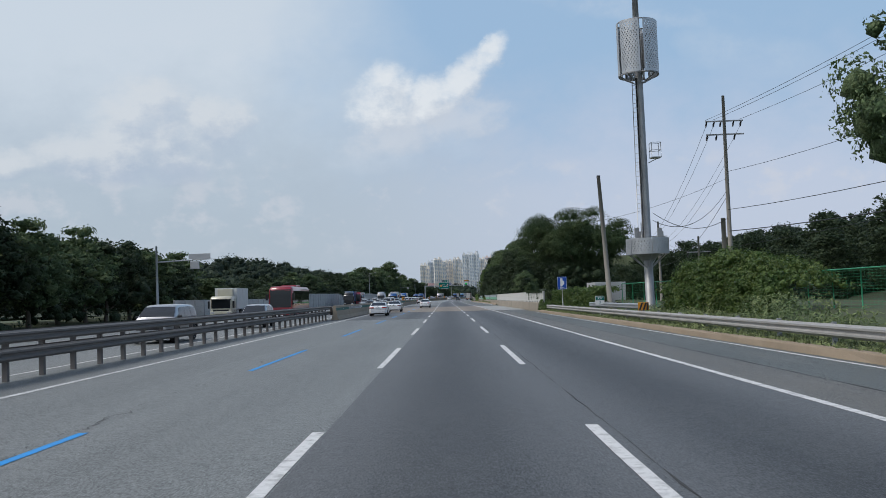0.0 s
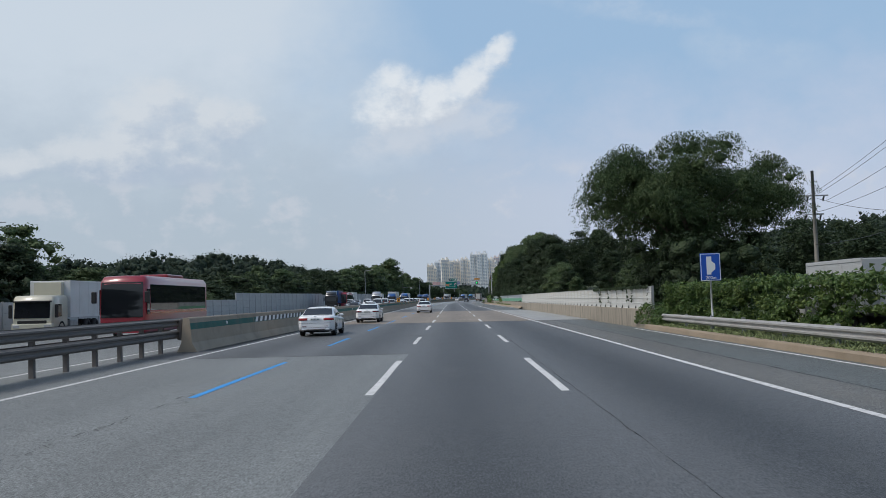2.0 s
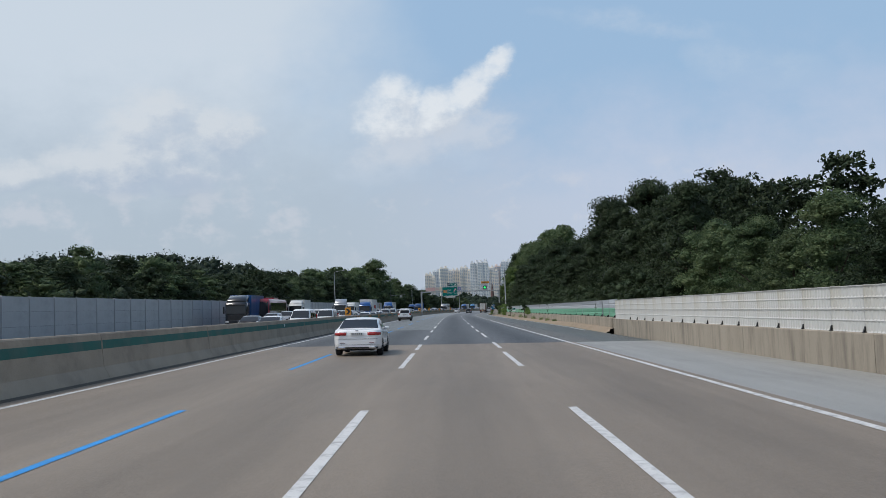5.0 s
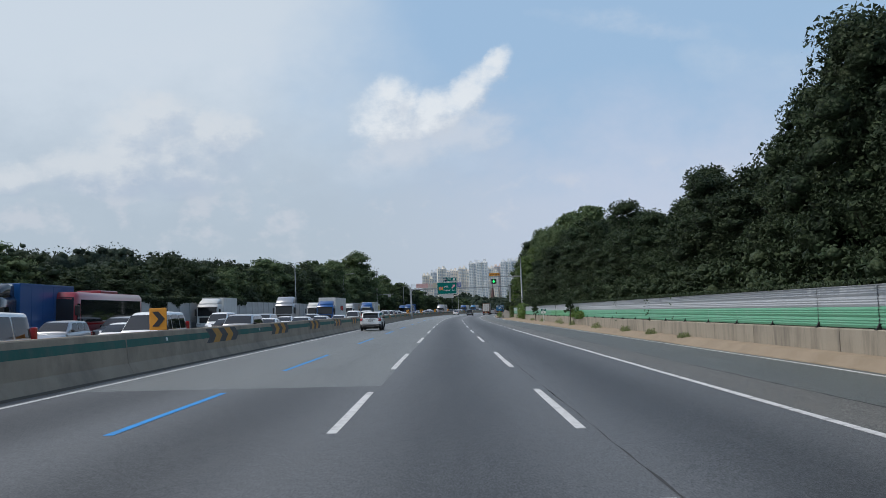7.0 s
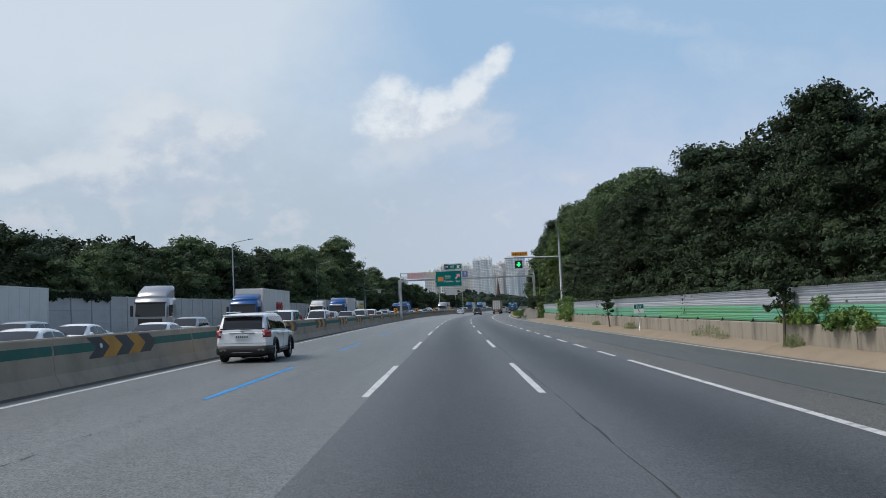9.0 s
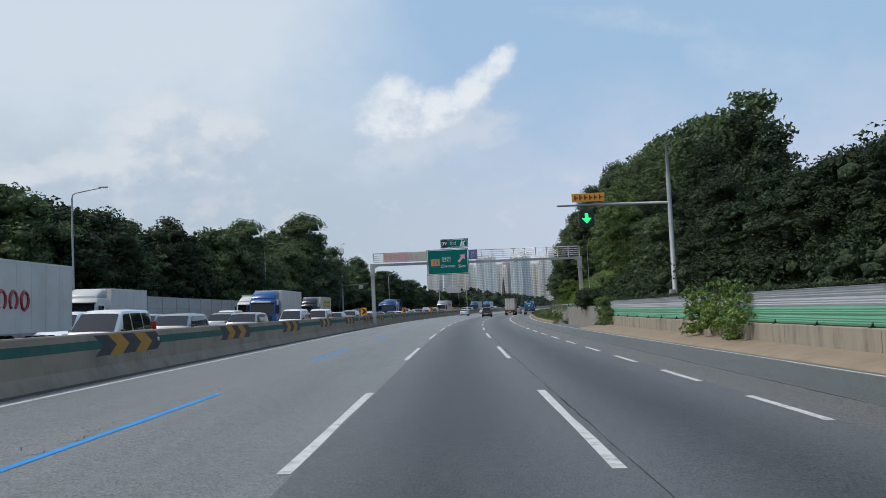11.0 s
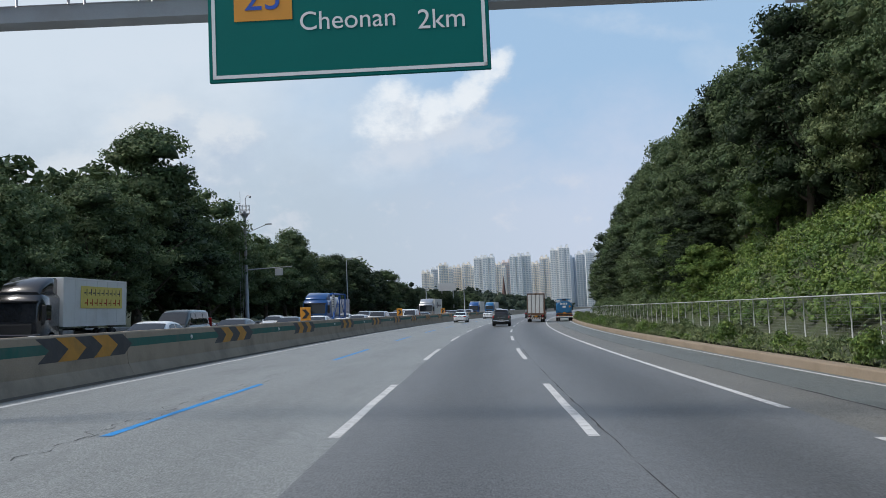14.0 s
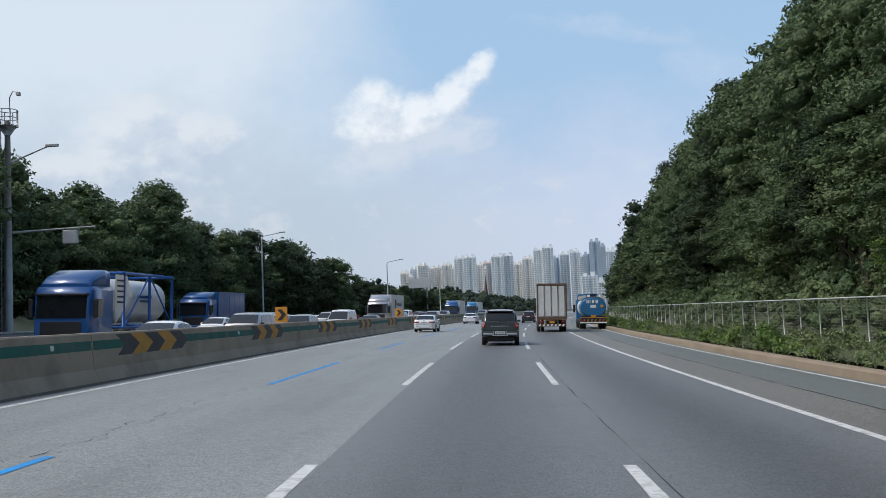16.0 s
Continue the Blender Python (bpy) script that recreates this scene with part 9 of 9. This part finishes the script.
# the opposite carriageway: lorries and coaches facing us
lorry("refrigerated_lorry", 111, -25.2, 180, "cream refrigerated lorry with a white cargo box", CAR_CREAM, BOX_WHITE, 8.2, 3.4, 0.0, 2.5)
bx("cooling_unit", (-0.85, -2.75, 2.5), (0.85, -2.05, 3.3), CAR_CREAM, bpy.data.objects["refrigerated_lorry"], "cream cooling unit with vents")
lorry("curtain_lorry", 240, -24.6, 180, "black-fronted lorry with a dark blue curtain body", CAR_BLACK, CAR_BLUE, 9.5, 3.7, 0.7)
lorry("tractor_unit", 310.5, -21.5, 180, "silver-grey tractor unit with a high roof", CAR_SILVER, None, 6.2, 3.8, 0.85, 3.05, tractor=True)
t = lorry("container_lorry", 324.5, -18.2, 180, "dark blue lorry carrying a white container", CAR_BLUE, BOX_WHITE, 15.0, 3.95, 0.55, 2.9)
bm = bmesh.new()
for k, y in enumerate((-10.6, -9.7, -8.8, -8.2)):
    a = 0.36
    m = pose(1.262, y, 2.4, 0, 90, 0)
    if k < 3:
        tube(bm, [m @ Vector((a * math.cos(q), a * 0.8 * math.sin(q), 0)) for q in np.linspace(0.6 if k else 0, 2 * math.pi - (0.6 if k else 0), 18)], 0.07, 4)
    else:
        box(bm, (1.25, y - 0.07, 2.04), (1.27, y + 0.07, 2.76))
other_side(part("logo", bm, LAMP_RED, t, "plain red rings and bar"))
lorry("container_lorry", 296, -27.5, 180, "far white lorry with a plain box", BOX_WHITE, BOX_WHITE, 9.0, 3.7, 0.6)
t = lorry("box_lorry", 381.0, -18.0, 180, "bright blue lorry with a plain pale grey box", CAR_BLUE, BOX_WHITE, 12.0, 3.75, 0.75)
bx("name_board", (-0.75, 0.04, 2.62), (0.75, 0.07, 2.76), SIGN_WHITE, t, "white strip over the screen", 0.008)
t = lorry("trailer_lorry", 402, -24.8, 180, "white lorry with a long grey trailer and an amber notice", BOX_WHITE, BOX_GREY, 16.5, 3.75, 0.6)
pl = other_side(bx("notice", (1.26, -11.2, 1.9), (1.275, -9.6, 3.5), SIGN_ORANGE, t, "amber notice panel on the trailer", 0.006, 1))
bm = bmesh.new()
for z, a, b in ((3.15, -11.0, -9.8), (2.6, -10.95, -10.6), (2.6, -10.5, -10.2), (2.6, -10.1, -9.85), (2.15, -11.0, -9.8)):
    box(bm, (1.275, a, z), (1.282, b, z + 0.2))
other_side(part("lettering_bars", bm, INK, pl, "plain bars of unreadable lettering"))
t = lorry("box_lorry", 425.5, -22.6, 180, "black-fronted lorry with a white box and a yellow sign", CAR_BLACK, BOX_WHITE, 10.5, 3.7, 0.85, 2.8)
pl = other_side(bx("side_sign", (1.26, -9.8, 2.1), (1.275, -4.4, 3.3), mat("sign_yellow", (0.62, 0.50, 0.10), 0.5), t, "yellow sign with plain bars", 0.006, 1))
for z, n_, mt in ((2.8, 9, INK), (2.25, 8, LAMP_RED)):
    bm = bmesh.new()
    for k in range(n_):
        y = -9.5 + k * 4.9 / n_
        box(bm, (1.275, y, z), (1.282, y + 0.08, z + 0.36))
        box(bm, (1.275, y + 0.12, z + 0.1), (1.282, y + 0.36, z + 0.17))
    other_side(part("lettering_bars", bm, mt, pl, "plain bars of lettering"))

# blue lorry with a framed tank container
t = thing("tank_container_lorry", RM(470.8, -17.6, 0, 180, True), "blue lorry carrying a framed silver tank container", "lorry", "lorries across the median")
cab(t, 0.0, CAR_BLUE, 2.46, 2.95, 2.2, 0.7)
chassis(t, -11.0, -0.5)
FR = mat("frame_blue", (0.015, 0.10, 0.36), 0.45, 0.1, var=0.08)
y0, y1, z0, z1, hw = -9.4, -3.4, 1.15, 3.6, 1.2
for x in (hw, -hw):
    for a, b in (((x, y0, z0), (x, y0, z1)), ((x, y1, z0), (x, y1, z1)), ((x, y0, z1), (x, y1, z1)), ((x, y0, z0), (x, y1, z0)), ((x, y0, z0), (x, (y0 + y1) / 2, z1)), ((x, (y0 + y1) / 2, z0), (x, (y0 + y1) / 2, z1)), ((x, y1, z0), (x, (y0 + y1) / 2, z1))):
        bm = bmesh.new()
        tube(bm, [a, b], 0.075 if a[1] == b[1] or a[2] == b[2] else 0.045, 6)
        part("frame_bar", bm, FR, t, "blue steel frame bar")
for y in (y0, y1):
    for z in (z0, z1):
        bm = bmesh.new()
        tube(bm, [(-hw, y, z), (hw, y, z)], 0.075, 6)
        part("frame_bar", bm, FR, t, "blue steel frame bar")
shell("tank", [tank_ring(y, 1.08 * k, 1.02 * k, 2.35) for y, k in ((y0 + 0.2, 0.7), (y0 + 0.4, 0.93), (y0 + 0.7, 1.0), (y1 - 0.7, 1.0), (y1 - 0.4, 0.93), (y1 - 0.2, 0.7))], TANK_SILVER, t, "silver tank")
bm = bmesh.new()
box(bm, (1.10, -6.9, 2.5), (1.115, -5.2, 2.62))
box(bm, (1.10, -6.6, 2.3), (1.115, -5.5, 2.4))
other_side(part("lettering_bars", bm, CAR_BLUE, t, "plain blue bars"))
bm = bmesh.new()
for x in (1.22,):
    v = [(x, y1 - 0.05, 2.0), (x, y1 + 0.95, 1.25), (x, y1 + 0.95, 3.5), (x, y1 - 0.3, 3.5), (x, y1 - 0.9, 2.6)]
    poly(bm, v)
ext = bmesh.ops.solidify(bm, geom=bm.faces[:], thickness=0.02)
pl = other_side(part("notice_panel", bm, SIGN_WHITE, t, "white notice panel with a pointed edge"))
bm = bmesh.new()
for k in range(5):
    box(bm, (1.225, y1 + 0.1, 3.2 - k * 0.24), (1.235, y1 + 0.75, 3.28 - k * 0.24))
other_side(part("lettering_bars", bm, INK, pl, "plain bars of unreadable lettering"))
for y in (-1.3, -8.0, -9.3):
    axle(t, y, 1.08, 0.5, 0.28, y < -5)

t = lorry("box_lorry", 537.5, -15.4, 180, "black and white lorry with a white box", CAR_SILVER, BOX_WHITE, 11.5, 3.75, 0.7)
bm = bmesh.new()
bmesh.ops.create_cone(bm, cap_ends=True, segments=16, radius1=0.55, radius2=0.55, depth=0.02, matrix=pose(1.275, -5.2, 2.7, 0, 90, 0))
for k in range(5):
    box(bm, (1.265, -9.6 + k * 0.7, 2.4), (1.28, -9.2 + k * 0.7, 2.75))
other_side(part("logo", bm, SIGN_NAVY, t, "plain navy disc and bars"))
lorry("box_lorry", 505, -24.5, 180, "blue lorry with a covered body", CAR_BLUE, CAR_BLUE, 9.5, 3.5, 0.5)
lorry("box_lorry", 600, -15.0, 180, "blue and white lorry far off", CAR_BLUE, BOX_WHITE, 10, 3.6, 0.6)
lorry("box_lorry", 640, -17.0, 180, "green-cabbed lorry far off", CAR_TANK, BOX_WHITE, 10, 3.6, 0.6)
lorry("box_lorry", 360, -25.5, 180, "white lorry with a plain box in the outer lane", BOX_WHITE, BOX_WHITE, 9.5, 3.6, 0.6)


def coach(s, u, label, lower):
    t = thing("coach", RM(s, u, 0, 180, True), label, "coach", "coaches across the median")
    rings = []
    for y, ins, zt in ((-11.6, 0.06, 3.2), (-11.5, 0.0, 3.3), (-0.6, 0.0, 3.3), (-0.25, 0.03, 3.25), (-0.05, 0.10, 2.9), (0.0, 0.14, 1.5)):
        w = 1.24 - ins
        half = [(0, 0.35), (w - 0.06, 0.35), (w, 0.45), (w, 1.5), (w - 0.02, zt - 0.25), (w - 0.2, zt), (0, zt + 0.03)]
        rings.append([(x, y, z) for x, z in half] + [(-x, y, z) for x, z in reversed(half[1:-1])])
    shell("body", rings, lower, t)
    sheet("windscreen", [[(x, float(np.interp(z, [1.2, 1.5, 2.9, 3.1], [0.03, 0.03, -0.02, -0.12])) - 0.01 * (x / 1.1) ** 2, z) for x in np.linspace(-1.08, 1.08, 7)] for z in np.linspace(1.15, 2.98, 7)], GLASS_CAR, t, "tall dark windscreen")
    for x in (1, -1):
        for k in range(7):
            a = sorted((x * 1.225, x * 1.252))
            bx("side_window", (a[0], -11.2 + k * 1.5, 1.5), (a[1], -9.725 + k * 1.5, 2.85), GLASS_CAR, t, "", 0.004, 1)
        a = sorted((x * 1.225, x * 1.25))
        bx("side_window", (a[0], -0.62, 1.3), (a[1], -0.2, 2.6), GLASS_CAR, t, "dark door glass", 0.004, 1)
        bx("waist_stripe", (a[0], -11.4, 1.32), (a[1], -0.7, 1.44), LAMP_RED, t, "brighter red waist stripe", 0.003, 1)
        a = sorted((x * 1.25, x * 1.5))
        bx("mirror", (a[0], 0.1, 1.9), (a[1], 0.25, 2.5), BLACK, t, "hanging black mirror", 0.04)
        a = sorted((x * 0.7, x * 1.1))
        bx("headlamp", (a[0], -0.05, 0.65), (a[1], 0.05, 0.85), LAMP_CLEAR, t, "clear headlamp", 0.03)
    bx("roof_unit", (-0.8, -8.0, 3.3), (0.8, -5.0, 3.5), lower, t, "red roof unit", 0.06)
    axle(t, -2.4, 1.1, 0.5, 0.28)
    axle(t, -8.6, 1.1, 0.5, 0.28, True)


coach(104.0, -17.3, "red and pink highway coach across the median", CAR_RED)
coach(247, -23.4, "bright red highway coach with dark glass", CAR_RED)

# queue of cars across the median
Q = [car("sedan", RM(204, -13.4, 0, 180, True), "white sedan in the queue across the median", SB, CAR_WHITE, "queue across the median", fine=False),
     car("suv", RM(53.5, -13.6, 0, 180, True), "silver sport utility vehicle across the median", dict(SUV, extra=SUV["extra"][-1:]), CAR_SILVER, "queue across the median", fine=False),
     car("sedan", RM(214, -17.1, 0, 180, True), "black sedan in the queue across the median", dict(SB, mirror_paint=CAR_BLACK), CAR_BLACK, "queue across the median", fine=False),
     car("van", RM(218, -13.4, 0, 180, True), "white van in the queue across the median", VAN, CAR_WHITE, "queue across the median", fine=False),
     car("hatchback", RM(74, -13.5, 0, 180, True), "silver hatchback in the queue across the median", HATCH, CAR_SILVER, "queue across the median", fine=False),
     car("van", RM(432, -16.6, 0, 180, True), "dark grey van in the queue across the median", VAN, CAR_GREY, "queue across the median", fine=False)]
rq = np.random.RandomState(12)
for lane, u0 in enumerate((-13.4, -17.0, -20.6)):
    s = 222.0 + lane * 5
    while s < 660:
        k = rq.choice([0, 1, 2, 3, 4, 0, 1, 4])
        s += 8.5 + rq.rand() * (9 if lane == 0 else 16)
        u = u0 + rq.randn() * 0.12
        clash = any(abs(u - b) < 2.6 and -13.5 < s - a < 19 for a, b in ((324.5, -18.2), (381, -18), (470.8, -17.6), (537.5, -15.4), (310.5, -21.5), (425.5, -22.6), (600, -15), (640, -17), (432, -16.6), (247, -23.4)))
        if not clash:
            copy_thing(Q[k], RM(s, u, 0, 180, True))
# lorry parked behind the hedge
t = lorry("parked_lorry", 91.5, 13.3, 0, "white-cabbed lorry with a grey cover parked behind the hedge", BOX_WHITE, BOX_GREY, 6.8, 2.65, 0.0, 2.0, group="")
bm = bmesh.new()
for k in range(7):
    tube(bm, [(-1.0 + k * 0.33, -3.0, 2.66), (-1.0 + k * 0.33, -6.4, 2.66)], 0.03, 5)
part("rack", bm, BLACK, t, "dark rack on the cover")
